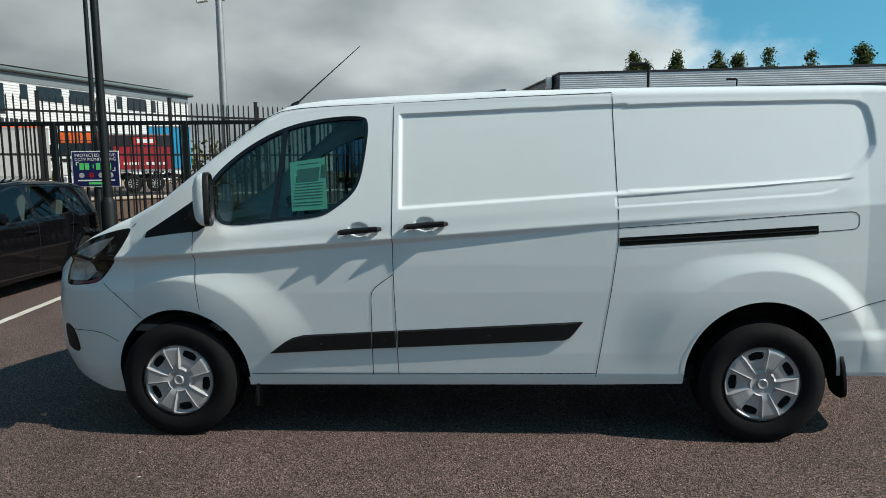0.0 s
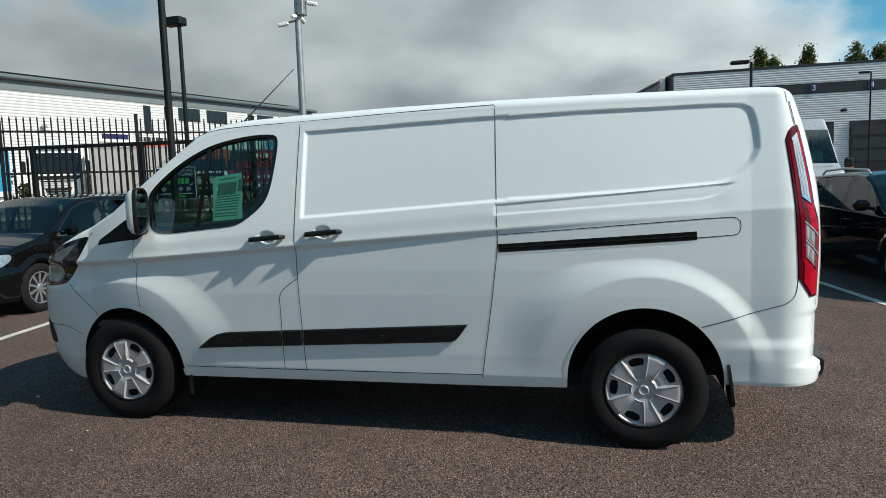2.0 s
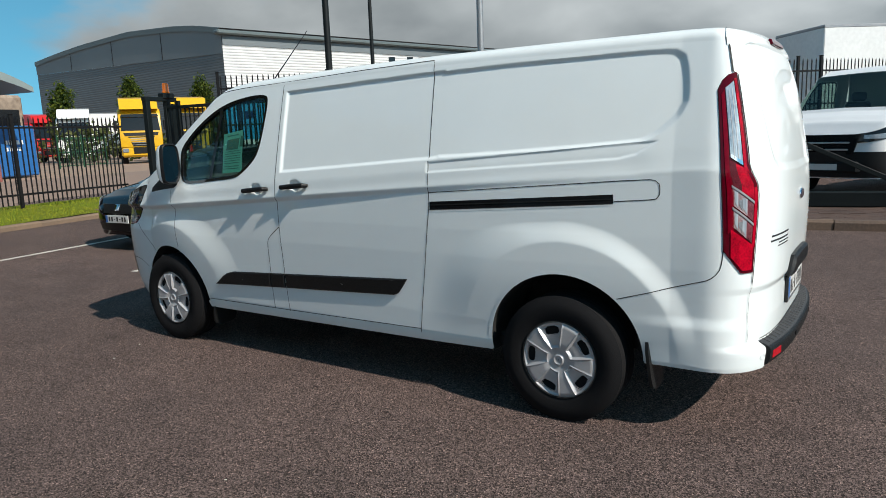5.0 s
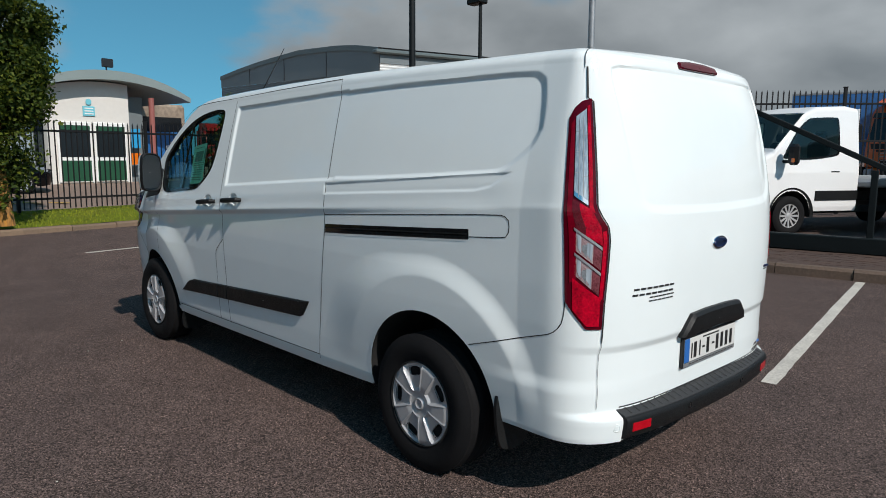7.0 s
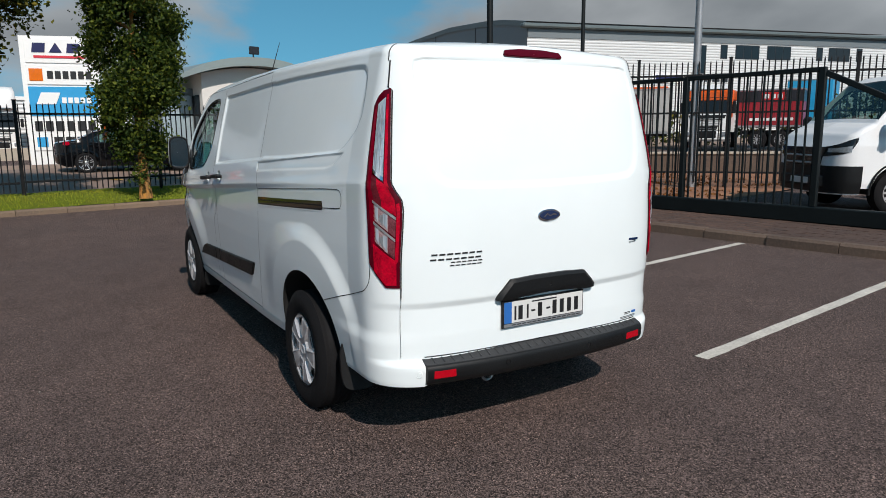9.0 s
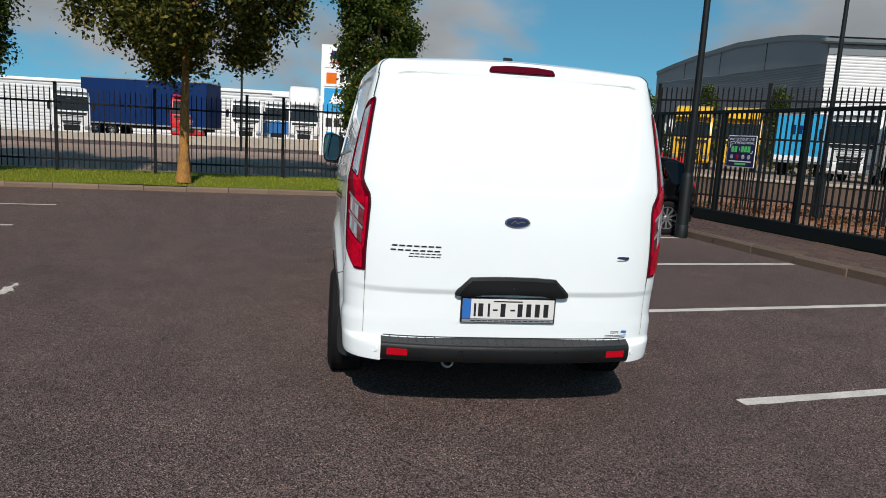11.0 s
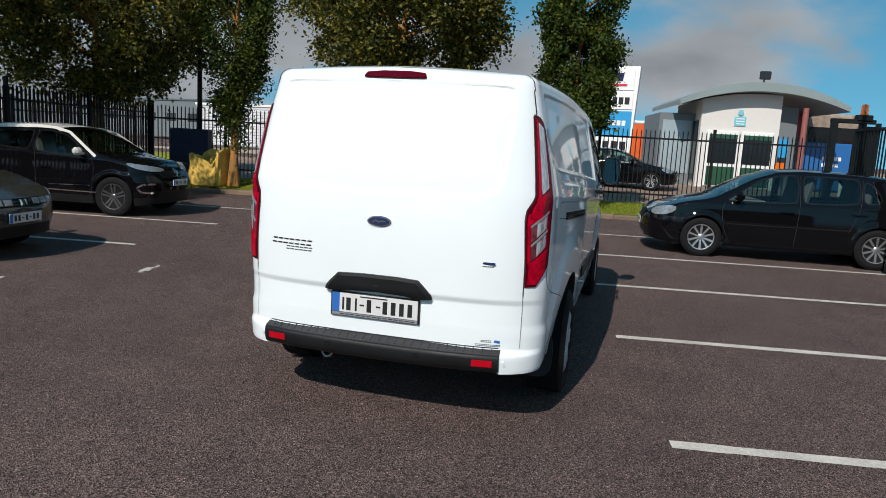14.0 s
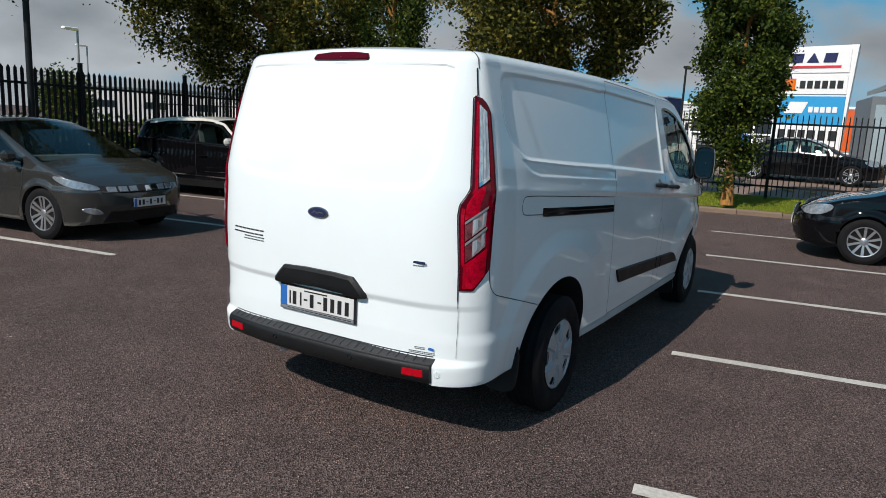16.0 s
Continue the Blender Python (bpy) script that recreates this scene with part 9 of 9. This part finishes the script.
def hedge(name, label, p, q, h, w, n, mt, seed, z=0.3, size=0.16):
    rng = np.random.RandomState(seed)
    p, q = np.array(p, float), np.array(q, float)
    cs = [np.r_[p + (q - p) * rng.rand() + rng.normal(0, w * 0.4, 2), z + h * (0.15 + 0.85 * rng.rand())] for _ in range(n)]
    tagged(part(name, leaves(cs, 0.2, 16, size, rng), mt, None, label, kind="stuff"), category="hedge")


hedge("hedge", "clipped dark hedge beyond the back fence", (-11, -16.5), (10, -13.2), 1.1, 0.7, 700, "leafdark", 5, 0.0)
hedge("shrubs", "yellowish shrubs before the depot wall", (-30, 32), (-16, 44), 3.0, 1.2, 240, "leafmaple", 6, 0.4, 0.26)
hedge("shrubs", "dry shrubs behind the yard lorries", (-48, 22), (-30, 36), 2.6, 1.5, 240, "leaffar", 7, 0.4, 0.3)
gp = np.stack([np.stack([np.array((x, y, 0.03 + 0.15 * math.sin(x * 0.3) ** 2)) for x in np.linspace(-30, 14, 24)]) for y in np.linspace(-45, -14.8, 12)])
tagged(part("verge", MB().grid(gp), "grass", None, "grass verge beyond the back fence", kind="structure"), category="verge")
fg = np.stack([np.stack([np.array(lot(a, b, float(max(yard_z(a, b), 0.42 * smoothstep(-12.5, -22.0, a))) + 0.06)) for b in np.linspace(-26.0, -12.5, 10)]) for a in np.linspace(-24.0, -13.6, 12)])
tagged(part("field", MB().grid(fg), "blade", None, "sunlit strip of grass beyond the fence corner", kind="structure"), category="grass")
# fallen leaves on the gravel behind the gate
rng = np.random.RandomState(9)
cs = [tuple(lot(-12.5 + 10 * rng.rand(), 8.1 + 8.0 * rng.rand() ** 1.5, 0.185)) for _ in range(420)]
M["leafdry"] = leaf_mat("leaf_dry", (0.10, 0.035, 0.012), (0.20, 0.075, 0.02), (0.32, 0.16, 0.05))
tagged(part("dry_leaves", leaves(cs, 0.10, 10, 0.07, rng, 0.1), "leafdry", None, "reddish dry leaves lying on the gravel", kind="stuff"), category="leaves")

# ---- kerbs and pavers, piece by piece ----
kerb_r = tagged(new("kerb_side"), "concrete kerb along the paved strip", "kerb", kind="structure")
kerb_f = tagged(new("kerb_front"), "worn concrete kerb along the grass", "kerb", kind="structure")
km = MB().add([(-0.447, -0.065, -0.05), (0.447, -0.065, -0.05), (0.447, 0.065, -0.05), (-0.447, 0.065, -0.05), (-0.447, -0.065, 0.105), (0.447, -0.065, 0.105), (0.447, 0.065, 0.14), (-0.447, 0.065, 0.14), (-0.447, -0.035, 0.138), (0.447, -0.035, 0.138)],
              [(0, 1, 5, 4), (4, 5, 9, 8), (8, 9, 6, 7), (7, 6, 2, 3), (0, 4, 8, 7, 3), (1, 2, 6, 9, 5)]).mesh("kerb_stone", 0)
km.materials.append(M["kerb"])
kd = km.copy()
kd.materials[0] = M["kerbdark"]
rng = np.random.RandomState(4)
for k in range(24):
    a = -11.6 + 0.905 * k
    part("kerb_stone", kd, "kerbdark", kerb_r, m=lot_pose(a, KERB_B + rng.normal(0, 0.006), rng.normal(0, 0.004), rng.normal(0, 0.4)))
for k in range(25):
    b = -15.0 + 0.905 * k
    part("kerb_stone", km, "kerb", kerb_f, m=lot_pose(KERB_A + rng.normal(0, 0.006), b, -0.03 + rng.normal(0, 0.005), 90 + rng.normal(0, 0.5)))
pav = tagged(part("pavement", MB().grid(np.stack([np.stack([np.array(lot(a, b, 0.128)) for b in (KERB_B + 0.06, 8.1)]) for a in np.linspace(-12.2, 10, 12)])), "joint", None, "strip of brown brick pavers behind the kerb", kind="structure"), category="pavement")
bm_ = MB().box((0, 0, 0), (0.196, 0.096, 0.03), 0.005).mesh("paver", 0)
bm_.materials.append(M["brick"])
far_b = MB()
count = 0
for i in range(110):
    for j in range(16):
        a, b = -12.0 + i * 0.2 + (0.1 if j % 2 else 0.0), KERB_B + 0.12 + j * 0.1
        dz, tw = rng.normal(0, 0.0022), rng.normal(0, 0.5)
        if b > 7.95:
            continue
        if -3.4 < a < 0.4 and count < 290:
            part("paver", bm_, "brick", pav, m=lot_pose(a, b, 0.122 + dz, tw))
            count += 1
        else:
            far_b.box((0, 0, 0), (0.196, 0.096, 0.03), 0.0, lot_pose(a, b, 0.122 + dz, tw))
me = bpy.data.meshes.new("pavers")
me.from_pydata(far_b.v, [], far_b.f)
part("paver_field", me, "brick", pav, "brown brick pavers", kind="stuff")
